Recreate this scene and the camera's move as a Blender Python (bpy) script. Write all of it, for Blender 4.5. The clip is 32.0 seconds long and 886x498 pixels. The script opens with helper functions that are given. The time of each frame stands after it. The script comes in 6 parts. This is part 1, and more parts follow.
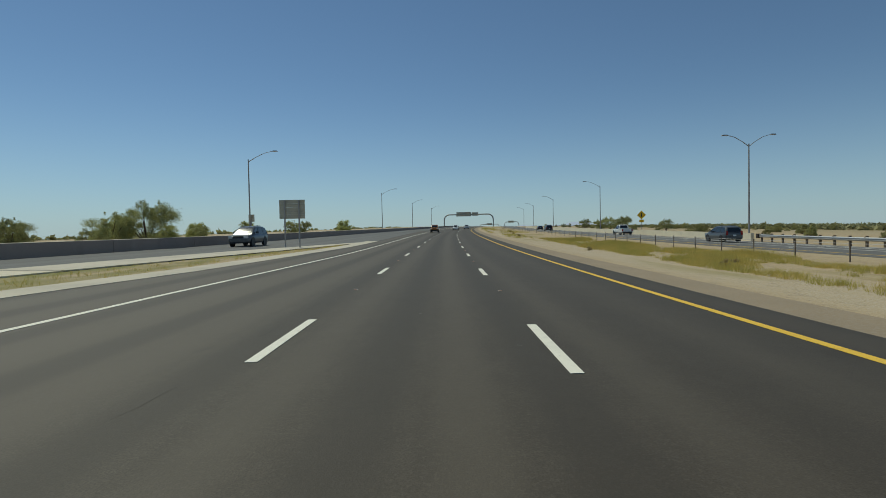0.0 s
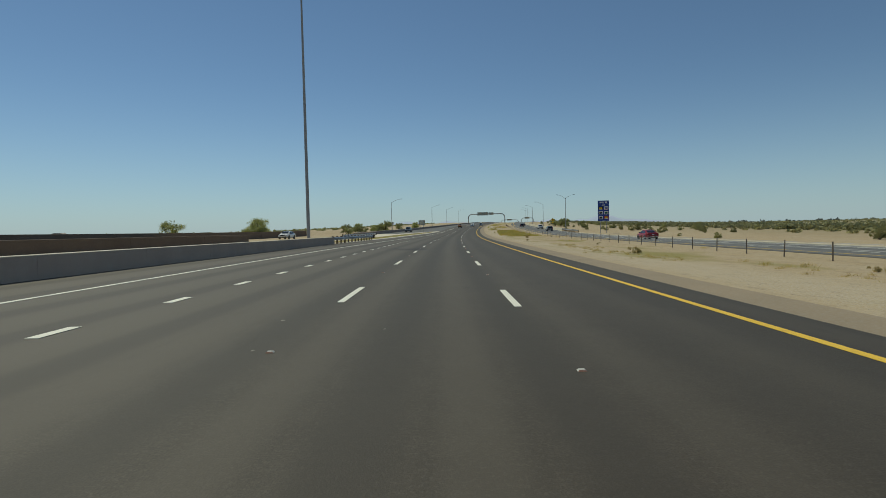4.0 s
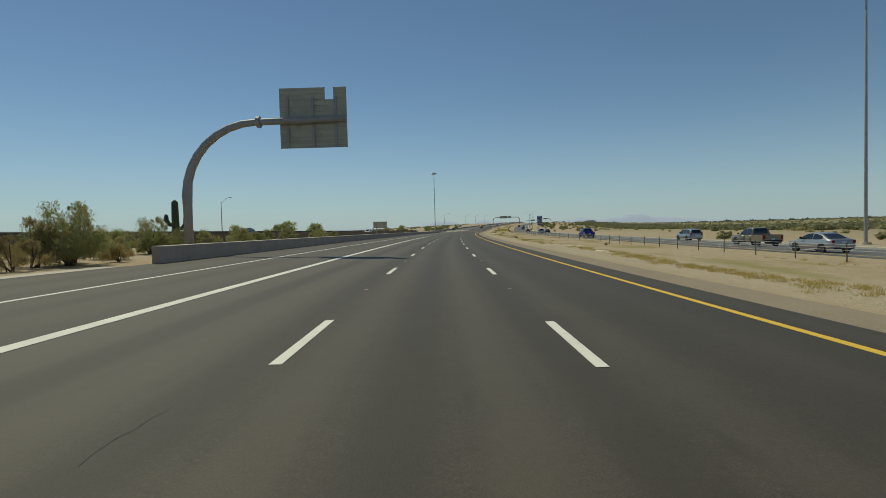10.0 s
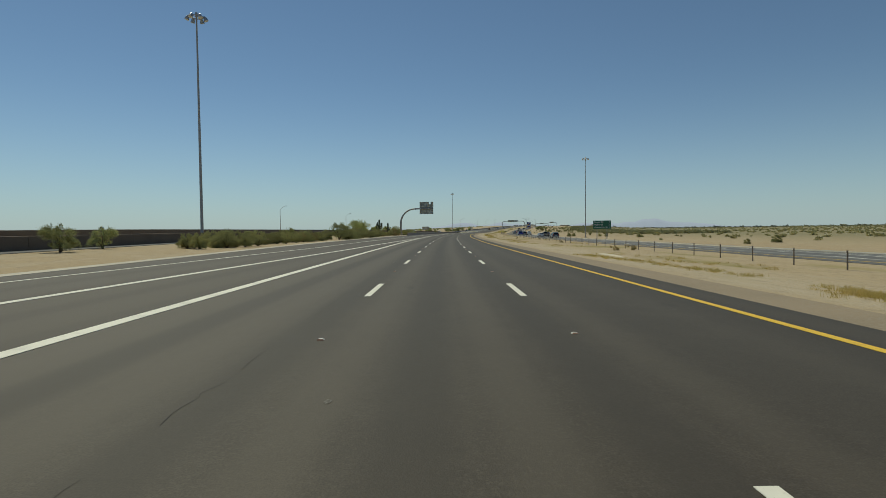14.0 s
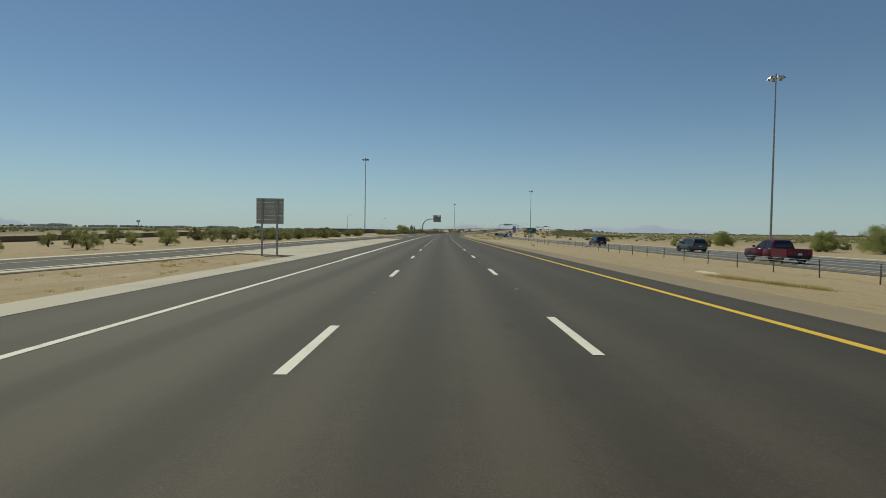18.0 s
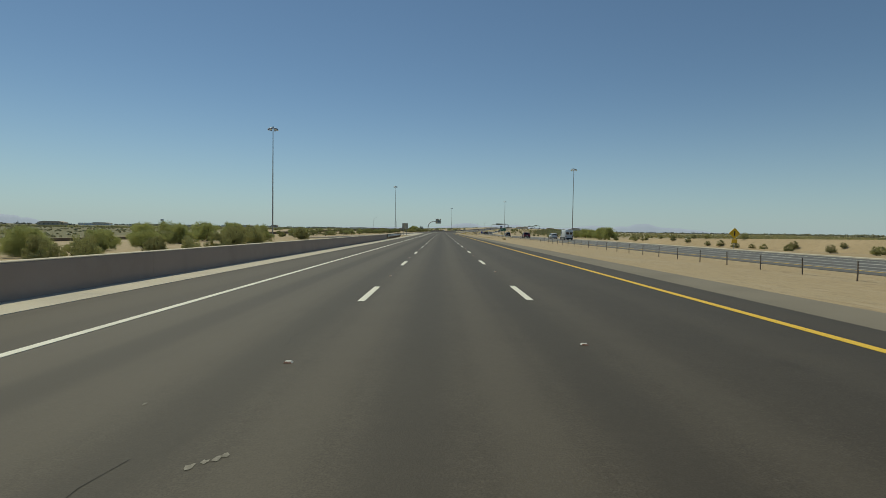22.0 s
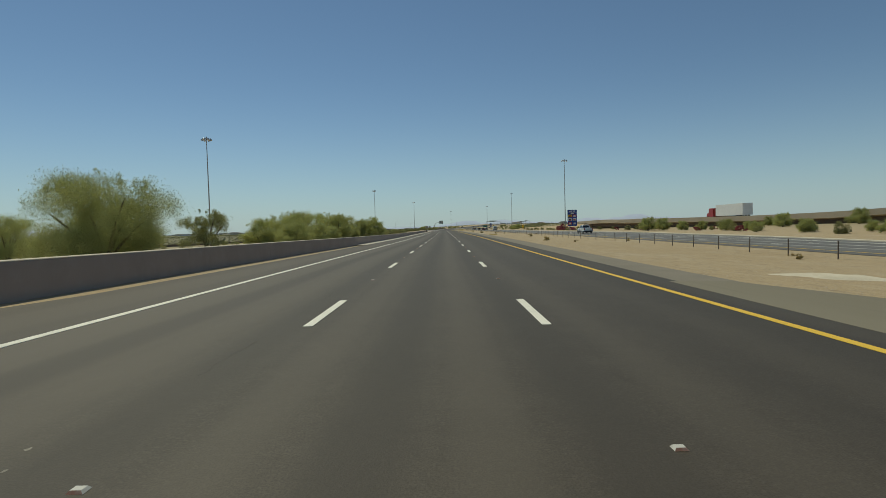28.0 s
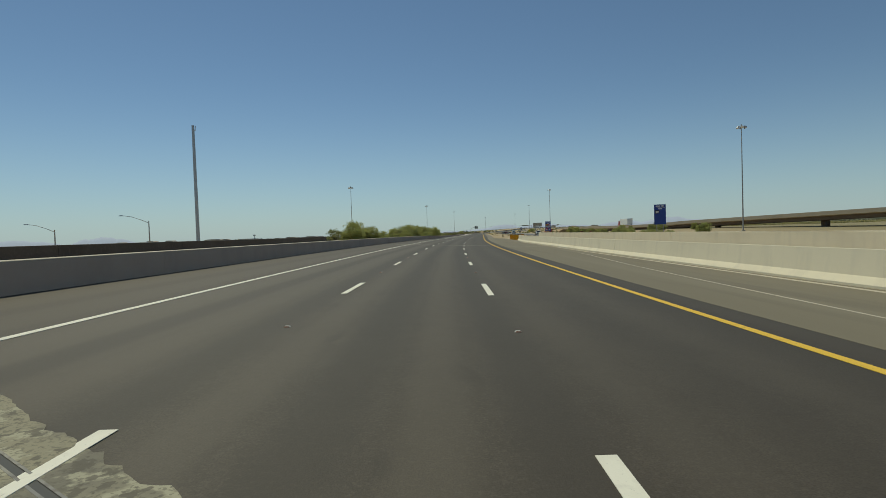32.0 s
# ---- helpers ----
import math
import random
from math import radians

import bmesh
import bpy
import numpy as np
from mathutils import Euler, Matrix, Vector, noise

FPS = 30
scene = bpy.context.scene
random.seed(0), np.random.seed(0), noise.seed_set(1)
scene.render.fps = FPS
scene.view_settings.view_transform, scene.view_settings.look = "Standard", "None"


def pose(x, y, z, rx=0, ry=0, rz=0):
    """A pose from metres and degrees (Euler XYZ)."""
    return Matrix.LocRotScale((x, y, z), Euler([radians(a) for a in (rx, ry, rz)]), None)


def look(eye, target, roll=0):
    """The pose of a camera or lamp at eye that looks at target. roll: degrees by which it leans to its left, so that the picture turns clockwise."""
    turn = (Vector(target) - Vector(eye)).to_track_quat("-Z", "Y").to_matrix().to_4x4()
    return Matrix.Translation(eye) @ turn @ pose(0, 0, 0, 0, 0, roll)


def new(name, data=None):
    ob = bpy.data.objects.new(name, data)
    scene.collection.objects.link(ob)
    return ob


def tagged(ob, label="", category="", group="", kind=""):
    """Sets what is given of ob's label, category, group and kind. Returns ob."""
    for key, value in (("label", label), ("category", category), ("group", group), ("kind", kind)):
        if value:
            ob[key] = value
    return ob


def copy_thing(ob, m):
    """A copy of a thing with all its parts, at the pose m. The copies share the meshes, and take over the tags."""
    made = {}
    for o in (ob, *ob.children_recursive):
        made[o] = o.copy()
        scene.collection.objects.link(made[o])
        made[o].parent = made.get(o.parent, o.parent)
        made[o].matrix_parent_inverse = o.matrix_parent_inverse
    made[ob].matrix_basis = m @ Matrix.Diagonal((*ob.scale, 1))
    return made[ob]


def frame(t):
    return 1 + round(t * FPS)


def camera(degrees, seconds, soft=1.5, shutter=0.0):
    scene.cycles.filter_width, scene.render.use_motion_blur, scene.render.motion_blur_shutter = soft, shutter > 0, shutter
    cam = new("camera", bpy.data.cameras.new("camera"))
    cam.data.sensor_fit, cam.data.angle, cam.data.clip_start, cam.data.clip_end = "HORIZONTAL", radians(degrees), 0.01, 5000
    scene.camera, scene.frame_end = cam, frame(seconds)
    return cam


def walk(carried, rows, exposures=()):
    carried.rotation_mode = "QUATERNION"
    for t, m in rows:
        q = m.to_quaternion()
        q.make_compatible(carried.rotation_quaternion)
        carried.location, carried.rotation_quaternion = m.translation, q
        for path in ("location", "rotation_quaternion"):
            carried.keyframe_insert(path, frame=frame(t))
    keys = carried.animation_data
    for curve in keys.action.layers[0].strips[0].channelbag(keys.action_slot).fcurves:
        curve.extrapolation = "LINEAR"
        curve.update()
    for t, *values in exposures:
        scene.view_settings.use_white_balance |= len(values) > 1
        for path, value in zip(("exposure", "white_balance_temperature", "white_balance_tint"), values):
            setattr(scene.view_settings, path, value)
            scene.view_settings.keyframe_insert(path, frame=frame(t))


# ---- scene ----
cam = camera(79.96, 32.0, soft=0.65)
PATH = [
    (0.0, pose(0.00, 0.00, 1.67, 88.47, 1.09, 0.00)),
    (0.5, pose(0.08, -16.01, 1.58, 88.30, 1.10, 0.30)),
    (1.0, pose(0.24, -32.03, 1.53, 88.15, 1.11, 0.62)),
    (1.5, pose(0.48, -47.74, 1.52, 88.12, 1.07, 1.00)),
    (2.0, pose(0.84, -63.44, 1.52, 88.10, 1.05, 1.41)),
    (2.5, pose(1.34, -79.34, 1.52, 88.03, 1.10, 1.84)),
    (3.0, pose(1.96, -95.20, 1.52, 87.97, 1.16, 2.27)),
    (3.5, pose(2.69, -110.92, 1.52, 87.93, 1.21, 2.67)),
    (4.0, pose(3.54, -126.62, 1.52, 87.93, 1.26, 3.06)),
    (4.5, pose(4.49, -142.37, 1.52, 87.95, 1.30, 3.44)),
    (5.0, pose(5.54, -158.17, 1.52, 87.97, 1.35, 3.79)),
    (5.5, pose(6.70, -174.09, 1.52, 87.91, 1.40, 4.11)),
    (6.0, pose(7.93, -190.02, 1.52, 87.86, 1.44, 4.41)),
    (6.5, pose(9.20, -205.57, 1.52, 87.83, 1.42, 4.68)),
    (7.0, pose(10.54, -221.16, 1.52, 87.88, 1.36, 4.94)),
    (7.5, pose(12.00, -237.22, 1.52, 87.98, 1.46, 5.22)),
    (8.0, pose(13.51, -253.29, 1.52, 88.10, 1.56, 5.53)),
    (8.5, pose(15.07, -268.80, 1.52, 88.02, 1.64, 5.87)),
    (9.0, pose(16.71, -284.25, 1.52, 87.89, 1.72, 6.24)),
    (9.5, pose(18.51, -300.24, 1.52, 87.92, 1.62, 6.65)),
    (10.0, pose(20.45, -316.23, 1.52, 87.92, 1.50, 7.07)),
    (10.5, pose(22.58, -332.17, 1.52, 87.93, 1.47, 7.49)),
    (11.0, pose(24.84, -348.13, 1.52, 87.93, 1.43, 7.87)),
    (11.5, pose(27.11, -363.75, 1.52, 87.85, 1.37, 8.15)),
    (12.0, pose(29.37, -379.27, 1.52, 87.77, 1.25, 8.38)),
    (12.5, pose(31.79, -395.34, 1.52, 87.79, 1.13, 8.57)),
    (13.0, pose(34.19, -411.32, 1.52, 87.86, 0.99, 8.75)),
    (13.5, pose(36.65, -427.32, 1.52, 87.97, 0.81, 8.94)),
    (14.0, pose(39.16, -443.31, 1.52, 88.06, 0.64, 9.12)),
    (14.5, pose(41.76, -459.27, 1.52, 88.02, 0.35, 9.27)),
    (15.0, pose(44.40, -475.16, 1.52, 87.95, 0.08, 9.41)),
    (15.5, pose(47.07, -490.90, 1.52, 88.00, -0.17, 9.53)),
    (16.0, pose(49.75, -506.60, 1.52, 88.09, -0.40, 9.63)),
    (16.5, pose(52.44, -522.29, 1.52, 88.11, -0.64, 9.71)),
    (17.0, pose(55.16, -537.98, 1.52, 88.13, -0.82, 9.74)),
    (17.5, pose(57.94, -553.82, 1.52, 88.12, -0.82, 9.72)),
    (18.0, pose(60.71, -569.70, 1.52, 88.13, -0.80, 9.69)),
    (18.5, pose(63.46, -585.60, 1.52, 88.09, -0.86, 9.67)),
    (19.0, pose(66.21, -601.49, 1.52, 88.04, -0.92, 9.67)),
    (19.5, pose(68.93, -617.14, 1.52, 88.04, -0.90, 9.68)),
    (20.0, pose(71.65, -632.79, 1.52, 88.04, -0.87, 9.68)),
    (20.5, pose(74.43, -648.85, 1.52, 88.02, -0.87, 9.68)),
    (21.0, pose(77.17, -664.77, 1.52, 87.98, -0.87, 9.67)),
    (21.5, pose(79.78, -679.82, 1.52, 87.99, -0.89, 9.66)),
    (22.0, pose(82.36, -694.81, 1.52, 87.98, -0.91, 9.66)),
    (22.5, pose(85.07, -710.52, 1.52, 88.01, -0.90, 9.70)),
    (23.0, pose(87.82, -726.34, 1.52, 88.03, -0.89, 9.75)),
    (23.5, pose(90.59, -742.18, 1.52, 88.04, -0.85, 9.81)),
    (24.0, pose(93.41, -758.06, 1.52, 88.08, -0.81, 9.86)),
    (24.5, pose(96.17, -773.72, 1.52, 88.10, -0.88, 9.84)),
    (25.0, pose(98.92, -789.37, 1.52, 88.10, -0.88, 9.79)),
    (25.5, pose(101.71, -805.25, 1.52, 88.09, -0.50, 9.70)),
    (26.0, pose(104.46, -821.12, 1.52, 88.08, -0.04, 9.63)),
    (26.5, pose(107.18, -836.91, 1.51, 88.01, 0.35, 9.60)),
    (27.0, pose(109.88, -852.62, 1.50, 87.97, 0.81, 9.62)),
    (27.5, pose(112.57, -868.17, 1.49, 87.83, 1.25, 9.72)),
    (28.0, pose(115.28, -883.60, 1.48, 87.78, 1.60, 9.91)),
    (28.5, pose(118.04, -898.96, 1.48, 88.06, 1.86, 10.18)),
    (29.0, pose(120.89, -914.28, 1.48, 88.30, 1.92, 10.56)),
    (29.5, pose(123.89, -929.68, 1.48, 88.25, 1.90, 11.08)),
    (30.0, pose(127.04, -945.13, 1.48, 88.16, 1.87, 11.67)),
    (30.5, pose(130.41, -960.79, 1.48, 88.24, 1.84, 12.31)),
    (31.0, pose(133.97, -976.42, 1.48, 88.35, 1.83, 12.94)),
    (31.5, pose(137.68, -991.98, 1.48, 88.36, 1.88, 13.50)),
    (32.0, pose(141.53, -1007.44, 1.48, 88.34, 1.94, 14.04)),
]
walk(cam, PATH, exposures=[(0.0, -0.3, 6450.0, -2.5), (10.0, -0.3, 6850.0, -2.5), (32.0, -0.3, 6900.0, -2.5)])

# ---- world and sun ----
SUN_AZ, SUN_EL = radians(44.0), radians(57.0)  # to the left of +y, above the horizon
world = bpy.data.worlds.new("sky")
scene.world = world
world.use_nodes = True
wn = world.node_tree.nodes
sky = wn.new("ShaderNodeTexSky")
sky.sky_type = "NISHITA"
sky.sun_disc = False
sky.sun_elevation = SUN_EL
sky.sun_rotation = -SUN_AZ
sky.altitude = 300.0
sky.air_density = 0.85
sky.dust_density = 0.0
sky.ozone_density = 3.5
# pale dust haze thinning out upward from the horizon, the same all round
coords = wn.new("ShaderNodeTexCoord")
split = wn.new("ShaderNodeSeparateXYZ")
world.node_tree.links.new(coords.outputs["Generated"], split.inputs[0])
haze = wn.new("ShaderNodeMapRange")
haze.inputs["From Min"].default_value, haze.inputs["From Max"].default_value = 0.0, 0.3
haze.inputs["To Min"].default_value, haze.inputs["To Max"].default_value = 1.0, 0.0
world.node_tree.links.new(split.outputs["Z"], haze.inputs["Value"])
soften = wn.new("ShaderNodeMath")
soften.operation = "POWER"
soften.inputs[1].default_value = 2.6
world.node_tree.links.new(haze.outputs[0], soften.inputs[0])
amount = wn.new("ShaderNodeMath")
amount.operation = "MULTIPLY"
amount.inputs[1].default_value = 0.8
world.node_tree.links.new(soften.outputs[0], amount.inputs[0])
blend = wn.new("ShaderNodeMix")
blend.data_type = "RGBA"
world.node_tree.links.new(amount.outputs[0], blend.inputs["Factor"])
world.node_tree.links.new(sky.outputs[0], blend.inputs["A"])
blend.inputs["B"].default_value = (4.15, 5.4, 6.65, 1)
world.node_tree.links.new(blend.outputs["Result"], wn["Background"].inputs[0])
wn["Background"].inputs[1].default_value = 0.09

sun = new("sun", bpy.data.lights.new("sun", "SUN"))
sun.data.energy = 3.0
sun.data.angle = radians(0.53)
sun.data.color = (1.0, 0.935, 0.78)
SUN_DIR = Vector((-math.sin(SUN_AZ) * math.cos(SUN_EL), math.cos(SUN_AZ) * math.cos(SUN_EL), math.sin(SUN_EL)))
sun.matrix_world = look(SUN_DIR * 100, (0, 0, 0))


# ---- materials ----
def material(name, colour, rough=0.8, metal=0.0, spots=(), bump=None, coord="Object", random_tint=0.0, spec=0.5, stretch=(1, 1, 1), emit=None, through_light=0.0):
    """spots: rows of (scale, low, high, colour, strength): a noise mask between low and high mixes in that colour."""
    m = bpy.data.materials.new(name)
    m.use_nodes = True
    nodes, links = m.node_tree.nodes, m.node_tree.links
    bsdf = nodes["Principled BSDF"]
    bsdf.inputs["Roughness"].default_value = rough
    bsdf.inputs["Metallic"].default_value = metal
    bsdf.inputs["Specular IOR Level"].default_value = spec
    tex = nodes.new("ShaderNodeTexCoord")
    mapping = nodes.new("ShaderNodeMapping")
    mapping.inputs["Scale"].default_value = stretch
    links.new(tex.outputs[coord], mapping.inputs[0])
    rgb = nodes.new("ShaderNodeRGB")
    rgb.outputs[0].default_value = (*colour, 1)
    out = rgb.outputs[0]
    for scale, low, high, other, strength in spots:
        n = nodes.new("ShaderNodeTexNoise")
        n.inputs["Scale"].default_value = scale if not isinstance(scale, tuple) else 1.0
        n.inputs["Detail"].default_value = 5
        if isinstance(scale, tuple):
            mp = nodes.new("ShaderNodeMapping")
            mp.inputs["Scale"].default_value = scale
            links.new(tex.outputs[coord], mp.inputs[0])
            links.new(mp.outputs[0], n.inputs["Vector"])
        else:
            links.new(mapping.outputs[0], n.inputs["Vector"])
        r = nodes.new("ShaderNodeMapRange")
        r.inputs["From Min"].default_value, r.inputs["From Max"].default_value = low, high
        r.inputs["To Max"].default_value = strength
        links.new(n.outputs["Fac"], r.inputs["Value"])
        mix = nodes.new("ShaderNodeMix")
        mix.data_type = "RGBA"
        links.new(r.outputs[0], mix.inputs["Factor"])
        links.new(out, mix.inputs["A"])
        mix.inputs["B"].default_value = (*other, 1)
        out = mix.outputs["Result"]
    if random_tint:
        info = nodes.new("ShaderNodeObjectInfo")
        hsv = nodes.new("ShaderNodeHueSaturation")
        r = nodes.new("ShaderNodeMapRange")
        r.inputs["To Min"].default_value, r.inputs["To Max"].default_value = 1 - random_tint, 1 + random_tint
        links.new(info.outputs["Random"], r.inputs["Value"])
        links.new(r.outputs[0], hsv.inputs["Value"])
        links.new(out, hsv.inputs["Color"])
        out = hsv.outputs[0]
    links.new(out, bsdf.inputs["Base Color"])
    if bump:
        n = nodes.new("ShaderNodeTexNoise")
        n.inputs["Scale"].default_value = bump[0]
        n.inputs["Detail"].default_value = 4
        links.new(mapping.outputs[0], n.inputs["Vector"])
        b = nodes.new("ShaderNodeBump")
        b.inputs["Strength"].default_value = bump[1]
        b.inputs["Distance"].default_value = bump[2]
        links.new(n.outputs["Fac"], b.inputs["Height"])
        links.new(b.outputs[0], bsdf.inputs["Normal"])
    if through_light:
        trans = nodes.new("ShaderNodeBsdfTranslucent")
        links.new(out, trans.inputs["Color"])
        both = nodes.new("ShaderNodeMixShader")
        both.inputs[0].default_value = through_light
        links.new(bsdf.outputs[0], both.inputs[1])
        links.new(trans.outputs[0], both.inputs[2])
        links.new(both.outputs[0], nodes["Material Output"].inputs["Surface"])
    if emit:
        bsdf.inputs["Emission Color"].default_value = (*emit[0], 1)
        bsdf.inputs["Emission Strength"].default_value = emit[1]
    return m


def road_material(name, base, light, dark, lean):
    """Asphalt with worn wheel paths, dark oil strips between them, stains and fine grit; UV holds metres across and along."""
    m = material(name, base, 0.72, spots=[((0.35, 0.012, 1), 0.42, 0.66, light, 0.45), ((0.8, 0.03, 1), 0.52, 0.72, dark, 0.4), ((0.22, 0.12, 1), 0.5, 0.72, light, 0.25),
        ((1.1, 0.8, 1), 0.4, 0.66, dark, 0.3), ((3.5, 2.2, 1), 0.46, 0.7, light, 0.3), (11.0, 0.46, 0.7, dark, 0.35), (24.0, 0.5, 0.66, light, 0.5), (60.0, 0.45, 0.62, dark, 0.6), ((1.6, 0.5, 1), 0.66, 0.72, dark, 0.5)], bump=(55.0, 0.35, 0.006), coord="UV")
    nodes, links = m.node_tree.nodes, m.node_tree.links
    bsdf = nodes["Principled BSDF"]
    out = bsdf.inputs["Base Color"].links[0].from_socket
    uv = nodes.new("ShaderNodeTexCoord")
    sep = nodes.new("ShaderNodeSeparateXYZ")
    links.new(uv.outputs["UV"], sep.inputs[0])
    wob = nodes.new("ShaderNodeTexNoise")
    wob.inputs["Scale"].default_value = 0.02
    links.new(uv.outputs["UV"], wob.inputs["Vector"])
    add = nodes.new("ShaderNodeMath")
    add.operation = "MULTIPLY_ADD"
    add.inputs[1].default_value = 0.7
    links.new(wob.outputs["Fac"], add.inputs[0])
    links.new(sep.outputs["X"], add.inputs[2])
    turn_ = nodes.new("ShaderNodeMath")
    turn_.operation = "MULTIPLY"
    turn_.inputs[1].default_value = 2 * math.pi / 1.83
    links.new(add.outputs[0], turn_.inputs[0])
    wave = nodes.new("ShaderNodeMath")
    wave.operation = "COSINE"
    links.new(turn_.outputs[0], wave.inputs[0])
    if lean:
        for a, c, colour, strength in ((-1.5, -4.5, light, 0.7), (1.2, 6.0, dark, 0.36)):
            r = nodes.new("ShaderNodeMapRange")
            r.interpolation_type = "SMOOTHSTEP"
            r.inputs["From Min"].default_value, r.inputs["From Max"].default_value = a, c
            r.inputs["To Max"].default_value = strength
            links.new(sep.outputs["X"], r.inputs["Value"])
            mix = nodes.new("ShaderNodeMix")
            mix.data_type = "RGBA"
            links.new(r.outputs[0], mix.inputs["Factor"])
            links.new(out, mix.inputs["A"])
            mix.inputs["B"].default_value = (*colour, 1)
            out = mix.outputs["Result"]
    for low, high, colour, strength in ((-0.1, 1.0, dark, 0.62), (-0.2, -1.0, light, 0.42)):
        r = nodes.new("ShaderNodeMapRange")
        r.interpolation_type = "SMOOTHSTEP"
        r.inputs["From Min"].default_value, r.inputs["From Max"].default_value = low, high
        r.inputs["To Max"].default_value = strength
        links.new(wave.outputs[0], r.inputs["Value"])
        fade = nodes.new("ShaderNodeMapRange")
        fade.inputs["From Min"].default_value, fade.inputs["From Max"].default_value = 1.2, 3.2
        fade.inputs["To Min"].default_value, fade.inputs["To Max"].default_value = 1.0, 0.35
        links.new(sep.outputs["X"], fade.inputs["Value"])
        both = nodes.new("ShaderNodeMath")
        both.operation = "MULTIPLY"
        links.new(r.outputs[0], both.inputs[0])
        links.new(fade.outputs[0], both.inputs[1])
        mix = nodes.new("ShaderNodeMix")
        mix.data_type = "RGBA"
        links.new(both.outputs[0], mix.inputs["Factor"])
        links.new(out, mix.inputs["A"])
        mix.inputs["B"].default_value = (*colour, 1)
        out = mix.outputs["Result"]
    if lean:
        # the outer shoulder and exit lane are of an older, browner surface
        masks = []
        for axis, a, c in (("X", -5.35, -5.65), ("Y", -195.0, -225.0)):
            r = nodes.new("ShaderNodeMapRange")
            r.inputs["From Min"].default_value, r.inputs["From Max"].default_value = a, c
            links.new(sep.outputs[axis], r.inputs["Value"])
            masks.append(r.outputs[0])
        both = nodes.new("ShaderNodeMath")
        both.operation = "MULTIPLY"
        links.new(masks[0], both.inputs[0])
        links.new(masks[1], both.inputs[1])
        part_of = nodes.new("ShaderNodeMath")
        part_of.operation = "MULTIPLY"
        part_of.inputs[1].default_value = 0.6
        links.new(both.outputs[0], part_of.inputs[0])
        mix = nodes.new("ShaderNodeMix")
        mix.data_type = "RGBA"
        links.new(part_of.outputs[0], mix.inputs["Factor"])
        links.new(out, mix.inputs["A"])
        mix.inputs["B"].default_value = (0.074, 0.056, 0.034, 1)
        out = mix.outputs["Result"]
    links.new(out, bsdf.inputs["Base Color"])
    return m


ASPHALT = road_material("asphalt", (0.0705, 0.0545, 0.0355), (0.108, 0.088, 0.062), (0.039, 0.0295, 0.0188), True)
ASPHALT_OLD = material("asphalt_far_road", (0.13, 0.125, 0.118), 0.85, spots=[
    ((0.5, 0.008, 1), 0.42, 0.62, (0.17, 0.165, 0.155), 0.7), ((0.9, 0.012, 1), 0.52, 0.7, (0.09, 0.086, 0.08), 0.6), (30.0, 0.5, 0.7, (0.2, 0.2, 0.19), 0.4)],
    bump=(50.0, 0.4, 0.006), coord="UV")
PAVED_SHOULDER = material("paved_median_shoulder", (0.24, 0.205, 0.152), 0.9, spots=[
    ((0.4, 0.02, 1), 0.42, 0.68, (0.285, 0.245, 0.185), 0.7), (0.5, 0.45, 0.7, (0.2, 0.17, 0.126), 0.6), (14.0, 0.45, 0.7, (0.25, 0.225, 0.18), 0.5), (55.0, 0.5, 0.7, (0.13, 0.11, 0.085), 0.5)], bump=(50.0, 0.6, 0.006), coord="UV")
SHOULDER = material("gritty_shoulder", (0.35, 0.265, 0.17), 0.95, spots=[
    (0.5, 0.4, 0.7, (0.29, 0.225, 0.145), 0.7), (12.0, 0.45, 0.7, (0.38, 0.33, 0.26), 0.6), (50.0, 0.5, 0.7, (0.16, 0.13, 0.1), 0.5)], bump=(40.0, 0.7, 0.01), coord="UV")
CONCRETE = material("concrete", (0.62, 0.55, 0.43), 0.88, spots=[
    (0.35, 0.45, 0.7, (0.4, 0.36, 0.3), 0.6), (6.0, 0.5, 0.75, (0.6, 0.57, 0.5), 0.5), (60.0, 0.5, 0.7, (0.35, 0.32, 0.27), 0.4)], bump=(45.0, 0.35, 0.004))
WALL_CONCRETE = material("cast_concrete_wall", (0.5, 0.375, 0.29), 0.9, spots=[
    ((0.6, 0.6, 0.15), 0.45, 0.72, (0.38, 0.29, 0.23), 0.5), (3.0, 0.5, 0.75, (0.5, 0.41, 0.34), 0.45), (50.0, 0.5, 0.7, (0.3, 0.28, 0.25), 0.35)], bump=(30.0, 0.3, 0.004))
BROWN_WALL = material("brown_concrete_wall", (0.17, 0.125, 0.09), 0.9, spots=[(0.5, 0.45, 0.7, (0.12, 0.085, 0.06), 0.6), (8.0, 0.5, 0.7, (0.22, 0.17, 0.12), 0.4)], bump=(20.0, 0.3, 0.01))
# sunlight on wall tops put into the colour; also plain pale concrete paving
LIT_TOP_PALE_PAVING = material("lit_wall_top_and_pale_paving", (0.72, 0.64, 0.49), 0.9, spots=[(1.5, 0.45, 0.7, (0.6, 0.53, 0.4), 0.6), (30.0, 0.5, 0.7, (0.5, 0.44, 0.34), 0.4)], bump=(30.0, 0.3, 0.004))
DARK_PARAPET = material("grey_parapet", (0.36, 0.285, 0.24), 0.9, spots=[
    ((0.6, 0.6, 0.15), 0.45, 0.72, (0.28, 0.225, 0.19), 0.5), (3.0, 0.5, 0.75, (0.38, 0.32, 0.27), 0.45), (50.0, 0.5, 0.7, (0.27, 0.22, 0.18), 0.35)], bump=(30.0, 0.3, 0.004))
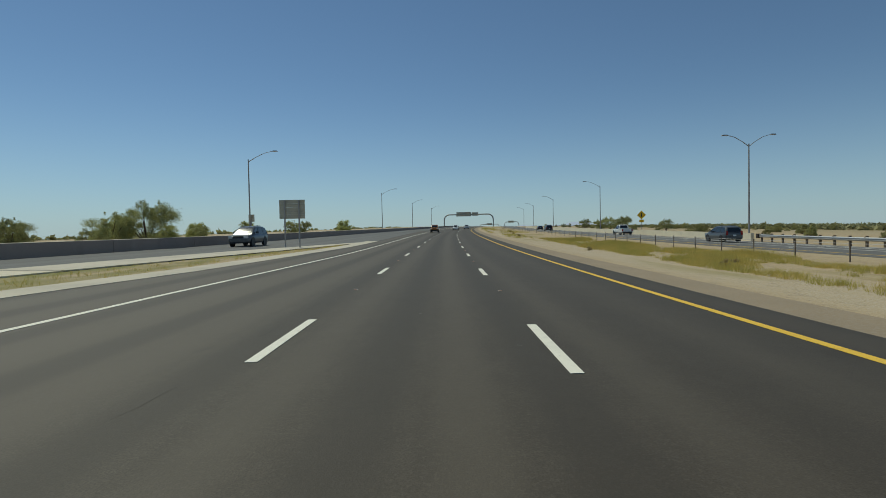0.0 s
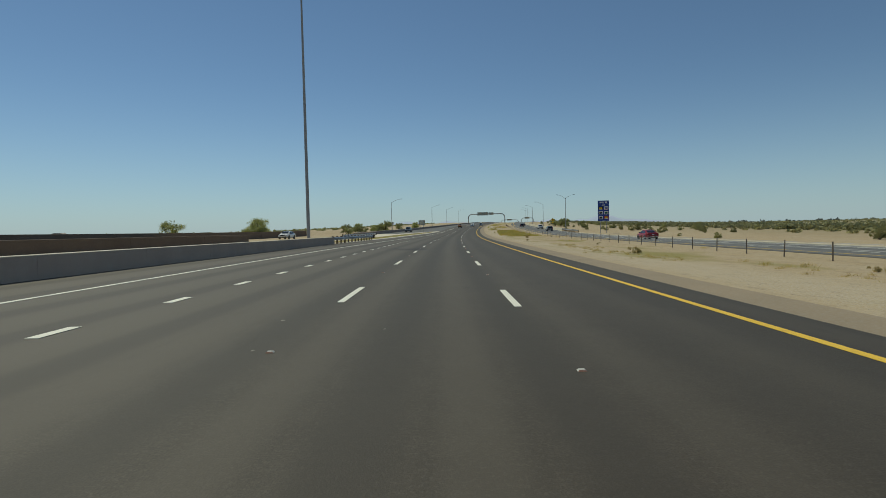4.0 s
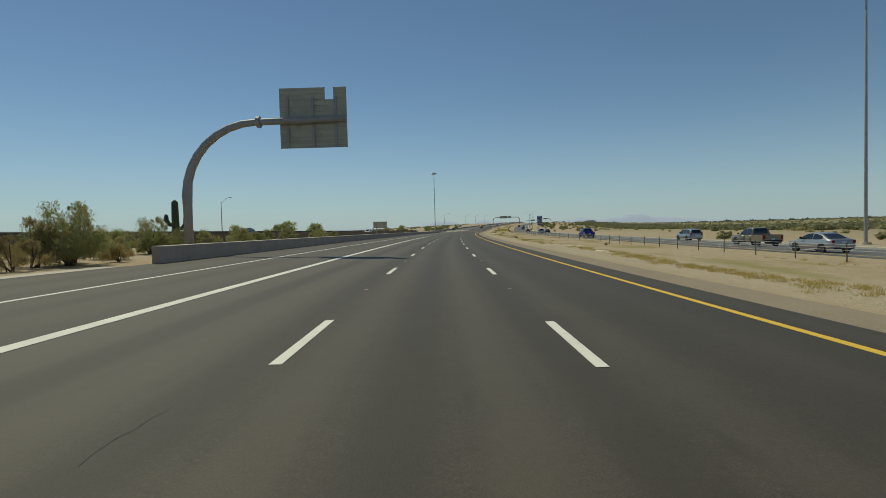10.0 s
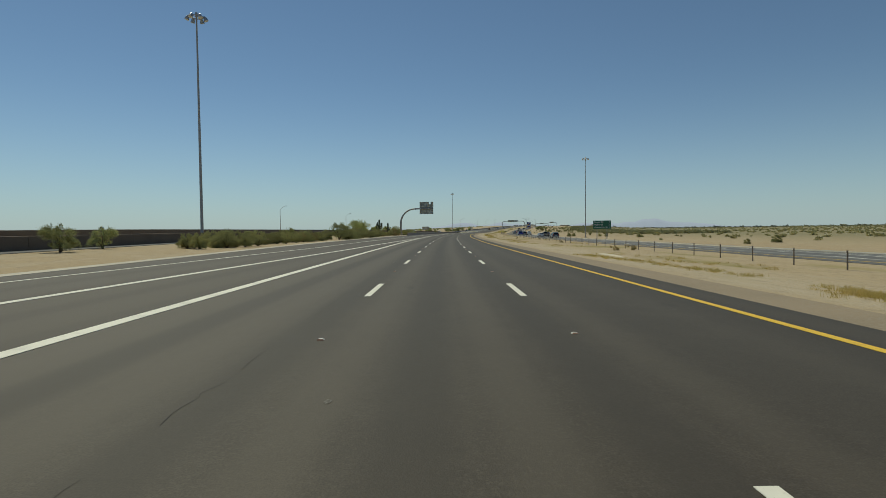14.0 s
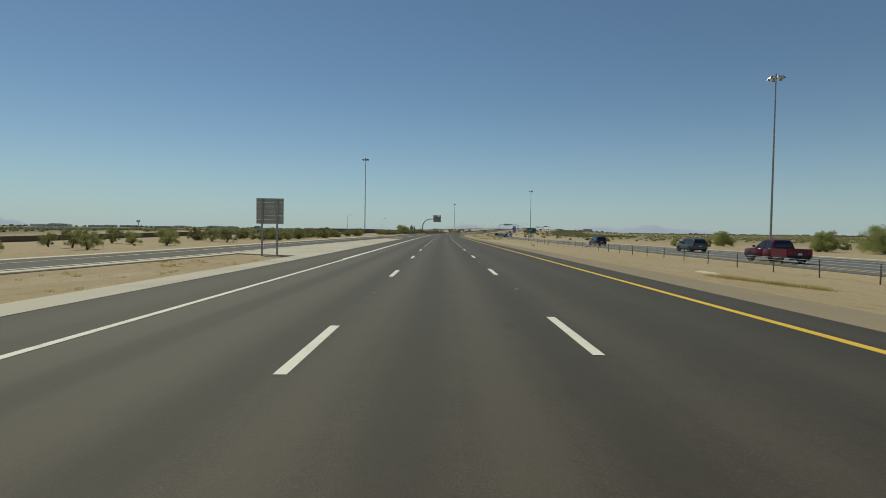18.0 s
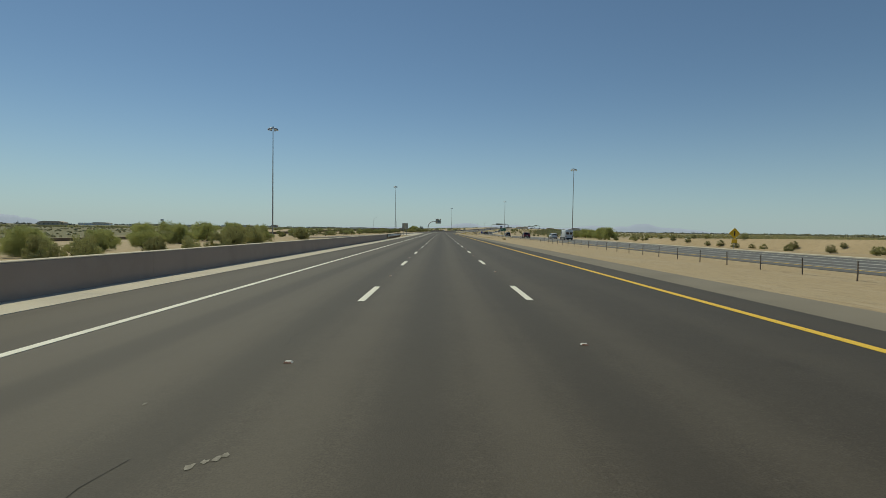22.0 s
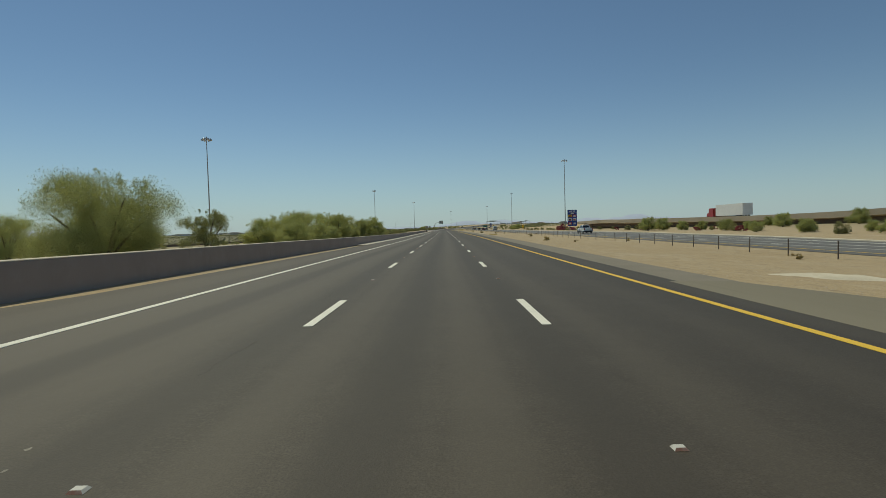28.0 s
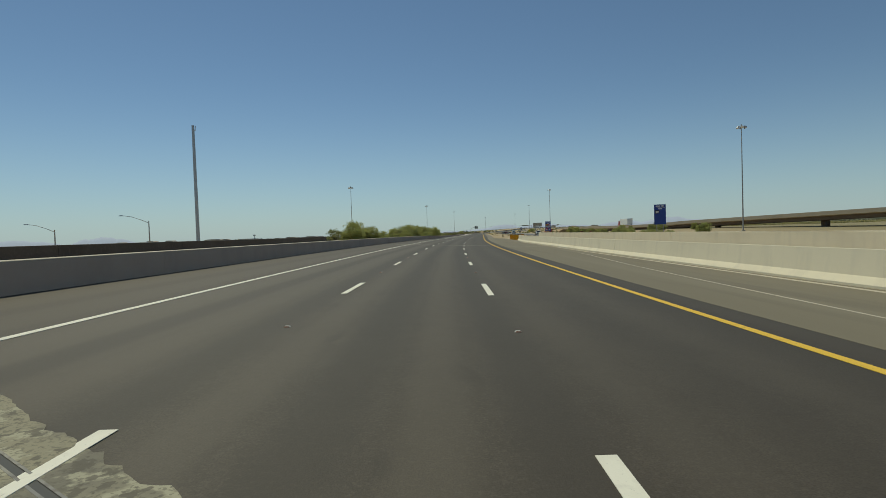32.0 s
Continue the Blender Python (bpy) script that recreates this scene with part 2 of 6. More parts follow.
BARRIER = material("pale_concrete_barrier", (0.8, 0.72, 0.54), 0.88, spots=[
    (0.5, 0.48, 0.75, (0.64, 0.57, 0.43), 0.5), ((2.0, 2.0, 0.3), 0.52, 0.75, (0.62, 0.56, 0.44), 0.45), (50.0, 0.5, 0.7, (0.5, 0.45, 0.38), 0.3)], bump=(30.0, 0.3, 0.004))
WHITE_PAINT = material("white_road_paint", (0.87, 0.83, 0.7), 0.7, spots=[(1.3, 0.5, 0.72, (0.62, 0.59, 0.51), 0.6), (5.0, 0.55, 0.75, (0.55, 0.52, 0.45), 0.5), (40.0, 0.64, 0.76, (0.35, 0.33, 0.29), 0.5)], bump=(60.0, 0.4, 0.003))
YELLOW_PAINT = material("yellow_road_paint", (0.88, 0.56, 0.06), 0.7, spots=[(5.0, 0.55, 0.75, (0.62, 0.36, 0.05), 0.5), (40.0, 0.6, 0.72, (0.2, 0.13, 0.04), 0.5)], bump=(60.0, 0.4, 0.003))
GALV = material("galvanised_steel", (0.45, 0.46, 0.47), 0.45, 0.75, spots=[(8.0, 0.45, 0.7, (0.34, 0.35, 0.36), 0.6)])
POLE_STEEL = material("weathered_pole_steel", (0.38, 0.37, 0.36), 0.6, 0.25, spots=[(1.5, 0.45, 0.7, (0.3, 0.29, 0.28), 0.6), (0.2, 0.5, 0.7, (0.44, 0.43, 0.41), 0.6)])
FENCE_STEEL = material("rusted_fence_post", (0.15, 0.125, 0.1), 0.8, 0.1, spots=[(6.0, 0.45, 0.7, (0.2, 0.14, 0.09), 0.6), (1.0, 0.45, 0.65, (0.1, 0.085, 0.07), 0.6)])
DARK_STEEL = material("dark_steel_post", (0.06, 0.05, 0.045), 0.7, 0.3, spots=[(6.0, 0.45, 0.7, (0.11, 0.07, 0.045), 0.6)])
SIGN_BACK = material("sign_back_aluminium", (0.5, 0.47, 0.37), 0.6, 0.3, spots=[((0.2, 0.2, 9.0), 0.45, 0.6, (0.36, 0.34, 0.28), 0.5), (2.0, 0.5, 0.7, (0.34, 0.32, 0.28), 0.5)])
BLUE = material("blue_sign_sheeting", (0.012, 0.05, 0.28), 0.5, spots=[(1.5, 0.5, 0.75, (0.02, 0.07, 0.32), 0.5)])
GREEN = material("green_sign_sheeting", (0.01, 0.12, 0.075), 0.5, spots=[(1.5, 0.5, 0.75, (0.015, 0.15, 0.09), 0.5)])
SIGN_YELLOW = material("yellow_sign_sheeting", (0.8, 0.5, 0.02), 0.5, spots=[(3.0, 0.5, 0.75, (0.7, 0.42, 0.03), 0.4)])
SIGN_WHITE = material("white_sign_sheeting", (0.75, 0.75, 0.75), 0.5, spots=[(3.0, 0.5, 0.75, (0.66, 0.66, 0.65), 0.4)])
BLACK = material("black_marking", (0.02, 0.02, 0.02), 0.6, spots=[(3.0, 0.5, 0.75, (0.035, 0.035, 0.035), 0.4)])
RED = material("red_marking", (0.45, 0.03, 0.03), 0.5, spots=[(3.0, 0.5, 0.75, (0.35, 0.03, 0.03), 0.4)])
LEAF = material("paloverde_leaf", (0.42, 0.435, 0.165), 0.7, spots=[(0.6, 0.4, 0.65, (0.32, 0.345, 0.12), 0.7), (5.0, 0.5, 0.7, (0.5, 0.49, 0.22), 0.5)], random_tint=0.12, through_light=0.55)
LEAF_OLIVE = material("olive_desert_leaf", (0.35, 0.345, 0.15), 0.8, spots=[(0.5, 0.4, 0.7, (0.27, 0.25, 0.1), 0.7), (6.0, 0.5, 0.7, (0.44, 0.43, 0.2), 0.6)], random_tint=0.2, through_light=0.52)
LEAF_DRY = material("dry_brush", (0.44, 0.35, 0.16), 0.85, spots=[(1.5, 0.4, 0.7, (0.34, 0.28, 0.12), 0.7)], random_tint=0.2, through_light=0.35)
LEAF_GREY = material("grey_green_leaf", (0.36, 0.37, 0.16), 0.8, spots=[(0.8, 0.4, 0.7, (0.26, 0.27, 0.12), 0.7)], random_tint=0.2, through_light=0.52)
GRASS_DRY = material("dry_yellow_grass", (0.62, 0.5, 0.15), 0.85, spots=[(0.6, 0.4, 0.7, (0.42, 0.4, 0.1), 0.8)], through_light=0.35)
STONE = material("pale_gravel_stone", (0.52, 0.42, 0.3), 0.9, spots=[(8.0, 0.4, 0.7, (0.4, 0.34, 0.27), 0.7)])
BLOOM = material("magenta_bloom", (0.36, 0.06, 0.1), 0.7, spots=[(2.0, 0.4, 0.7, (0.24, 0.13, 0.09), 0.8)], random_tint=0.2, through_light=0.3)
BARK = material("bark", (0.12, 0.085, 0.055), 0.9, spots=[(5.0, 0.4, 0.7, (0.07, 0.05, 0.03), 0.7)], bump=(12.0, 0.6, 0.02))
CACTUS = material("saguaro_skin", (0.07, 0.085, 0.04), 0.8, spots=[((20, 20, 0.5), 0.45, 0.6, (0.04, 0.045, 0.025), 0.6)])
BARREL = material("amber_barrel_plastic", (0.88, 0.42, 0.012), 0.45, spots=[(2.0, 0.45, 0.7, (0.6, 0.27, 0.015), 0.6), (9.0, 0.55, 0.75, (0.45, 0.22, 0.03), 0.5)])
BARREL_LID = material("grey_barrel_lid", (0.05, 0.055, 0.06), 0.6, spots=[(4.0, 0.45, 0.7, (0.09, 0.09, 0.1), 0.6)])
TYRE = material("tyre_rubber", (0.02, 0.02, 0.02), 0.85, spots=[(6.0, 0.5, 0.7, (0.04, 0.035, 0.03), 0.5)])
RIM = material("alloy_rim", (0.5, 0.5, 0.52), 0.35, 0.8)
GLASS = material("tinted_car_glass", (0.015, 0.018, 0.02), 0.06, 0.0, spec=0.8)
TAIL = material("red_lamp_lens", (0.35, 0.012, 0.012), 0.2)
HEAD = material("clear_lamp_lens", (0.75, 0.75, 0.72), 0.15)
TRIM = material("black_plastic_trim", (0.025, 0.025, 0.027), 0.6, spots=[(5.0, 0.5, 0.7, (0.04, 0.04, 0.04), 0.5)])
MARKER = material("ceramic_marker", (0.6, 0.57, 0.5), 0.5, spots=[(20.0, 0.5, 0.7, (0.4, 0.37, 0.32), 0.6)])
STUCCO = material("tan_stucco", (0.62, 0.56, 0.47), 0.9, spots=[(0.2, 0.45, 0.7, (0.52, 0.46, 0.38), 0.6)], random_tint=0.25)
ROOF_TILE = material("roof_tile", (0.42, 0.36, 0.31), 0.85, spots=[(1.0, 0.45, 0.7, (0.34, 0.28, 0.24), 0.6)], random_tint=0.3)
WINDOW_DARK = material("dark_window", (0.03, 0.035, 0.04), 0.1)
# pale blue emission on the ridges stands in for distance haze
HILL = material("haze_glow_hill", (0.12, 0.13, 0.16), 0.95, spots=[(0.003, 0.4, 0.65, (0.09, 0.1, 0.13), 0.8)], emit=((0.42, 0.48, 0.6), 0.72))


def ground_material():
    """Sandy desert soil by two scales of noise, with dry grass beside the road; UV holds metres across and along."""
    m = material("desert_soil", (0.49, 0.368, 0.21), 0.95, spots=[
        ((0.02, 0.012, 1), 0.45, 0.62, (0.43, 0.31, 0.165), 0.8), ((0.35, 0.12, 1), 0.5, 0.68, (0.5, 0.4, 0.26), 0.6),
        ((2.2, 1.1, 1), 0.52, 0.7, (0.28, 0.205, 0.12), 0.6), ((0.9, 0.4, 1), 0.55, 0.68, (0.55, 0.44, 0.29), 0.5), (6.0, 0.52, 0.7, (0.3, 0.23, 0.15), 0.5), (14.0, 0.5, 0.72, (0.58, 0.49, 0.37), 0.6), (45.0, 0.5, 0.7, (0.2, 0.15, 0.1), 0.5)],
        bump=(9.0, 0.8, 0.05), coord="UV")
    nodes, links = m.node_tree.nodes, m.node_tree.links
    bsdf = nodes["Principled BSDF"]
    old = bsdf.inputs["Base Color"].links[0].from_socket
    uv = nodes.new("ShaderNodeTexCoord")
    sep = nodes.new("ShaderNodeSeparateXYZ")
    links.new(uv.outputs["UV"], sep.inputs[0])

    def band(socket, a, b, c, d):
        up = nodes.new("ShaderNodeMapRange")
        up.inputs["From Min"].default_value, up.inputs["From Max"].default_value = a, b
        down = nodes.new("ShaderNodeMapRange")
        down.inputs["From Min"].default_value, down.inputs["From Max"].default_value = c, d
        down.inputs["To Min"].default_value, down.inputs["To Max"].default_value = 1, 0
        links.new(socket, up.inputs["Value"])
        links.new(socket, down.inputs["Value"])
        mul = nodes.new("ShaderNodeMath")
        mul.operation = "MULTIPLY"
        links.new(up.outputs[0], mul.inputs[0])
        links.new(down.outputs[0], mul.inputs[1])
        return mul.outputs[0]

    def times(a, b):
        mul = nodes.new("ShaderNodeMath")
        mul.operation = "MULTIPLY"
        links.new(a, mul.inputs[0])
        links.new(b, mul.inputs[1])
        return mul.outputs[0]

    def patches(scale, low, high):
        mp = nodes.new("ShaderNodeMapping")
        mp.inputs["Scale"].default_value = scale
        links.new(uv.outputs["UV"], mp.inputs[0])
        n = nodes.new("ShaderNodeTexNoise")
        n.inputs["Scale"].default_value = 1
        n.inputs["Detail"].default_value = 6
        links.new(mp.outputs[0], n.inputs["Vector"])
        r = nodes.new("ShaderNodeMapRange")
        r.inputs["From Min"].default_value, r.inputs["From Max"].default_value = low, high
        links.new(n.outputs["Fac"], r.inputs["Value"])
        return r.outputs[0]

    def mixed(old, fac, colour):
        mix = nodes.new("ShaderNodeMix")
        mix.data_type = "RGBA"
        links.new(fac, mix.inputs["Factor"])
        links.new(old, mix.inputs["A"])
        mix.inputs["B"].default_value = (*colour, 1)
        return mix.outputs["Result"]

    across, along = sep.outputs["X"], sep.outputs["Y"]
    # pale gravel along the median
    out = mixed(old, times(times(band(across, 8.0, 9.5, 12.0, 15.0), band(along, -520, -480, 4000, 4100)), patches((17.0, 13.0, 1), 0.42, 0.66)), (0.56, 0.48, 0.36))
    # dry grass patches in the median
    out = mixed(out, times(times(band(across, 9.0, 12.0, 20.0, 24.0), band(along, -480, -420, 700, 800)), patches((0.22, 0.07, 1), 0.52, 0.64)), (0.3, 0.25, 0.08))
    out = mixed(out, times(times(band(across, -20.0, -17.0, -11.5, -10.5), band(along, -60, -40, 90, 110)), patches((0.6, 0.2, 1), 0.35, 0.55)), (0.24, 0.22, 0.07))
    # scrub-covered plain further out
    out = mixed(out, times(band(across, 55, 110, 4000, 4100), patches((0.03, 0.012, 1), -0.2, 0.35)), (0.29, 0.245, 0.13))
    out = mixed(out, times(band(across, -4100, -4000, -120, -95), patches((0.03, 0.012, 1), -0.3, 0.25)), (0.2, 0.18, 0.095))
    # small dark stones strewn thinly over the median
    out = mixed(out, times(band(across, 8.0, 8.6, 19.0, 23.0), patches((9.0, 7.0, 1), 0.64, 0.7)), (0.2, 0.16, 0.115))
    links.new(out, bsdf.inputs["Base Color"])
    return m


SOIL = ground_material()

# ---- the line of the road: s metres along (growing ahead of the first view), e metres to the right of the lane's middle ----
HEADINGS = [13.93, 12.5, 11.09, 10.03, 9.62, 9.67, 9.83, 9.84, 9.83, 9.83, 9.81, 9.8, 9.88, 9.76, 9.43, 9.01, 8.51, 7.84, 6.94, 5.93, 5.13, 4.32,
            3.42, 2.47, 1.5, 0.62, -0.21, -0.92, -1.6, -2.29, -2.98, -3.67, -4.35, -5.04, -5.73, -6.42, -7.1]
S_MIN, S_MAX = -1180, 3900
S_ALL = np.arange(S_MIN, S_MAX + 1.0)
turn = np.radians(np.interp(S_ALL, np.arange(-1020, 421, 40), HEADINGS))
turn = np.convolve(np.pad(turn, 20, mode="edge"), np.hanning(41) / np.hanning(41).sum(), "valid")
mid = (turn[1:] + turn[:-1]) / 2
LINE_X = np.r_[0, np.cumsum(-np.sin(mid))]
LINE_Y = np.r_[0, np.cumsum(np.cos(mid))]
LINE_X += -0.41 - LINE_X[-S_MIN]
LINE_Y += 0.0 - LINE_Y[-S_MIN]


def road_z(s):
    u = min(max(s + 40, 0), 100)
    return 0.019 * u * u / 200 + 0.019 * min(max(s - 60, 0), 400)


def heading(s):
    return float(np.interp(s, S_ALL, turn))


# crossfall of the road, smoothed: rise per metre to the right
BANKS = [(-1180, -0.034), (-908, -0.033), (-875, -0.02), (-844, -0.003), (-830, 0.004), (-796, 0.014), (-669, 0.014), (-605, 0.013), (-541, 0.012), (-500, 0.004), (-462, -0.005), (-446, -0.01),
         (-420, -0.014), (-380, -0.024), (-300, -0.029), (-220, -0.027), (-130, -0.022), (-64, -0.018), (900, -0.018)]
fall = np.interp(S_ALL, [r[0] for r in BANKS], [r[1] for r in BANKS])
fall = np.convolve(np.pad(fall, 25, mode="edge"), np.hanning(51) / np.hanning(51).sum(), "valid")


def bank(s, e):
    """Height that the crossfall adds; it dies out far from the road."""
    a = abs(e)
    return float(np.interp(s, S_ALL, fall)) * math.copysign(a if a < 45 else 45 * max(0.0, 1 - (a - 45) / 180), e)


def at(s, e, z=0.0):
    """The place s along, e across, z above the road's level."""
    z += bank(s, e)
    a = heading(s)
    return Vector((float(np.interp(s, S_ALL, LINE_X)) + math.cos(a) * e, float(np.interp(s, S_ALL, LINE_Y)) + math.sin(a) * e, road_z(s) * (1 - 0.75 * min(max((abs(e) - 60) / 160, 0), 1)) + z))


def spot(s, e, z=0.0, rz=0.0, size=1.0):
    """A pose there; its +y looks along the road, turned by rz degrees."""
    return Matrix.Translation(at(s, e, z)) @ Euler((0, 0, heading(s) + radians(rz))).to_matrix().to_4x4() @ Matrix.Scale(size, 4)


def table(*rows):
    rows = sorted(rows)
    xs, ys = [r[0] for r in rows], [r[1] for r in rows]
    return lambda s: float(np.interp(s, xs, ys))


# ---- mesh building ----
class Geo:
    def __init__(self):
        self.v, self.f, self.uv, self.smooth = [], [], {}, False

    def add(self, verts, faces):
        n = len(self.v)
        self.v += [tuple(p) for p in verts]
        self.f += [tuple(i + n for i in face) for face in faces]
        return self

    def box(self, c, size, m=None, taper=1.0):
        x, y, z = (d / 2 for d in size)
        pts = [Vector((sx * x * (taper if sz > 0 else 1), sy * y * (taper if sz > 0 else 1), sz * z)) for sz in (-1, 1) for sx, sy in ((-1, -1), (1, -1), (1, 1), (-1, 1))]
        pts = [(m @ p if m else p) + Vector(c) for p in pts]
        return self.add(pts, [(3, 2, 1, 0), (4, 5, 6, 7), (0, 1, 5, 4), (1, 2, 6, 5), (2, 3, 7, 6), (3, 0, 4, 7)])

    def tube(self, pts, radii, n=8, caps=True):
        pts = [Vector(p) for p in pts]
        verts, faces = [], []
        ref = Vector((0, 0, 1))
        d0 = (pts[-1] - pts[0]).normalized()
        if abs(d0.z) > 0.8:
            ref = Vector((0, 1, 0)) if abs(d0.y) < 0.8 else Vector((1, 0, 0))
        for i, p in enumerate(pts):
            d = (pts[min(i + 1, len(pts) - 1)] - pts[max(i - 1, 0)]).normalized()
            side = d.cross(ref)
            side = side.normalized() if side.length > 1e-4 else Vector((1, 0, 0))
            up = side.cross(d)
            for k in range(n):
                a = 2 * math.pi * k / n
                verts.append(p + (side * math.cos(a) + up * math.sin(a)) * radii[i])
        for i in range(len(pts) - 1):
            for k in range(n):
                a, b = i * n + k, i * n + (k + 1) % n
                faces.append((a, b, b + n, a + n))
        if caps:
            faces.append(tuple(range(n - 1, -1, -1)))
            faces.append(tuple(range((len(pts) - 1) * n, len(pts) * n)))
        return self.add(verts, faces)

    def prism(self, outline, y0, y1):
        """An outline in x, z drawn out along y."""
        n = len(outline)
        verts = [(x, y0, z) for x, z in outline] + [(x, y1, z) for x, z in outline]
        faces = [tuple(range(n)), tuple(range(2 * n - 1, n - 1, -1))] + [(i + n, (i + 1) % n + n, (i + 1) % n, i) for i in range(n)]
        return self.add(verts, faces)

    def mesh(self, name):
        me = bpy.data.meshes.new(name)
        me.from_pydata(self.v, [], self.f)
        me.update()
        if self.smooth:
            me.polygons.foreach_set("use_smooth", [True] * len(me.polygons))
        return me


def part(name, geo, mat, parent=None, label="", bevel=0.0):
    me = geo.mesh(name)
    if bevel:
        bm = bmesh.new()
        bm.from_mesh(me)
        bmesh.ops.recalc_face_normals(bm, faces=bm.faces)
        bmesh.ops.bevel(bm, geom=[e for e in bm.edges if len(e.link_faces) == 2 and e.calc_face_angle(0) > 0.5], offset=bevel, segments=2, affect="EDGES", clamp_overlap=True)
        bm.to_mesh(me)
        bm.free()
    me.materials.append(mat)
    ob = new(name, me)
    if parent:
        ob.parent = parent
    if label:
        ob["label"] = label
    return ob


def thing(name, label, category, group="", kind="", m=None):
    ob = new(name)
    ob.empty_display_size = 0.3
    if m:
        ob.matrix_world = m
    return tagged(ob, label, category, group, kind)


def stations(s0, s1, step):
    n = max(1, int(math.ceil((s1 - s0) / step)))
    return [s0 + (s1 - s0) * i / n for i in range(n + 1)]


def sweep(outline, s0, s1, step=6.0, shift=None, lift=None, closed=True):
    """A cross-section of (e, z) points drawn along the road; shift(s) moves it across, lift(s) up."""
    g = Geo()
    ss = stations(s0, s1, step)
    n = len(outline)
    uvs = []
    for s in ss:
        for e, z in outline:
            ee = e + (shift(s) if shift else 0)
            g.v.append(tuple(at(s, ee, z + (lift(s) if lift else 0))))
            uvs.append((ee, s))
    for i in range(len(ss) - 1):
        for k in range(n if closed else n - 1):
            a, b = i * n + k, i * n + (k + 1) % n
            g.f.append((a, b, b + n, a + n))
    if closed:
        g.f.append(tuple(range(n - 1, -1, -1)))
        g.f.append(tuple(range((len(ss) - 1) * n, len(ss) * n)))
    g.uv = uvs
    return g


def sheet(name, left, right, s0, s1, z, mat, step=6.0, columns=1, deep=0.05, zfun=None):
    """A slab of pavement between two lines across the road, with its own edges."""
    g = Geo()
    ss = stations(s0, s1, step)
    uvs = []
    for s in ss:
        l, r = left(s), right(s)
        row = [(l, z - deep)] + [(l + (r - l) * k / columns, z) for k in range(columns + 1)] + [(r, z - deep)]
        for e, zz in row:
            g.v.append(tuple(at(s, e, zz + (zfun(s, e) if zfun else 0))))
            uvs.append((e, s))
    n = columns + 3
    for i in range(len(ss) - 1):
        for k in range(n - 1):
            g.f.append((i * n + k, i * n + k + 1, (i + 1) * n + k + 1, (i + 1) * n + k))
    me = g.mesh(name)
    layer = me.uv_layers.new(name="metres")
    loops = np.zeros(len(me.loops), dtype=np.int32)
    me.loops.foreach_get("vertex_index", loops)
    layer.data.foreach_set("uv", np.array(uvs, dtype=np.float32)[loops].ravel())
    me.materials.append(mat)
    return new(name, me)


def const(v):
    return lambda s: v


# ---- ground ----
fence_e = table((-1180, 21.0), (-540, 20.8), (-390, 20.0), (-290, 21.0), (-155, 20.0), (-64, 20.6), (0, 21.2), (30, 20.5), (400, 19.0))
low_side = table((-1180, 0.0), (-890, -0.05), (-860, -0.35), (-811, -0.75), (-715, -0.92), (-590, -0.85), (-540, -0.85), (-460, -0.45), (-390, -0.1), (-330, 0.0), (900, 0.0))
opp_near = table((-1180, 23.5), (-715, 24.2), (-290, 24.6), (-155, 23.8), (0, 24.4), (400, 22.5), (900, 22.5))
opp_far = table((-1180, 37.0), (-540, 37.0), (-300, 38.0), (-100, 36.6), (0, 35.2), (400, 33.5), (900, 33.5))
columns_e = [-2400, -1500, -900, -500, -300, -200, -140, -100, -75, -58, -46, -38, -32, -27, -23, -20, -17, -14, -11, -8, -4, 0, 4, 6.5, 8, 10, 12, 14, 16, 18, 20, 22, 25, 28,
             31, 34, 37, 40, 44, 50, 58, 70, 90, 120, 170, 250, 400, 700, 1200, 1800, 2400]


drop_start = table((-420, 30.0), (-592, 33.0), (-625, 17.0), (-1180, 17.0))
drop_depth = table((-420, 0.0), (-540, 2.4), (-1180, 2.6))


def ground_z(s, e):
    """Height of the soil over the road's level."""
    z = -0.06
    if e < -14:
        f = min(max((-e - drop_start(s)) / 70.0, 0.0), 1.0)
        z -= drop_depth(s) * f * f * (3 - 2 * f)
    if e > 40:
        z += min((e - 40) / 60, 1) * (0.3 * noise.noise((s * 0.012, e * 0.012, 0)) + 0.05)
    if e < -40:
        z += min((-e - 40) / 60, 1) * (0.6 * noise.noise((s * 0.01, e * 0.01, 3)) - 0.1)
    if e > 8.3:
        z += low_side(s) * (min((e - 8.3) / 12.0, 1) if e < 45 else max(0.0, 1 - (e - 45) / 50))
    if 8.5 < e < opp_near(s) - 0.5 and -890 < s:
        z += -0.1 * math.sin(math.pi * (e - 8.5) / (opp_near(s) - 9.0)) + 0.06 * noise.noise((s * 0.15, e * 0.25, 5))
    return z


def build_ground():
    ss = stations(-1180, 480, 6) + [500, 540, 600, 700, 850, 1050, 1400, 2000, 2800, 3900]
    g = Geo()
    uvs = []
    for s in ss:
        for e in columns_e:
            g.v.append(tuple(at(s, e, ground_z(s, e))))
            uvs.append((e, s))
    n = len(columns_e)
    for i in range(len(ss) - 1):
        for k in range(n - 1):
            g.f.append((i * n + k, i * n + k + 1, (i + 1) * n + k + 1, (i + 1) * n + k))
    g.smooth = True
    me = g.mesh("ground")
    layer = me.uv_layers.new(name="metres")
    loops = np.zeros(len(me.loops), dtype=np.int32)
    me.loops.foreach_get("vertex_index", loops)
    layer.data.foreach_set("uv", np.array(uvs, dtype=np.float32)[loops].ravel())
    me.materials.append(SOIL)
    tagged(new("ground", me), "flat sandy desert soil with dry grass patches", "ground", kind="structure")


build_ground()

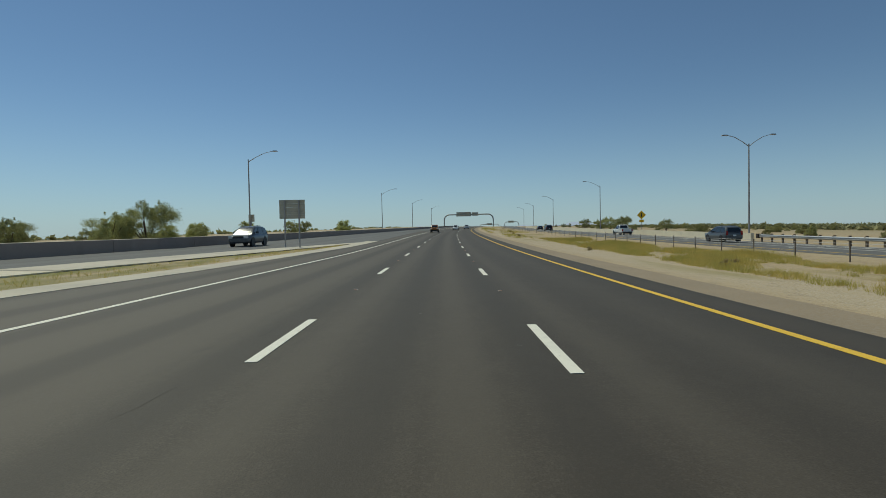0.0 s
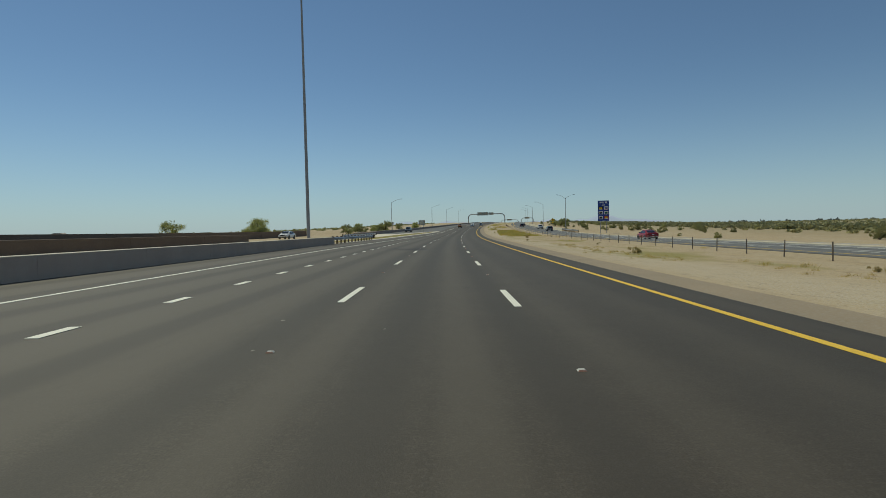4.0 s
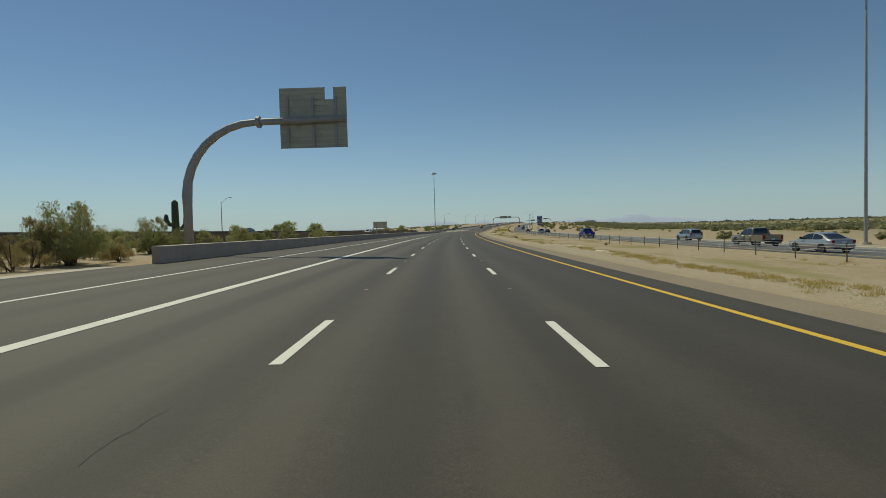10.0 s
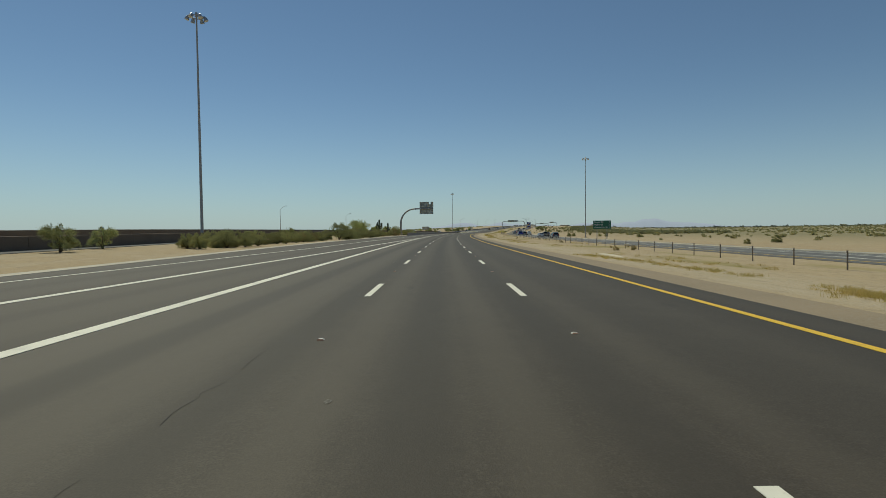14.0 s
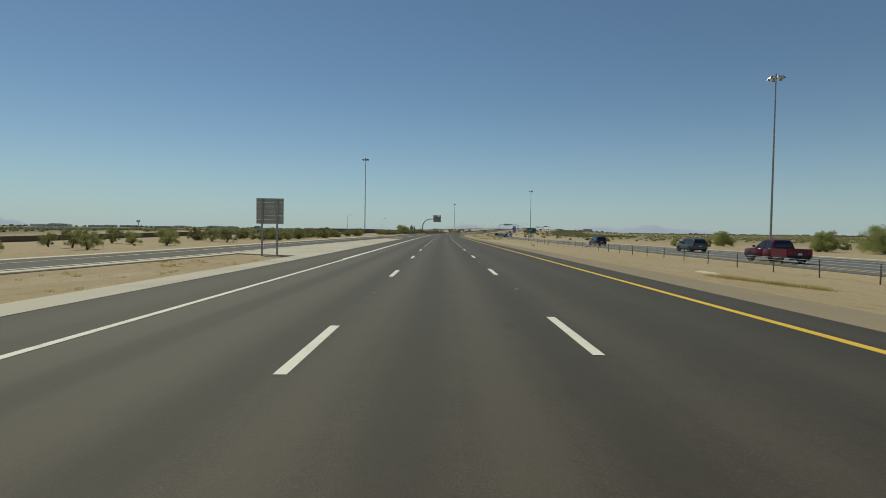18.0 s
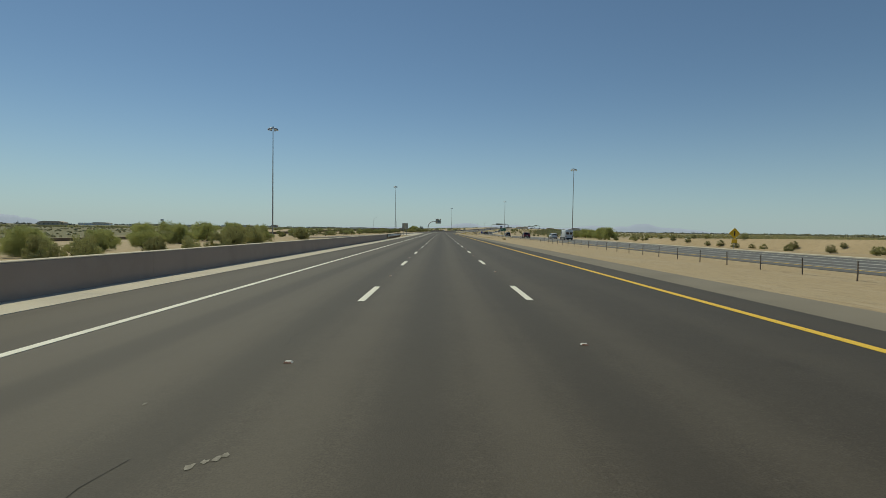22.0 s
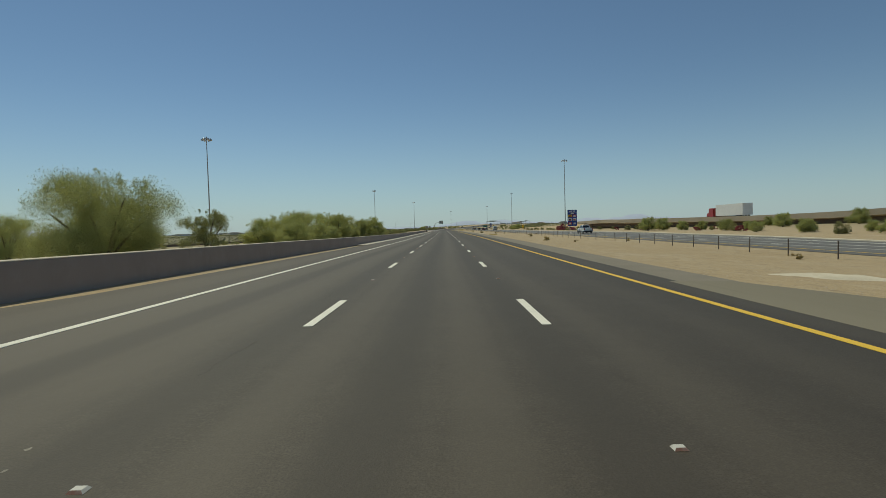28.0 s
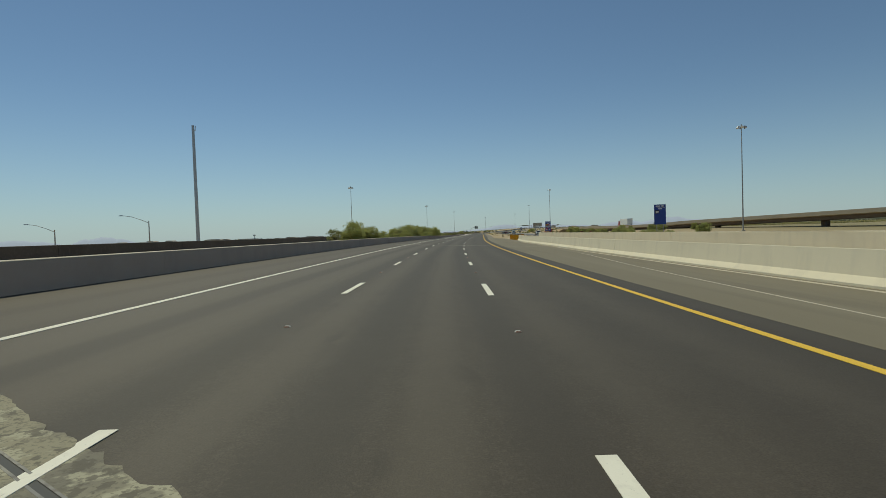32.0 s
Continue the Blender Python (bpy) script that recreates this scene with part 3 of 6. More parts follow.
# ---- pavement ----
main_left = table((900, -9.0), (150, -9.0), (62, -7.4), (45, -7.4), (18, -8.8), (11, -9.7), (-20, -11.0), (-60, -12.0), (-70, -12.5), (-294, -12.7), (-300, -13.2), (-398, -14.6), (-440, -14.4), (-468, -12.0), (-472, -7.95), (-880, -7.95), (-890, -9.3), (-950, -9.8), (-1180, -10.2))
main_right = const(6.65)
tagged(sheet("road", main_left, main_right, -1180, 900, 0.0, ASPHALT, columns=6), "dark grey asphalt motorway lanes with faint wheel tracks", "road", kind="structure")
shoulder_edge = table((900, 8.0), (-500, 8.1), (-890, 8.3), (-905, 9.5), (-1180, 9.5))
tagged(sheet("paved_shoulder", const(6.6), shoulder_edge, -900, -594, -0.012, PAVED_SHOULDER), "grey worn asphalt shoulder beside the median", "road shoulder", kind="structure")
tagged(sheet("road_shoulder", const(6.6), shoulder_edge, -594, 900, -0.012, SHOULDER), "compacted grey-brown grit beside the asphalt", "road shoulder", kind="structure")
ramp_inner = table((-405, -7.9), (-460, -10.4), (-511, -13.4), (-542, -15.2), (-584, -20.2), (-640, -29.0), (-720, -45.0), (-800, -64.0))
ramp_outer = lambda s: ramp_inner(s) - 6.9
tagged(sheet("exit_ramp", ramp_outer, ramp_inner, -592, -436, -0.004, ASPHALT, zfun=lambda s, e: 0.0), "grey asphalt ramp curving away from the motorway", "road", kind="structure")
tagged(sheet("gore_pavement", lambda s: ramp_inner(s) - 0.05 if s > -537 else max(ramp_inner(s), -9.0 - (s + 541) * 1.5), const(-7.9), -541, -470, 0.012, CONCRETE, step=1.0), "pale concrete wedge between motorway and ramp", "pavement", kind="structure")
tagged(sheet("gutter_strip", const(-9.25), const(-7.9), -838, -541, 0.012, CONCRETE), "pale concrete strip along the asphalt edge", "pavement", kind="structure")
tagged(sheet("kerb_strip", lambda s: main_left(s) - 1.35, main_left, -62, 60, 0.014, CONCRETE), "pale concrete strip along the asphalt edge", "pavement", kind="structure")
join_near = table((-62, -16.9), (0, -15.4), (16, -14.6), (26, -13.2), (60, -7.6), (90, -7.4), (420, -7.4))
join_far = table((-62, -23.5), (0, -22.6), (24, -22.2), (45, -21.0), (72, -19.4), (142, -16.6), (250, -14.5), (420, -13.5))
tagged(sheet("entry_ramp", join_far, join_near, 20, 420, -0.006, ASPHALT_OLD), "worn grey asphalt slip road beside the motorway", "road", kind="structure")
tagged(sheet("entry_ramp_slab", join_far, join_near, -62, 20, -0.006, LIT_TOP_PALE_PAVING), "pale concrete slip road beside the grass strip", "road", kind="structure")
tagged(sheet("gore_pavement_far", lambda s: join_near(s) - 0.02 - max(0.0, min(3.0, (62 - s) * 0.12)), join_near, 20, 62, 0.004, CONCRETE), "pale concrete wedge beside the slip road", "pavement", kind="structure")
tagged(sheet("opposite_road", opp_near, opp_far, -1180, 900, -0.03, ASPHALT_OLD, columns=4, zfun=lambda s, e: low_side(s)), "pale worn asphalt of the opposite lanes", "road", kind="structure")
tagged(sheet("edge_strip", lambda s: main_left(s) - 0.75, main_left, -436, -296, 0.012, CONCRETE), "pale concrete strip along the ramp lane", "pavement", kind="structure")
tagged(sheet("ramp_inner_strip", ramp_inner, lambda s: ramp_inner(s) + 0.8, -592, -536, 0.006, LIT_TOP_PALE_PAVING), "pale concrete strip along the ramp", "pavement", kind="structure")
tagged(sheet("ramp_edge_strip", lambda s: ramp_outer(s) - 1.2, ramp_outer, -592, -437, 0.012, LIT_TOP_PALE_PAVING), "pale concrete strip along the ramp", "pavement", kind="structure")
tagged(sheet("opposite_edge_strip", opp_far, lambda s: opp_far(s) + 0.9, -890, 30, 0.06, LIT_TOP_PALE_PAVING, deep=0.12, zfun=lambda s, e: low_side(s)), "pale concrete strip along the opposite lanes", "pavement", kind="structure")
tagged(sheet("collector_road", const(-37.0), const(-27.5), -420, -62, -0.02, ASPHALT_OLD), "worn grey asphalt road behind a low wall", "road", kind="structure")


# ---- painted lines ----
def line(name, e_of_s, s0, s1, width, mat, label, low=None):
    tagged(sheet(name, lambda s: e_of_s(s) - width / 2, lambda s: e_of_s(s) + width / 2, s0, s1, 0.008, mat, step=4.0, deep=0.006, zfun=low), label, "road marking", kind="structure")


edge_line = table((900, -5.5), (45, -5.5), (32, -5.6), (13, -6.2), (7, -6.3), (-17, -7.1), (-30, -7.8), (-85, -9.0), (-175, -8.7), (-275, -8.95), (-310, -9.05), (-401, -11.05), (-460, -14.8), (-511, -17.9), (-542, -19.8), (-584, -24.6), (-640, -33.4), (-720, -49.4), (-800, -68.4))
line("yellow_edge_line", const(5.5), -1180, 900, 0.17, YELLOW_PAINT, "solid yellow line along the median shoulder")
line("white_edge_line", edge_line, -591, 900, 0.15, WHITE_PAINT, "solid white line along the outer shoulder")
line("white_lane_line", table((-215, -5.5), (-560, -5.4), (-900, -5.42), (-1180, -5.85)), -1180, -545, 0.16, WHITE_PAINT, "solid white line beside the outer lane")
line("white_gore_line", const(-5.48), -545, -201.6, 0.28, WHITE_PAINT, "broad solid white line of the exit lane")
line("white_ramp_line", table((-345, -5.75), (-405, -7.7), (-460, -10.7), (-511, -13.8), (-542, -15.7), (-584, -20.8), (-640, -29.6), (-720, -45.6), (-800, -64.6)), -591, -345, 0.26, WHITE_PAINT, "solid white line diverging onto the ramp")
line("opposite_yellow_line", lambda s: opp_near(s) + 1.6, -1180, 900, 0.15, YELLOW_PAINT, "solid yellow line of the opposite lanes", low=lambda s, e: low_side(s) - 0.03)
line("opposite_white_line", lambda s: opp_far(s) - 2.2, -1180, 900, 0.15, WHITE_PAINT, "solid white line of the opposite lanes", low=lambda s, e: low_side(s) - 0.03)

dash_geo = Geo().box((0, 1.46, 0.002), (0.15, 2.92, 0.005))
dash_mesh = dash_geo.mesh("dash")
dash_mesh.materials.append(WHITE_PAINT)
short_mesh = Geo().box((0, 0.45, 0.002), (0.2, 0.9, 0.005)).mesh("dash")
short_mesh.materials.append(WHITE_PAINT)
marker_geo = Geo().box((0, 0, 0.008), (0.1, 0.085, 0.018), taper=0.66)
marker_mesh = marker_geo.mesh("marker")
marker_mesh.materials.append(MARKER)
marker_mesh.materials.append(material("faded_marker_lens", (0.5, 0.24, 0.15), 0.3, spots=[(30.0, 0.45, 0.65, (0.6, 0.45, 0.35), 0.6)]))
marker_mesh.polygons[2].material_index = 1
DASH0, PERIOD = 5.67, 12.192
left_lead = table((200, 0.4), (0, 0.5), (-190, 0.7), (-285, 0.1), (-413, 0.0), (-545, -0.75), (-600, -1.1), (-628, -1.3), (-664, -1.5), (-686, -0.25), (-733, 0.0), (-924, -0.1), (-971, 0.45), (-995, 0.2), (-1014, 0.45), (-1030, 0.45))
dash_drift = table((200, -0.1), (0, -0.08), (-40, 0.0), (-1019, 0.02))
mark_lead = table((200, 0.0), (-380, -0.1), (-545, -0.3), (-632, -0.75), (-740, -0.6), (-900, -0.3))
lane_marks = thing("lane_markings", "white broken lane lines painted on asphalt", "road marking", kind="structure")
for k in range(-84, 22):
    for e in (-1.83, 1.83):
        s = DASH0 + k * PERIOD
        s += dash_drift(s) + (left_lead(s) if e < 0 else 0.0)
        ob = new("dash", dash_mesh)
        ob.parent = lane_marks
        ob.matrix_world = spot(s, e, 0.003) @ pose(0, 0, 0, math.degrees(math.atan((road_z(s + 3) - road_z(s)) / 3)), 0, 0)
        if k < 8:
            mk = new("marker", marker_mesh)
            mk.parent = lane_marks
            mk.matrix_world = spot(s - 4.6 + (mark_lead(s) if e < 0 else 0.0) + 0.2 * math.sin(k * 7.3 + e), e + 0.05 * math.sin(k * 3.1), 0.003)
far_dashes = Geo()
for k in range(22, 72):
    for e in (-1.83, 1.83):
        s = DASH0 + k * PERIOD
        m = spot(s, e, 0.006)
        far_dashes.add([m @ Vector(p) for p in dash_geo.v], dash_geo.f)
for k in range(-96, 70):
    for f in (0.37, 0.62):
        s = DASH0 + k * PERIOD
        e = opp_near(s) + 1.6 + (opp_far(s) - opp_near(s) - 3.8) * (0.34 if f < 0.5 else 0.67)
        m = spot(s, e, low_side(s) - 0.022)
        far_dashes.add([m @ Vector(p) for p in dash_geo.v], dash_geo.f)
tagged(part("far_lane_dashes", far_dashes, WHITE_PAINT), "white broken lane lines far along the road", "road marking", kind="stuff")
dotted = thing("dotted_lane_line", "short white dashes of a merging lane", "road marking", kind="structure")
for k in range(40):
    ob = new("dash", short_mesh)
    ob.parent = dotted
    ob.matrix_world = spot(-196.2 + 3.66 * k, -5.45, 0.003)

# ---- walls and barriers ----
def wall_run(name, s0, s1, shift, height, mat, label, thick=0.3, piece=6.0, gap=0.015, foot=0.0, step=3.0, lift=None, category="wall"):
    """A low wall in cast pieces with open joints; its face to the lanes is on the +e side when foot is positive."""
    owner = thing(name, label, category, kind="structure")
    n = max(1, round((s1 - s0) / piece))
    for i in range(n):
        a, b = s0 + (s1 - s0) * i / n + gap, s0 + (s1 - s0) * (i + 1) / n - gap
        if foot > 0:
            outline = [(-thick, -0.3), (foot, -0.3), (foot, 0.08), (foot * 0.35, 0.3), (0.0, height), (-thick + 0.05, height), (-thick, height - 0.05)]
        elif foot < 0:
            outline = [(foot, -0.3), (thick, -0.3), (thick, height - 0.05), (thick - 0.05, height), (0.0, height), (foot * 0.35, 0.3), (foot, 0.08)]
        else:
            outline = [(-thick, -0.3), (0.0, -0.3), (0.0, height - 0.03), (-0.015, height - 0.018), (-thick + 0.015, height - 0.018), (-thick, height - 0.03)]
        panel = part("panel", sweep(outline, a, b, step, shift, lift), mat, owner)
        # thin pale cap paints the sunlit top edge of the wall
        if foot == 0 and mat in (WALL_CONCRETE, DARK_PARAPET, BARRIER):
            part("cap", sweep([(-thick + 0.01, height - 0.016), (-0.01, height - 0.016), (-0.004, height), (-0.02, height + 0.014), (-thick + 0.02, height + 0.014), (-thick + 0.004, height)], a, b, step, shift, lift), LIT_TOP_PALE_PAVING, panel, "pale top with the sunlight put into its colour")
    return owner


near_wall = table((-69, -12.2), (-294, -12.4))
wall_run("wall_shoulder", -294, -69, near_wall, 0.76, WALL_CONCRETE, "low grey concrete wall along the outer shoulder", thick=0.35, gap=0.005)
bridge_wall = table((-612, -9.3), (-880, -9.1), (-920, -9.3), (-960, -9.8), (-1180, -10.2))
wall_run("wall_bridge", -1180, -882, bridge_wall, 0.84, WALL_CONCRETE, "low grey concrete parapet along the bridge", thick=0.3, piece=9.0, gap=0.004)
wall_run("wall_parapet", -882, -612, bridge_wall, 0.84, DARK_PARAPET, "low grey concrete parapet along the outer shoulder", thick=0.3, piece=9.0, gap=0.004)
split = Geo()
for i in range(16):
    z = 0.02 + 0.05 * i
    split.box((0.012 * math.sin(i * 2.1) - 0.012 * (i - 8), 0, z), (0.035 + 0.016 * math.sin(i * 1.3), 0.012, 0.05))
gap_mark = part("wall_gap", split, BLACK, bpy.data.objects["wall_bridge"], "dark ragged gap at the bridge's end")
gap_mark.matrix_world = spot(-940.6, bridge_wall(-940.6) + 0.004, 0, 90)
collector_wall = table((-420, -30), (-300, -26.5), (-75, -24.2), (-62, -24.5))
wall_run("wall_collector", -420, -62, collector_wall, 1.0, BROWN_WALL, "brown concrete wall along the side road", thick=0.4, piece=12.0)
wall_run("wall_collector_back", -420, 0, lambda s: collector_wall(s) - 11.5 if s < -62 else -36.0, 1.25, BROWN_WALL, "brown concrete wall behind the side road", thick=0.4, piece=14.0)
wall_run("wall_ramp", -5, 420, lambda s: join_far(s) - 0.4, 0.82, DARK_PARAPET, "low grey concrete wall beside the slip road", thick=0.35, piece=10.0)
DARK_WALL = material("dark_stained_concrete", (0.1, 0.085, 0.07), 0.9, spots=[(0.4, 0.45, 0.7, (0.07, 0.06, 0.05), 0.7), (6.0, 0.5, 0.7, (0.14, 0.12, 0.1), 0.5)], bump=(16.0, 0.4, 0.01))
side_wall = table((-1180, -140), (-1000, -135), (-800, -128), (-640, -112), (-560, -88), (-480, -58), (-420, -41.5))
wall_run("wall_side_road", -900, -420, side_wall, 0.85, BROWN_WALL, "long brown concrete wall along the side road", thick=0.4, piece=15.0, lift=lambda s: ground_z(s, side_wall(s)) + 0.06)
wall_run("wall_underpass", -1180, -882, table((-1180, -23.5), (-945, -24.0), (-882, -33.0)), 0.8, DARK_WALL, "dark brown concrete wall beyond the parapet", thick=0.4, piece=15.0)
barrier_e = table((-903, 12.9), (-915, 12.2), (-930, 12.0), (-955, 12.6), (-1180, 12.6))
wall_run("barrier_median", -1180, -906, barrier_e, 1.06, BARRIER, "pale concrete median barrier with a flared foot", thick=0.35, piece=24.0, foot=-0.28, gap=0.028)
wall_run("barrier_median_far", -1180, -905, lambda s: barrier_e(s) + 4.6, 1.6, BARRIER, "pale concrete barrier of the opposite bridge", thick=0.35, piece=24.0, gap=0.03)
line("barrier_gutter", lambda s: barrier_e(s) - 0.72, -1180, -926, 0.24, CONCRETE, "pale concrete lip along the barrier foot")
wall_run("barrier_opposite", 61, 300, lambda s: opp_far(s) + 0.6, 0.85, BARRIER, "pale concrete barrier beyond the opposite lanes", thick=0.35, piece=10.0)


POST_WOOD = material("weathered_timber_post", (0.15, 0.11, 0.075), 0.9, spots=[((9, 9, 1.0), 0.4, 0.65, (0.08, 0.06, 0.04), 0.7), (3.0, 0.5, 0.7, (0.22, 0.18, 0.13), 0.5)], bump=(14.0, 0.6, 0.01))


def guardrail(s0, s1, e_of_s, label, face=1):
    """A corrugated steel beam on timber-blocked posts; the beam is on the side of the lanes."""
    g = thing("guardrail", label, "guardrail", "roadside guardrails")
    wave = [(0.0, 0.42), (0.04, 0.47), (0.085, 0.5), (0.085, 0.54), (0.03, 0.575), (0.03, 0.595), (0.085, 0.63), (0.085, 0.67), (0.04, 0.7), (0.0, 0.75), (-0.012, 0.74), (-0.01, 0.43)]
    wave = [(face * (x + 0.16), z) for x, z in wave]
    if face < 0:
        wave = wave[::-1]
    part("beam", sweep(wave, s0, s1, 2.0, e_of_s), GALV, g, "corrugated galvanised steel beam")
    n = int((s1 - s0) / 1.9)
    for i in range(n + 1):
        s = s0 + 0.4 + (s1 - s0 - 0.8) * i / n
        post = part("post", Geo().box((0, 0, 0.36), (0.15, 0.18, 1.02)), POST_WOOD, g)
        post.matrix_world = spot(s, e_of_s(s))
        block = part("block", Geo().box((0.1 * face, 0, 0.6), (0.16, 0.15, 0.36)), POST_WOOD, g)
        block.matrix_world = spot(s, e_of_s(s))
    end = part("end_piece", Geo().box((0.2 * face, 0, 0.58), (0.3, 0.45, 0.5), taper=0.9), DARK_STEEL, g, "dark impact head", bevel=0.03)
    end.matrix_world = spot(s1, e_of_s(s1))
    return g


guardrail(-612, -582.5, table((-612, -9.3), (-582, -9.5)), "galvanised steel guardrail with dark posts beside the shoulder")
guardrail(-69, -46, table((-69, -12.5), (-46, -11.8)), "galvanised steel guardrail leading onto the low wall")
guardrail(-40, -8, table((-40, -17.8), (-8, -17.8)), "galvanised steel guardrail beside the grass strip")
guardrail(33, 60, lambda s: opp_far(s) + 0.7, "pale steel guardrail beyond the opposite lanes", face=-1)

# ---- cable fence in the median ----
fence = thing("cable_fence", "low dark steel posts carrying thin cables along the median", "fence")
post_geo = Geo().box((0, 0, 0.42), (0.056, 0.045, 1.06)).box((0, 0, 0.965), (0.066, 0.055, 0.03))
post_mesh = post_geo.mesh("post")
post_mesh.materials.append(FENCE_STEEL)
s = -893.0
while s < 262:
    ob = new("post", post_mesh)
    ob.parent = fence
    ob.matrix_world = spot(s, fence_e(s), ground_z(s, fence_e(s)) + 0.02) @ pose(0, 0, 0, 1.5 * math.sin(s * 1.7), 1.5 * math.sin(s * 2.3), 0)
    s += 4.05
for z in (0.5, 0.65, 0.8):
    part("cable", sweep([(-0.012, z), (0.012, z), (0.0, z + 0.02)], -895, 420, 8.0, fence_e, low_side), POLE_STEEL, fence)


# ---- light masts and lamps ----
def high_mast(s, e, height):
    """A tapered mast with a ring of floodlights."""
    g = thing("light_mast", "tall tapered grey steel mast with a ring of floodlights", "light mast", "high light masts", m=spot(s, e, -0.1))
    part("pole", Geo().tube([(0, 0, 0), (0, 0, height * 0.5), (0, 0, height)], [0.185, 0.14, 0.085], 12), POLE_STEEL, g)
    part("base", Geo().tube([(0, 0, 0), (0, 0, 0.35)], [0.55, 0.5], 12), CONCRETE, g)
    ring = Geo()
    n = 16
    ring.tube([(0.75 * math.cos(2 * math.pi * i / n), 0.75 * math.sin(2 * math.pi * i / n), height - 0.2) for i in range(n + 1)], [0.05] * (n + 1), 6, caps=False)
    for k in range(3):
        a = 2 * math.pi * k / 3
        ring.tube([(0, 0, height - 0.2), (0.75 * math.cos(a), 0.75 * math.sin(a), height - 0.2)], [0.04, 0.04], 6)
    part("ring", ring, POLE_STEEL, g)
    part("cap", Geo().tube([(0, 0, height - 0.05), (0, 0, height + 0.35)], [0.2, 0.12], 10), POLE_STEEL, g)
    for k in range(6):
        a = 2 * math.pi * (k + 0.3) / 6
        c = Vector((math.cos(a), math.sin(a), 0))
        lamp = part("floodlight", Geo().tube([c * 0.8 + Vector((0, 0, height - 0.1)), c * 0.98 + Vector((0, 0, height - 0.3)), c * 1.1 + Vector((0, 0, height - 0.62))], [0.12, 0.2, 0.29], 10), GALV, g)
        part("lens", Geo().tube([c * 1.1 + Vector((0, 0, height - 0.62)), c * 1.12 + Vector((0, 0, height - 0.66))], [0.27, 0.22], 10), HEAD, lamp)
    return g


mast = high_mast(-72.0, -14.2, 27.8)
for s, e, h in ((-382, -29.4, 27), (-571.8, -41.3, 26.4), (-754.5, -60.8, 29), (-258.7, 45.6, 27.7), (-490, 52, 27.2), (-688, 47.1, 26.9), (-863.5, 78.6, 29.6)):
    copy_thing(mast, spot(s, e, ground_z(s, e) - 0.04) @ Matrix.Scale(h / 27.8, 4))


def bare_mast(s, e, height):
    g = thing("steel_mast", "plain pale steel mast with a short side bracket", "mast", m=spot(s, e, -0.1))
    part("pole", Geo().tube([(0, 0, 0), (0, 0, height)], [0.33, 0.24], 12), GALV, g)
    part("bracket", Geo().tube([(0, 0, height - 1.2), (0.5, 0, height - 0.9), (0.5, 0, height - 0.1)], [0.05, 0.05, 0.05], 6), POLE_STEEL, g)


bare_mast(-922.6, -48.4, 21.9)


def street_lamp(s, e, height, arms, reach=3.6, rz=0.0, label="slim grey steel street lamp with a curved arm"):
    g = thing("street_lamp", label, "street lamp", "street lamps", m=spot(s, e, -0.05, rz))
    part("pole", Geo().tube([(0, 0, 0), (0, 0, height)], [0.12, 0.07], 10), POLE_STEEL, g)
    part("base", Geo().tube([(0, 0, 0), (0, 0, 0.5)], [0.26, 0.22], 10), CONCRETE, g)
    for d in arms:
        arm = part("arm", Geo().tube([(0, 0, height - 0.35), (d * reach * 0.3, 0, height + 0.25), (d * reach * 0.65, 0, height + 0.8), (d * reach, 0, height + 1.05)], [0.05, 0.045, 0.04, 0.035], 6), POLE_STEEL, g)
        part("lamp_head", Geo().box((d * (reach + 0.3), 0, height + 1.06), (0.75, 0.3, 0.14), taper=0.8), GALV, arm, bevel=0.03)
    return g


street_lamp(72.2, -26.7, 10.9, (1,), 3.4)
street_lamp(141.8, -18.6, 10.4, (1,), 3.4)
street_lamp(205, -17.2, 10.4, (1,), 3.4)
street_lamp(275, -16.2, 10.4, (1,), 3.4)
street_lamp(65, 37.2, 11.7, (1, -1), 2.6, label="slim grey street lamp with two arms")
street_lamp(128, 36.0, 11.2, (-1,), 3.4)
street_lamp(195, 35.5, 11.2, (-1,), 3.4)
street_lamp(262, 35.3, 11.2, (-1,), 3.4)
street_lamp(330, 35.0, 11.2, (-1,), 3.4)
street_lamp(-191, -56.3, 8.6, (1,), 2.0)
street_lamp(-250, -66, 9.5, (1,), 2.0)
street_lamp(-931, -52.4, 4.0, (-1,), 4.6)
street_lamp(-935, -66, 3.0, (-1,), 4.6)


# ---- signs ----
def bars(parent, name, rows, mat, y=-0.012, depth=0.01):
    """Plain bars for writing: rows of (x, z, width, height)."""
    for x, z, w, h in rows:
        part(name, Geo().box((x, y, z), (w, depth, h)), mat, parent)


def sign(s, e, width, height, bottom, face, label, group="", rz=0.0, posts=2, back=SIGN_BACK, post_r=0.06, ribs=True, lift=0.0):
    """A panel on posts; +y is its back as seen from behind, -y its front."""
    g = thing("road_sign", label, "road sign", group, m=spot(s, e, lift + ground_z(s, e), rz))
    panel = part("panel", Geo().box((0, 0, bottom + height / 2), (width, 0.05, height)), face, g, bevel=0.01)
    xs = [0.0] if posts == 1 else [-width * 0.28, width * 0.28]
    for x in xs:
        part("post", Geo().tube([(x, 0.09, -0.2), (x, 0.09, bottom + height * 0.95)], [post_r, post_r], 8), POLE_STEEL, g)
    return g, panel


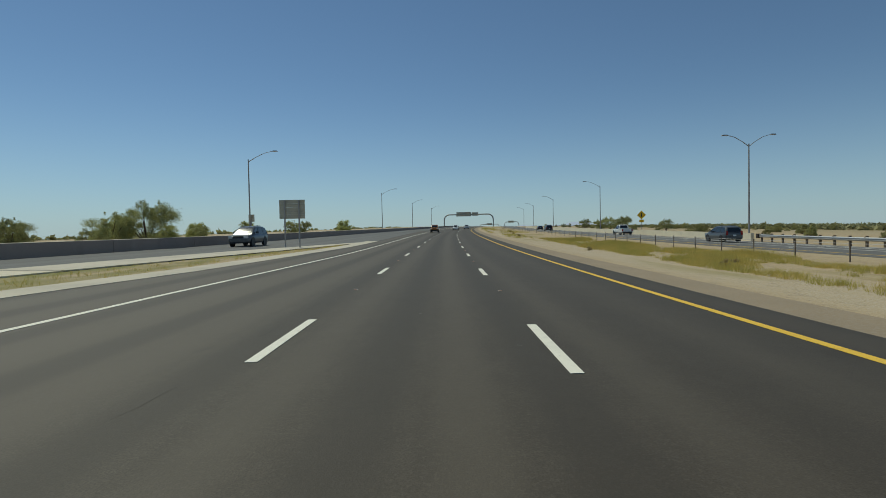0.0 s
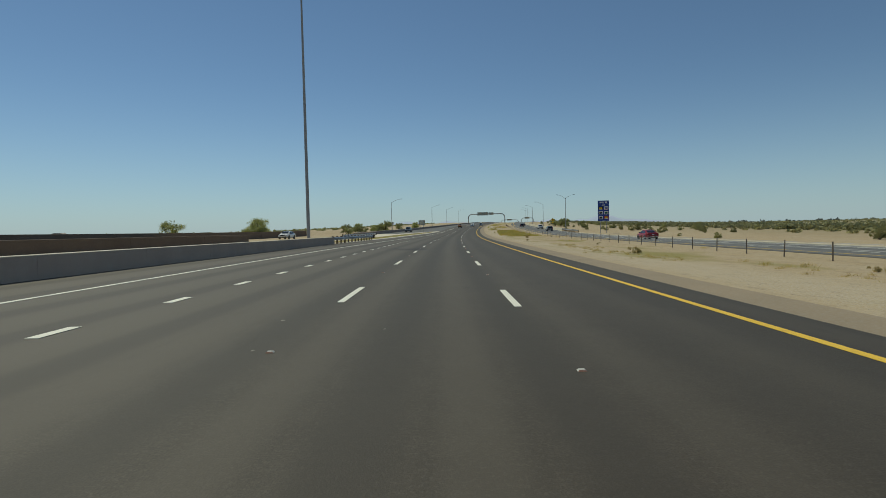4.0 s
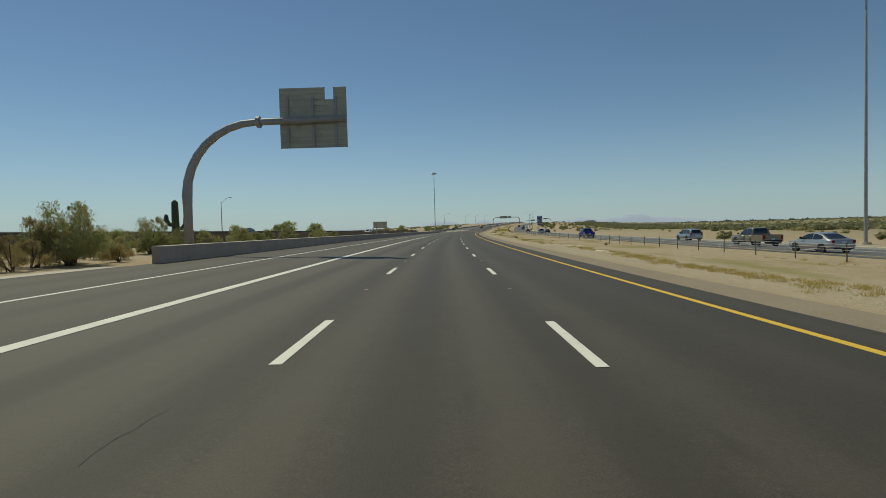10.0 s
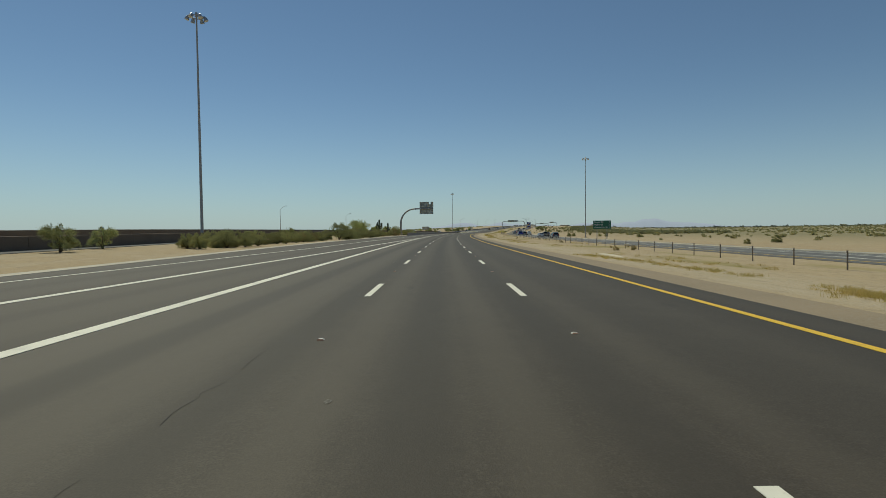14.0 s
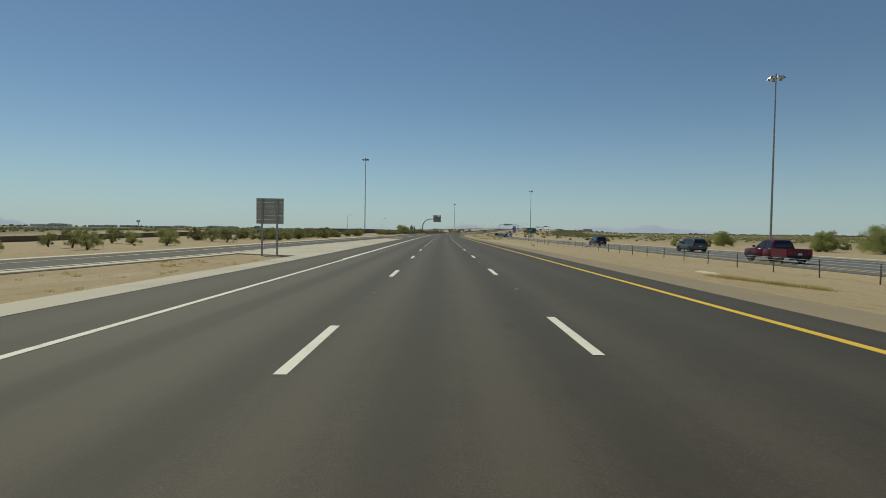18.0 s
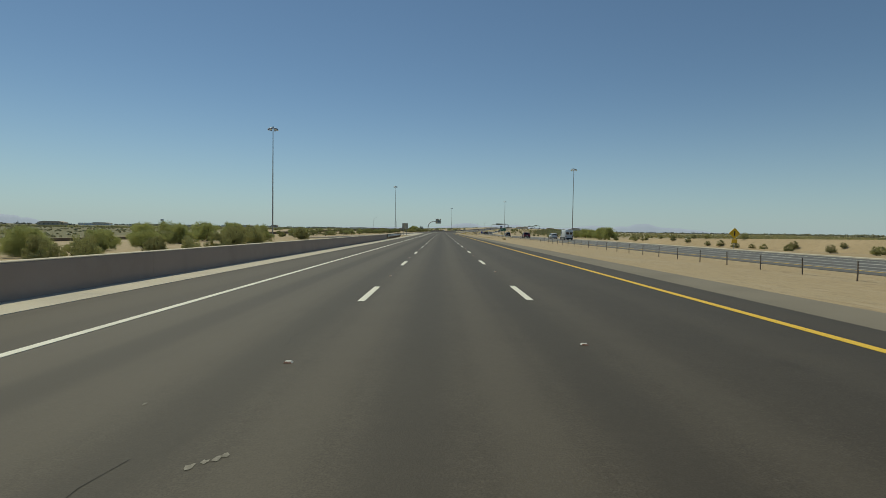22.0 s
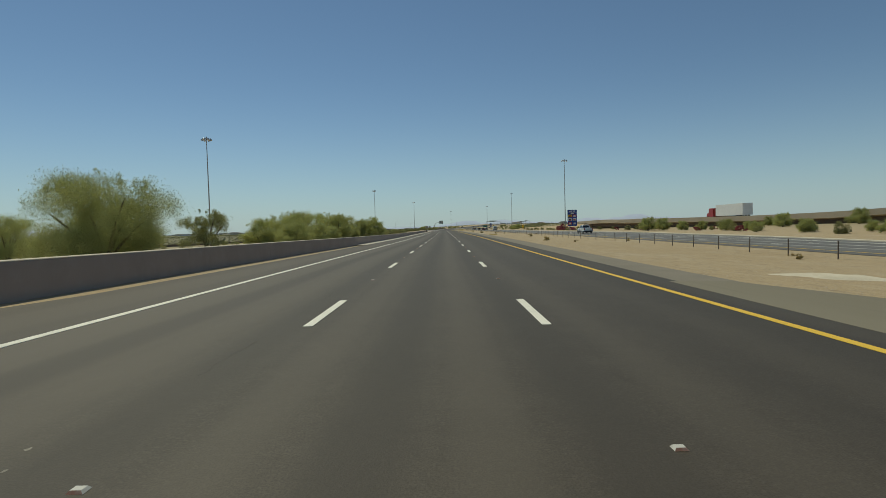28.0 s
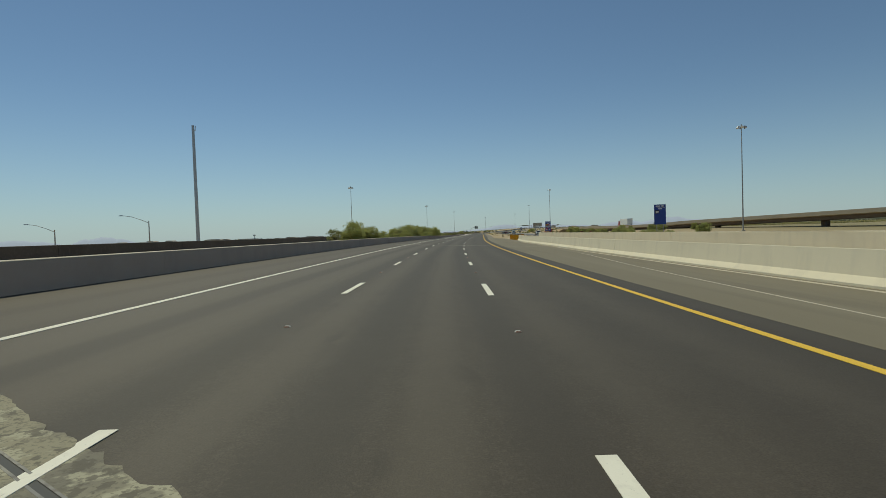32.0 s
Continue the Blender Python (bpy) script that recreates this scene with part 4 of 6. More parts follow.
def sign_from_behind(s, e, width, height, bottom, label, posts=2, rz=0.0):
    """The bare back of a sign: panel ribbed by stiffeners, posts toward the viewer."""
    g = thing("road_sign", label, "road sign", "signs seen from behind", m=spot(s, e, 0, rz))
    n = max(3, round(height / 0.3))
    for i in range(n):
        h = height / n
        part("panel", Geo().box((0, 0.0, bottom + h * (i + 0.5)), (width, 0.05, h - 0.008)), SIGN_BACK, g)
    xs = [0.0] if posts == 1 else [-width * 0.28, width * 0.28]
    for x in xs:
        part("post", Geo().tube([(x, -0.09, -0.2), (x, -0.09, bottom + height * 0.97)], [0.065, 0.065], 8), POLE_STEEL, g)
    return g


sign_from_behind(43.3, -12.1, 2.1, 1.55, 2.35, "square grey sign back on two posts beside the kerb")
sign_from_behind(72.0, -26.4, 0.8, 1.0, 2.3, "small grey sign back by the lamp pole", posts=1)
sign_from_behind(-199, -16.3, 3.1, 1.45, 1.85, "wide grey sign back behind the low wall")
sign_from_behind(-539.5, -11.25, 1.75, 1.65, 2.0, "square grey sign back on two posts in the gore")
sign_from_behind(-900.5, 17.3, 1.95, 0.86, 2.85, "grey sign back on two posts behind the barrels")


def logo_sign(s, e, width, height, bottom, label, tiles, rz=0.0):
    g, panel = sign(s, e, width, height, bottom, BLUE, label, "blue service signs", rz=rz, post_r=0.09)
    part("border", Geo().box((0, -0.03, bottom + height * 0.835), (width * 0.94, 0.012, 0.035)), SIGN_WHITE, panel)
    bars(panel, "lettering", [(-width * 0.16, bottom + height * 0.92, width * 0.36, height * 0.05), (width * 0.22, bottom + height * 0.92, width * 0.2, height * 0.06), (0, bottom + height * 0.78, width * 0.3, height * 0.04)], SIGN_WHITE, y=-0.032)
    for i, (col, row, mats) in enumerate(tiles):
        x, z = (-0.24 + 0.48 * col) * width, bottom + height * (0.63 - 0.23 * row)
        logo = part("logo_plate", Geo().box((x, -0.034, z), (width * 0.38, 0.014, height * 0.16)), mats[0], panel)
        part("logo_mark", Geo().box((x, -0.045, z), (width * 0.24, 0.01, height * 0.07)), mats[1], logo)
        part("logo_mark", Geo().box((x, -0.045, z - height * 0.055), (width * 0.28, 0.01, height * 0.025)), mats[2], logo)
    return g


logo_sign(21.5, 40.4, 3.05, 5.6, 3.45, "tall blue service sign with six logo plates on two posts",
          [(0, 0, (BLACK, SIGN_YELLOW, SIGN_WHITE)), (1, 0, (SIGN_WHITE, BLUE, RED)), (0, 1, (SIGN_WHITE, BLACK, BLUE)), (1, 1, (SIGN_WHITE, GREEN, BLACK)), (0, 2, (SIGN_WHITE, BLACK, BLACK)), (1, 2, (RED, SIGN_YELLOW, SIGN_WHITE))])
logo_sign(-722.5, 41.4, 3.0, 5.2, 1.5, "tall blue service sign with six logo plates on two posts",
          [(0, 0, (SIGN_YELLOW, RED, BLACK)), (1, 0, (RED, SIGN_WHITE, SIGN_WHITE)), (0, 1, (SIGN_WHITE, BLACK, RED)), (1, 1, (SIGN_WHITE, RED, BLACK)), (0, 2, (RED, SIGN_WHITE, SIGN_YELLOW)), (1, 2, (BLUE, SIGN_WHITE, SIGN_WHITE))])
logo_sign(-896.3, 45.2, 2.6, 4.5, 3.3, "tall blue service sign with one logo plate on two posts", [(0, 0, (BLACK, SIGN_WHITE, SIGN_BACK))])

green_sign, green_panel = sign(-295.9, 42.2, 4.9, 2.3, 2.95, GREEN, "wide green distance sign on two posts", post_r=0.1)


def words(parent, text, x, z, size, mat, y=-0.03, align="LEFT"):
    cu = bpy.data.curves.new("lettering", "FONT")
    cu.body, cu.size, cu.align_x, cu.extrude = text, size, align, 0.004
    tmp = bpy.data.objects.new("lettering", cu)
    dg = bpy.context.evaluated_depsgraph_get()
    scene.collection.objects.link(tmp)
    dg.update()
    me = bpy.data.meshes.new_from_object(tmp.evaluated_get(dg))
    scene.collection.objects.unlink(tmp)
    bpy.data.objects.remove(tmp)
    me.materials.clear()
    me.materials.append(mat)
    ob = new("lettering", me)
    ob.parent = parent
    ob.matrix_local = pose(x, y, z, 90, 0, 0)
    return ob


words(green_panel, "Power Rd", -2.2, 4.6, 0.62, SIGN_WHITE)
words(green_panel, "1", 1.9, 4.6, 0.62, SIGN_WHITE)
words(green_panel, "Higley Rd", -2.2, 3.9, 0.62, SIGN_WHITE)
words(green_panel, "3", 1.75, 3.9, 0.62, SIGN_WHITE)
words(green_panel, "Williams Field Rd", -2.2, 3.2, 0.54, SIGN_WHITE)
words(green_panel, "4", 1.95, 3.2, 0.54, SIGN_WHITE)


def warning_sign(s, e, bottom, size, lift=0.0):
    g = thing("warning_sign", "yellow diamond warning sign on a post", "road sign", "yellow warning signs", m=spot(s, e, lift + ground_z(s, e)))
    d = size / 2
    part("panel", Geo().prism([(0, -d), (d, 0), (0, d), (-d, 0)], -0.02, 0.02), SIGN_YELLOW, g).location = (0, 0, bottom + d)
    part("symbol", Geo().box((0, -0.03, bottom + d), (size * 0.1, 0.01, size * 0.45)), BLACK, g)
    part("plate", Geo().box((0, 0, bottom - 0.3), (size * 0.5, 0.04, 0.5)), SIGN_YELLOW, g)
    part("post", Geo().tube([(0, 0.06, -0.2), (0, 0.06, bottom + d)], [0.05, 0.05], 8), POLE_STEEL, g)


warning_sign(103.4, 37.5, 2.9, 1.7)
warning_sign(-629.6, 39.4, 1.4, 1.5)


def arch(s, e, span_left, height):
    """A single-arm arched sign support: curved mast, arm and the ribbed back of a panel with a small exit plate."""
    g = thing("sign_cantilever", "curved grey steel arm carrying a large sign, seen from behind", "sign gantry", m=spot(s, e))
    pts = [(0, 0, 0), (0, 0, 3.6)]
    for i in range(1, 9):
        a = math.pi / 2 * i / 8
        pts.append((4.4 * (1 - math.cos(a)), 0, 3.6 + (height - 3.6) * math.sin(a)))
    pts += [(span_left, 0, height + 0.1)]
    mast_arm = Geo().tube(pts, [0.3] * 2 + [0.28 - 0.008 * i for i in range(1, 9)] + [0.17], 12)
    mast_arm.smooth = True
    part("arm", mast_arm, POLE_STEEL, g)
    part("base", Geo().tube([(0, 0, -0.3), (0, 0, 0.5)], [0.55, 0.5], 12), CONCRETE, g)
    part("collar", Geo().tube([(4.5, 0, height), (4.7, 0, height + 0.01)], [0.36, 0.36], 12), POLE_STEEL, g)
    w, h, x0, z0 = 4.15, 3.7, span_left - 4.15, height - 1.6
    for i in range(10):
        hh = h / 10
        wide = w if i < 8 else w * 0.68
        part("panel", Geo().box((x0 + wide / 2, 0.35, z0 + hh * (i + 0.5)), (wide, 0.06, hh - 0.01)), SIGN_BACK, g)
    part("exit_plate", Geo().box((x0 + w - 0.4, 0.35, z0 + h * 0.8 + 0.37), (0.8, 0.05, 0.74)), SIGN_BACK, g)
    for x in (0.12, 0.5, 0.84):
        part("stiffener", Geo().box((x0 + w * x, 0.26, z0 + h * 0.42), (0.14, 0.1, h * 0.84)), POLE_STEEL, g)
    return g


arch(-284.6, -15.7, 9.95, 7.95)


def gantry(s, e0, e1, height, panels, label, front=False):
    g = thing("sign_gantry", label, "sign gantry", m=spot(s, 0))
    r = 3.6
    pts = [(e0, 0, 0), (e0, 0, height - r)]
    for i in range(1, 7):
        a = math.pi / 2 * i / 6
        pts.append((e0 + r * (1 - math.cos(a)), 0, height - r + r * math.sin(a)))
    for i in range(0, 7):
        a = math.pi / 2 * i / 6
        pts.append((e1 - r + r * math.sin(a), 0, height - r + r * math.cos(a)))
    pts.append((e1, 0, 0))
    part("arch", Geo().tube(pts, [0.42] * len(pts), 10), POLE_STEEL, g)
    for x, w, h in panels:
        part("panel", Geo().box((x, -0.5, height + 0.2), (w, 0.1, h)), SIGN_BACK if not front else GREEN, g, bevel=0.02)
    return g


gantry(362, -17.5, 16.0, 8.6, [(-4.0, 10.0, 2.9), (3.6, 4.4, 2.3)], "wide grey arched gantry with two signs seen from behind")
gantry(820, -17.5, 12.0, 8.2, [(-3.0, 8.0, 2.6)], "distant arched gantry with a sign")
gantry(700, 21.5, 40.0, 8.6, [(30, 7.0, 2.6)], "arched gantry over the opposite lanes")


# ---- sand barrels before the barrier ----
def sand_barrel():
    g = thing("sand_barrel", "tall tapered yellow plastic sand barrel with a dark lid", "crash barrel", "crash barrels before the barrier")
    prof = [(0.0, 0.33), (0.05, 0.345), (0.4, 0.365), (0.42, 0.385), (0.75, 0.4), (0.77, 0.42), (1.05, 0.435), (1.1, 0.455), (1.16, 0.455)]
    b = Geo().tube([(0, 0, z) for z, r in prof], [r for z, r in prof], 22)
    b.smooth = True
    drum = part("drum", b, BARREL, g)
    for k in range(4):
        a = math.pi * 2 * (k + 0.4) / 4
        for z in (0.5, 0.62, 0.84, 0.96):
            lug = part("lug", Geo().box((0, 0, 0), (0.13, 0.05, 0.05)), BARREL, drum)
            lug.matrix_local = pose(0.415 * math.cos(a), 0.415 * math.sin(a), z, 0, 0, math.degrees(a) + 90)
    lid = Geo().tube([(0, 0, 1.15), (0, 0, 1.2), (0, 0, 1.25), (0, 0, 1.29)], [0.475, 0.475, 0.4, 0.2], 14)
    part("lid", lid, BARREL_LID, g)
    return g


barrel = sand_barrel()
barrel.matrix_world = spot(-898.0, 11.7, -0.02)
spare = [(-898.0 - 1.22 * i, 11.7 + 0.15 * i) for i in range(1, 7)] + [(-900.5 - 1.2 * i, 12.9 + 0.12 * i) for i in range(5)]
for i, (s, e) in enumerate(spare):
    copy_thing(barrel, spot(s, e, -0.02, 37 * i, 1.0 + 0.02 * math.sin(i * 2.1)))


# ---- expansion joints of the bridge ----
def bridge_joint(s0, e_left, e_right, skew):
    """A skewed joint: rough concrete headers and a dark seal between them."""
    g = thing("expansion_joint", "rough pale concrete joint with a dark seal across the bridge deck", "bridge joint", "bridge joints")
    rng = random.Random(int(-s0))
    for side, d0, d1 in (("near", -0.5, -0.06), ("far", 0.06, 0.48)):
        geo = Geo()
        n = 340
        for i in range(n + 1):
            e = e_left + (e_right - e_left) * i / n
            s = s0 + skew * e
            rough = 0.13 * noise.noise((e * 1.1, s0, d0)) + 0.08 * noise.noise((e * 4.0, s0, d0)) + 0.06 * noise.noise((e * 11.0, s0, d0)) + rng.uniform(-0.025, 0.025)
            a = d0 + (rough if side == "near" else 0)
            b = d1 + (rough if side == "far" else 0)
            geo.v += [tuple(at(s + a, e, 0.006)), tuple(at(s + b, e, 0.006))]
        for i in range(n):
            geo.f.append((2 * i, 2 * i + 1, 2 * i + 3, 2 * i + 2)[::-1])
        part("header", geo, JOINT, g)
    for name, d0, d1, z, mat in (("seal", -0.035, 0.035, 0.003, BLACK), ("rail", -0.06, -0.035, 0.007, JOINT_STEEL), ("rail", 0.035, 0.06, 0.007, JOINT_STEEL)):
        strip = Geo()
        for i in range(41):
            e = e_left + (e_right - e_left) * i / 40
            strip.v += [tuple(at(s0 + skew * e + d0, e, z)), tuple(at(s0 + skew * e + d1, e, z))]
        for i in range(40):
            strip.f.append((2 * i, 2 * i + 1, 2 * i + 3, 2 * i + 2)[::-1])
        part(name, strip, mat, g)


JOINT = material("rough_joint_concrete", (0.33, 0.3, 0.21), 0.95, spots=[(1.6, 0.46, 0.58, (0.19, 0.175, 0.14), 0.8), (4.0, 0.55, 0.6, (0.46, 0.43, 0.31), 0.8), (9.0, 0.56, 0.6, (0.13, 0.115, 0.09), 0.75), (28.0, 0.54, 0.6, (0.16, 0.145, 0.11), 0.6)], bump=(26.0, 0.6, 0.012))
JOINT_STEEL = material("worn_joint_steel", (0.17, 0.165, 0.155), 0.6, metal=0.3, spots=[(2.0, 0.45, 0.6, (0.27, 0.255, 0.21), 0.7), (14.0, 0.5, 0.62, (0.09, 0.075, 0.06), 0.6)])
bridge_joint(-952.75, -9.7, 12.5, -0.66)
bridge_joint(-1017.15, -9.9, 12.3, -0.7)
for s0, e0, e1 in ((-943.5, -2.6, 3.4), (-946.0, 8.2, 11.6)):
    seam = Geo()
    for i in range(31):
        e = e0 + (e1 - e0) * i / 30
        s = s0 + 0.04 * noise.noise((e * 1.5, s0, 0)) - 0.06 * (e - e0)
        seam.v += [tuple(at(s, e, 0.0045)), tuple(at(s + 0.03 + 0.015 * noise.noise((e * 3, 1, s0)), e, 0.0045))]
    for i in range(30):
        seam.f.append((2 * i, 2 * i + 1, 2 * i + 3, 2 * i + 2)[::-1])
    tagged(part("deck_seam", seam, BLACK), "thin dark seam across the asphalt", "road seam", kind="structure")
BRIDGE_SHOULDER = material("brown_worn_shoulder", (0.205, 0.175, 0.116), 0.85, spots=[
    ((0.5, 0.01, 1), 0.42, 0.62, (0.245, 0.212, 0.145), 0.7), ((0.9, 0.05, 1), 0.52, 0.7, (0.155, 0.13, 0.088), 0.6), (40.0, 0.5, 0.7, (0.24, 0.21, 0.17), 0.4)], bump=(55.0, 0.4, 0.005), coord="UV")
tagged(sheet("bridge_shoulder", const(6.4), table((-1180, 13.0), (-955, 13.0), (-925, 13.6), (-900, 15.0), (-886, 11.0), (-878, 8.0)), -1180, -878, 0.003, BRIDGE_SHOULDER), "brownish worn shoulder beside the median barrier", "road shoulder", kind="structure")
line("shoulder_seam", table((-980, 10.6), (-994, 9.4), (-1010, 8.5), (-1060, 8.2), (-1180, 8.2)), -1180, -978, 0.07, CONCRETE, "thin pale seam in the shoulder")


# ---- flyover and its columns ----
fly_e = table((-600, 45), (-720, 60), (-800, 85), (-850, 105), (-900, 125), (-1000, 172), (-1060, 200))
fly_level = table((-535, -2.2), (-575, -0.6), (-600, 0.1), (-640, 0.55), (-720, 1.6), (-765, 3.1), (-800, 5.0), (-850, 6.6), (-900, 8.2), (-1000, 10.4), (-1060, 11.0))
fly_z = lambda s: fly_level(s) - bank(s, fly_e(s)) + FLY_TILT(s) * fly_e(s)
FLY_TILT = table((-640, 0.014), (-705, 0.014), (-745, -0.01), (-785, -0.03), (-1060, -0.034))
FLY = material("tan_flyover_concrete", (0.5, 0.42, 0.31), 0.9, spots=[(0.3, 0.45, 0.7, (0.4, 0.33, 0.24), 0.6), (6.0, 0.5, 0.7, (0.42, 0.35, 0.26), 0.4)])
flyover = thing("flyover", "long tan concrete flyover rising beyond the opposite lanes", "bridge")
part("deck", sweep([(-1.5, 0), (-1.5, -0.35), (0.1, -0.55), (8.9, -0.55), (10.5, -0.35), (10.5, 0)], -1060, -690, 8, fly_e, fly_z), FLY, flyover)
# girders take a darker brown that carries the shade of the overhanging deck
for e in (0.1, 3.0, 5.9, 8.5):
    part("girder", sweep([(e, -0.56), (e, -1.65), (e + 0.45, -1.65), (e + 0.45, -0.56)], -1060, -691, 8, fly_e, fly_z), BROWN_WALL, flyover, "concrete girder, dark brown for the shade under the deck")
part("parapet", sweep([(-1.5, 0.003), (-1.2, 0.003), (-1.2, 0.85), (-1.5, 0.85)], -1060, -676, 8, fly_e, fly_z), FLY, flyover, "tan concrete parapet")
part("parapet", sweep([(10.2, 0.003), (10.5, 0.003), (10.5, 0.85), (10.2, 0.85)], -1060, -690, 8, fly_e, fly_z), FLY, flyover, "tan concrete parapet")
part("abutment", sweep([(-1.2, -6), (10.2, -6), (10.2, -1.92), (-1.2, -1.92)], -696, -690, 3, fly_e, fly_z), BROWN_WALL, flyover, "brown abutment wall")
BANK_SOIL = material("bank_soil", (0.47, 0.35, 0.205), 0.95, spots=[(0.15, 0.45, 0.65, (0.41, 0.305, 0.175), 0.8), (2.0, 0.52, 0.7, (0.28, 0.21, 0.13), 0.5), (14.0, 0.5, 0.7, (0.56, 0.46, 0.33), 0.5)], bump=(6.0, 0.7, 0.06))
tagged(part("embankment", sweep([(-9, -4), (-1.7, -0.3), (-1.3, -0.05), (10.3, -0.05), (18, -4)], -689, -540, 6, fly_e, fly_z), BANK_SOIL), "sandy embankment carrying the flyover's end", "embankment", kind="structure")
# piers share the girders' brown, shade under the deck put into the colour
for s in range(-1040, -705, 38):
    col = part("column", Geo().box((0, 0, (fly_z(s) - 2.9) / 2), (1.2, 2.4, fly_z(s) + 0.9)), BROWN_WALL, flyover, "concrete pier, dark brown for the shade under the deck")
    col.matrix_world = spot(s, fly_e(s) + 4)

# ---- plants ----
def crown_mesh(name, seed, lobes, count, leaf, mat, upright=0.0, tight=0.28):
    """Many small leaves in tufts that sit on uneven lobes: rows of (x, y, z, radius, flattening)."""
    rng = np.random.default_rng(seed)
    weights = np.array([l[3] ** 2 for l in lobes])
    tufts_ = max(60, count // 40)
    pick = rng.choice(len(lobes), tufts_, p=weights / weights.sum())
    lob = np.array(lobes)[pick]
    d = rng.normal(size=(tufts_, 3))
    d[:, 2] = np.where(d[:, 2] < -0.5, -d[:, 2], d[:, 2])
    d /= np.linalg.norm(d, axis=1, keepdims=True)
    r = lob[:, 3] * rng.uniform(0.2, 1.0, tufts_) ** 0.5 * rng.uniform(0.8, 1.15, tufts_)
    tuft = lob[:, :3] + d * r[:, None] * np.stack([np.ones(tufts_), np.ones(tufts_), lob[:, 4]], 1)
    wide_ = lob[:, 3] * rng.uniform(0.6, 1.3, tufts_) * tight
    own = rng.integers(0, tufts_, count)
    off = np.clip(rng.normal(size=(count, 3)), -1.4, 1.4)
    c = tuft[own] + off * wide_[own][:, None] * np.array([0.85, 0.85, 1.0 + 0.6 * upright])
    d = d[own]
    c[:, 2] = np.maximum(c[:, 2], 0.05)
    along = d * (1 - upright) + np.array([0, 0, upright]) + 0.5 * rng.normal(size=(count, 3))
    along /= np.linalg.norm(along, axis=1, keepdims=True)
    side = np.cross(along, rng.normal(size=(count, 3)))
    side /= np.linalg.norm(side, axis=1, keepdims=True)
    size = leaf[0] * rng.uniform(0.6, 1.4, count)[:, None]
    wide = leaf[1] * rng.uniform(0.6, 1.4, count)[:, None]
    verts = np.stack([c - along * size / 2, c + side * wide / 2, c + along * size / 2, c - side * wide / 2], 1).reshape(-1, 3)
    me = bpy.data.meshes.new(name)
    me.from_pydata(verts.tolist(), [], np.arange(count * 4).reshape(-1, 4).tolist())
    me.materials.append(mat)
    me.update()
    return me


def plant(name, label, category, group, seed, height, width, count, leaf, mat, upright=0.3, trunk=True, lobes=9, skirt=0.5):
    """A shrub or small tree with several leaning stems and an uneven crown; it stands at the origin."""
    rng = random.Random(seed)
    g = thing(name, label, category, group)
    rows = []
    for i in range(lobes):
        a, r = rng.uniform(0, 6.28), width / 2 * rng.uniform(0.1, 1.0) ** 0.7 * 0.85
        z = height * rng.uniform(0.25, 0.97) * (1.0 - 0.45 * (r / (width / 2)) ** 2)
        rows.append((r * math.cos(a), r * math.sin(a), z, width * rng.uniform(0.07, 0.16), rng.uniform(0.7, 1.2) * min(1.2, height / width)))
    for i in range(lobes // 3):
        a, r = rng.uniform(0, 6.28), width / 2 * rng.uniform(0.2, 0.8)
        z = height * rng.uniform(0.8, 1.02) * (1.0 - 0.4 * (r / (width / 2)) ** 2)
        rows.append((r * math.cos(a), r * math.sin(a), z, width * rng.uniform(0.035, 0.06), rng.uniform(1.2, 2.0)))
    for i in range(int(lobes * skirt)):
        a, r = rng.uniform(0, 6.28), width / 2 * rng.uniform(0.3, 0.95)
        rows.append((r * math.cos(a), r * math.sin(a), height * rng.uniform(0.08, 0.3), width * rng.uniform(0.09, 0.15), 0.8))
    if trunk:
        stems = Geo()
        for x, y, z, r, _ in rows[:7]:
            stems.tube([(rng.uniform(-0.15, 0.15), rng.uniform(-0.15, 0.15), -0.1), (x * 0.35, y * 0.35, z * 0.45), (x * 0.8, y * 0.8, z * 0.85), (x * 0.95, y * 0.95, z * 0.95)], [0.02 * height, 0.015 * height, 0.009 * height, 0.004], 6)
        part("trunk", stems, BARK, g)
    crown = new("crown", crown_mesh("crown", seed, rows, count, leaf, mat, upright))
    crown.parent = g
    return g


tree_a = plant("paloverde_tree", "green feathery desert tree behind the parapet", "tree", "roadside trees", 11, 5.4, 8.0, 130000, (0.105, 0.03), LEAF, 0.5, lobes=50, skirt=0.8)
tree_b = plant("paloverde_tree", "green feathery desert tree behind the parapet", "tree", "roadside trees", 12, 4.8, 6.4, 105000, (0.1, 0.03), LEAF, 0.45, lobes=44, skirt=0.7)
tree_c = plant("mesquite_tree", "airy grey-green desert tree with bare limbs", "tree", "roadside trees", 13, 4.4, 5.4, 26000, (0.13, 0.04), LEAF_GREY, 0.35, lobes=26, skirt=0.15)
bush_a = plant("desert_bush", "olive green rounded desert bush", "bush", "desert bushes", 21, 1.8, 2.7, 17000, (0.1, 0.026), LEAF_OLIVE, 0.5, lobes=20, skirt=1.0)
bush_b = plant("creosote_bush", "green desert bush with loose twigs", "bush", "creosote bushes", 22, 2.2, 2.5, 16000, (0.11, 0.024), LEAF_OLIVE, 0.6, lobes=20, skirt=1.0)
bush_e = plant("dry_brush_bush", "tall yellow-brown dry brush", "bush", "dry brush", 25, 1.7, 2.4, 11000, (0.13, 0.016), LEAF_DRY, 0.7, lobes=10)
bush_d = plant("dry_bush", "low dry yellow-brown bush", "bush", "dry bushes", 23, 0.6, 1.2, 1100, (0.16, 0.02), LEAF_DRY, 0.6, trunk=False, lobes=7)
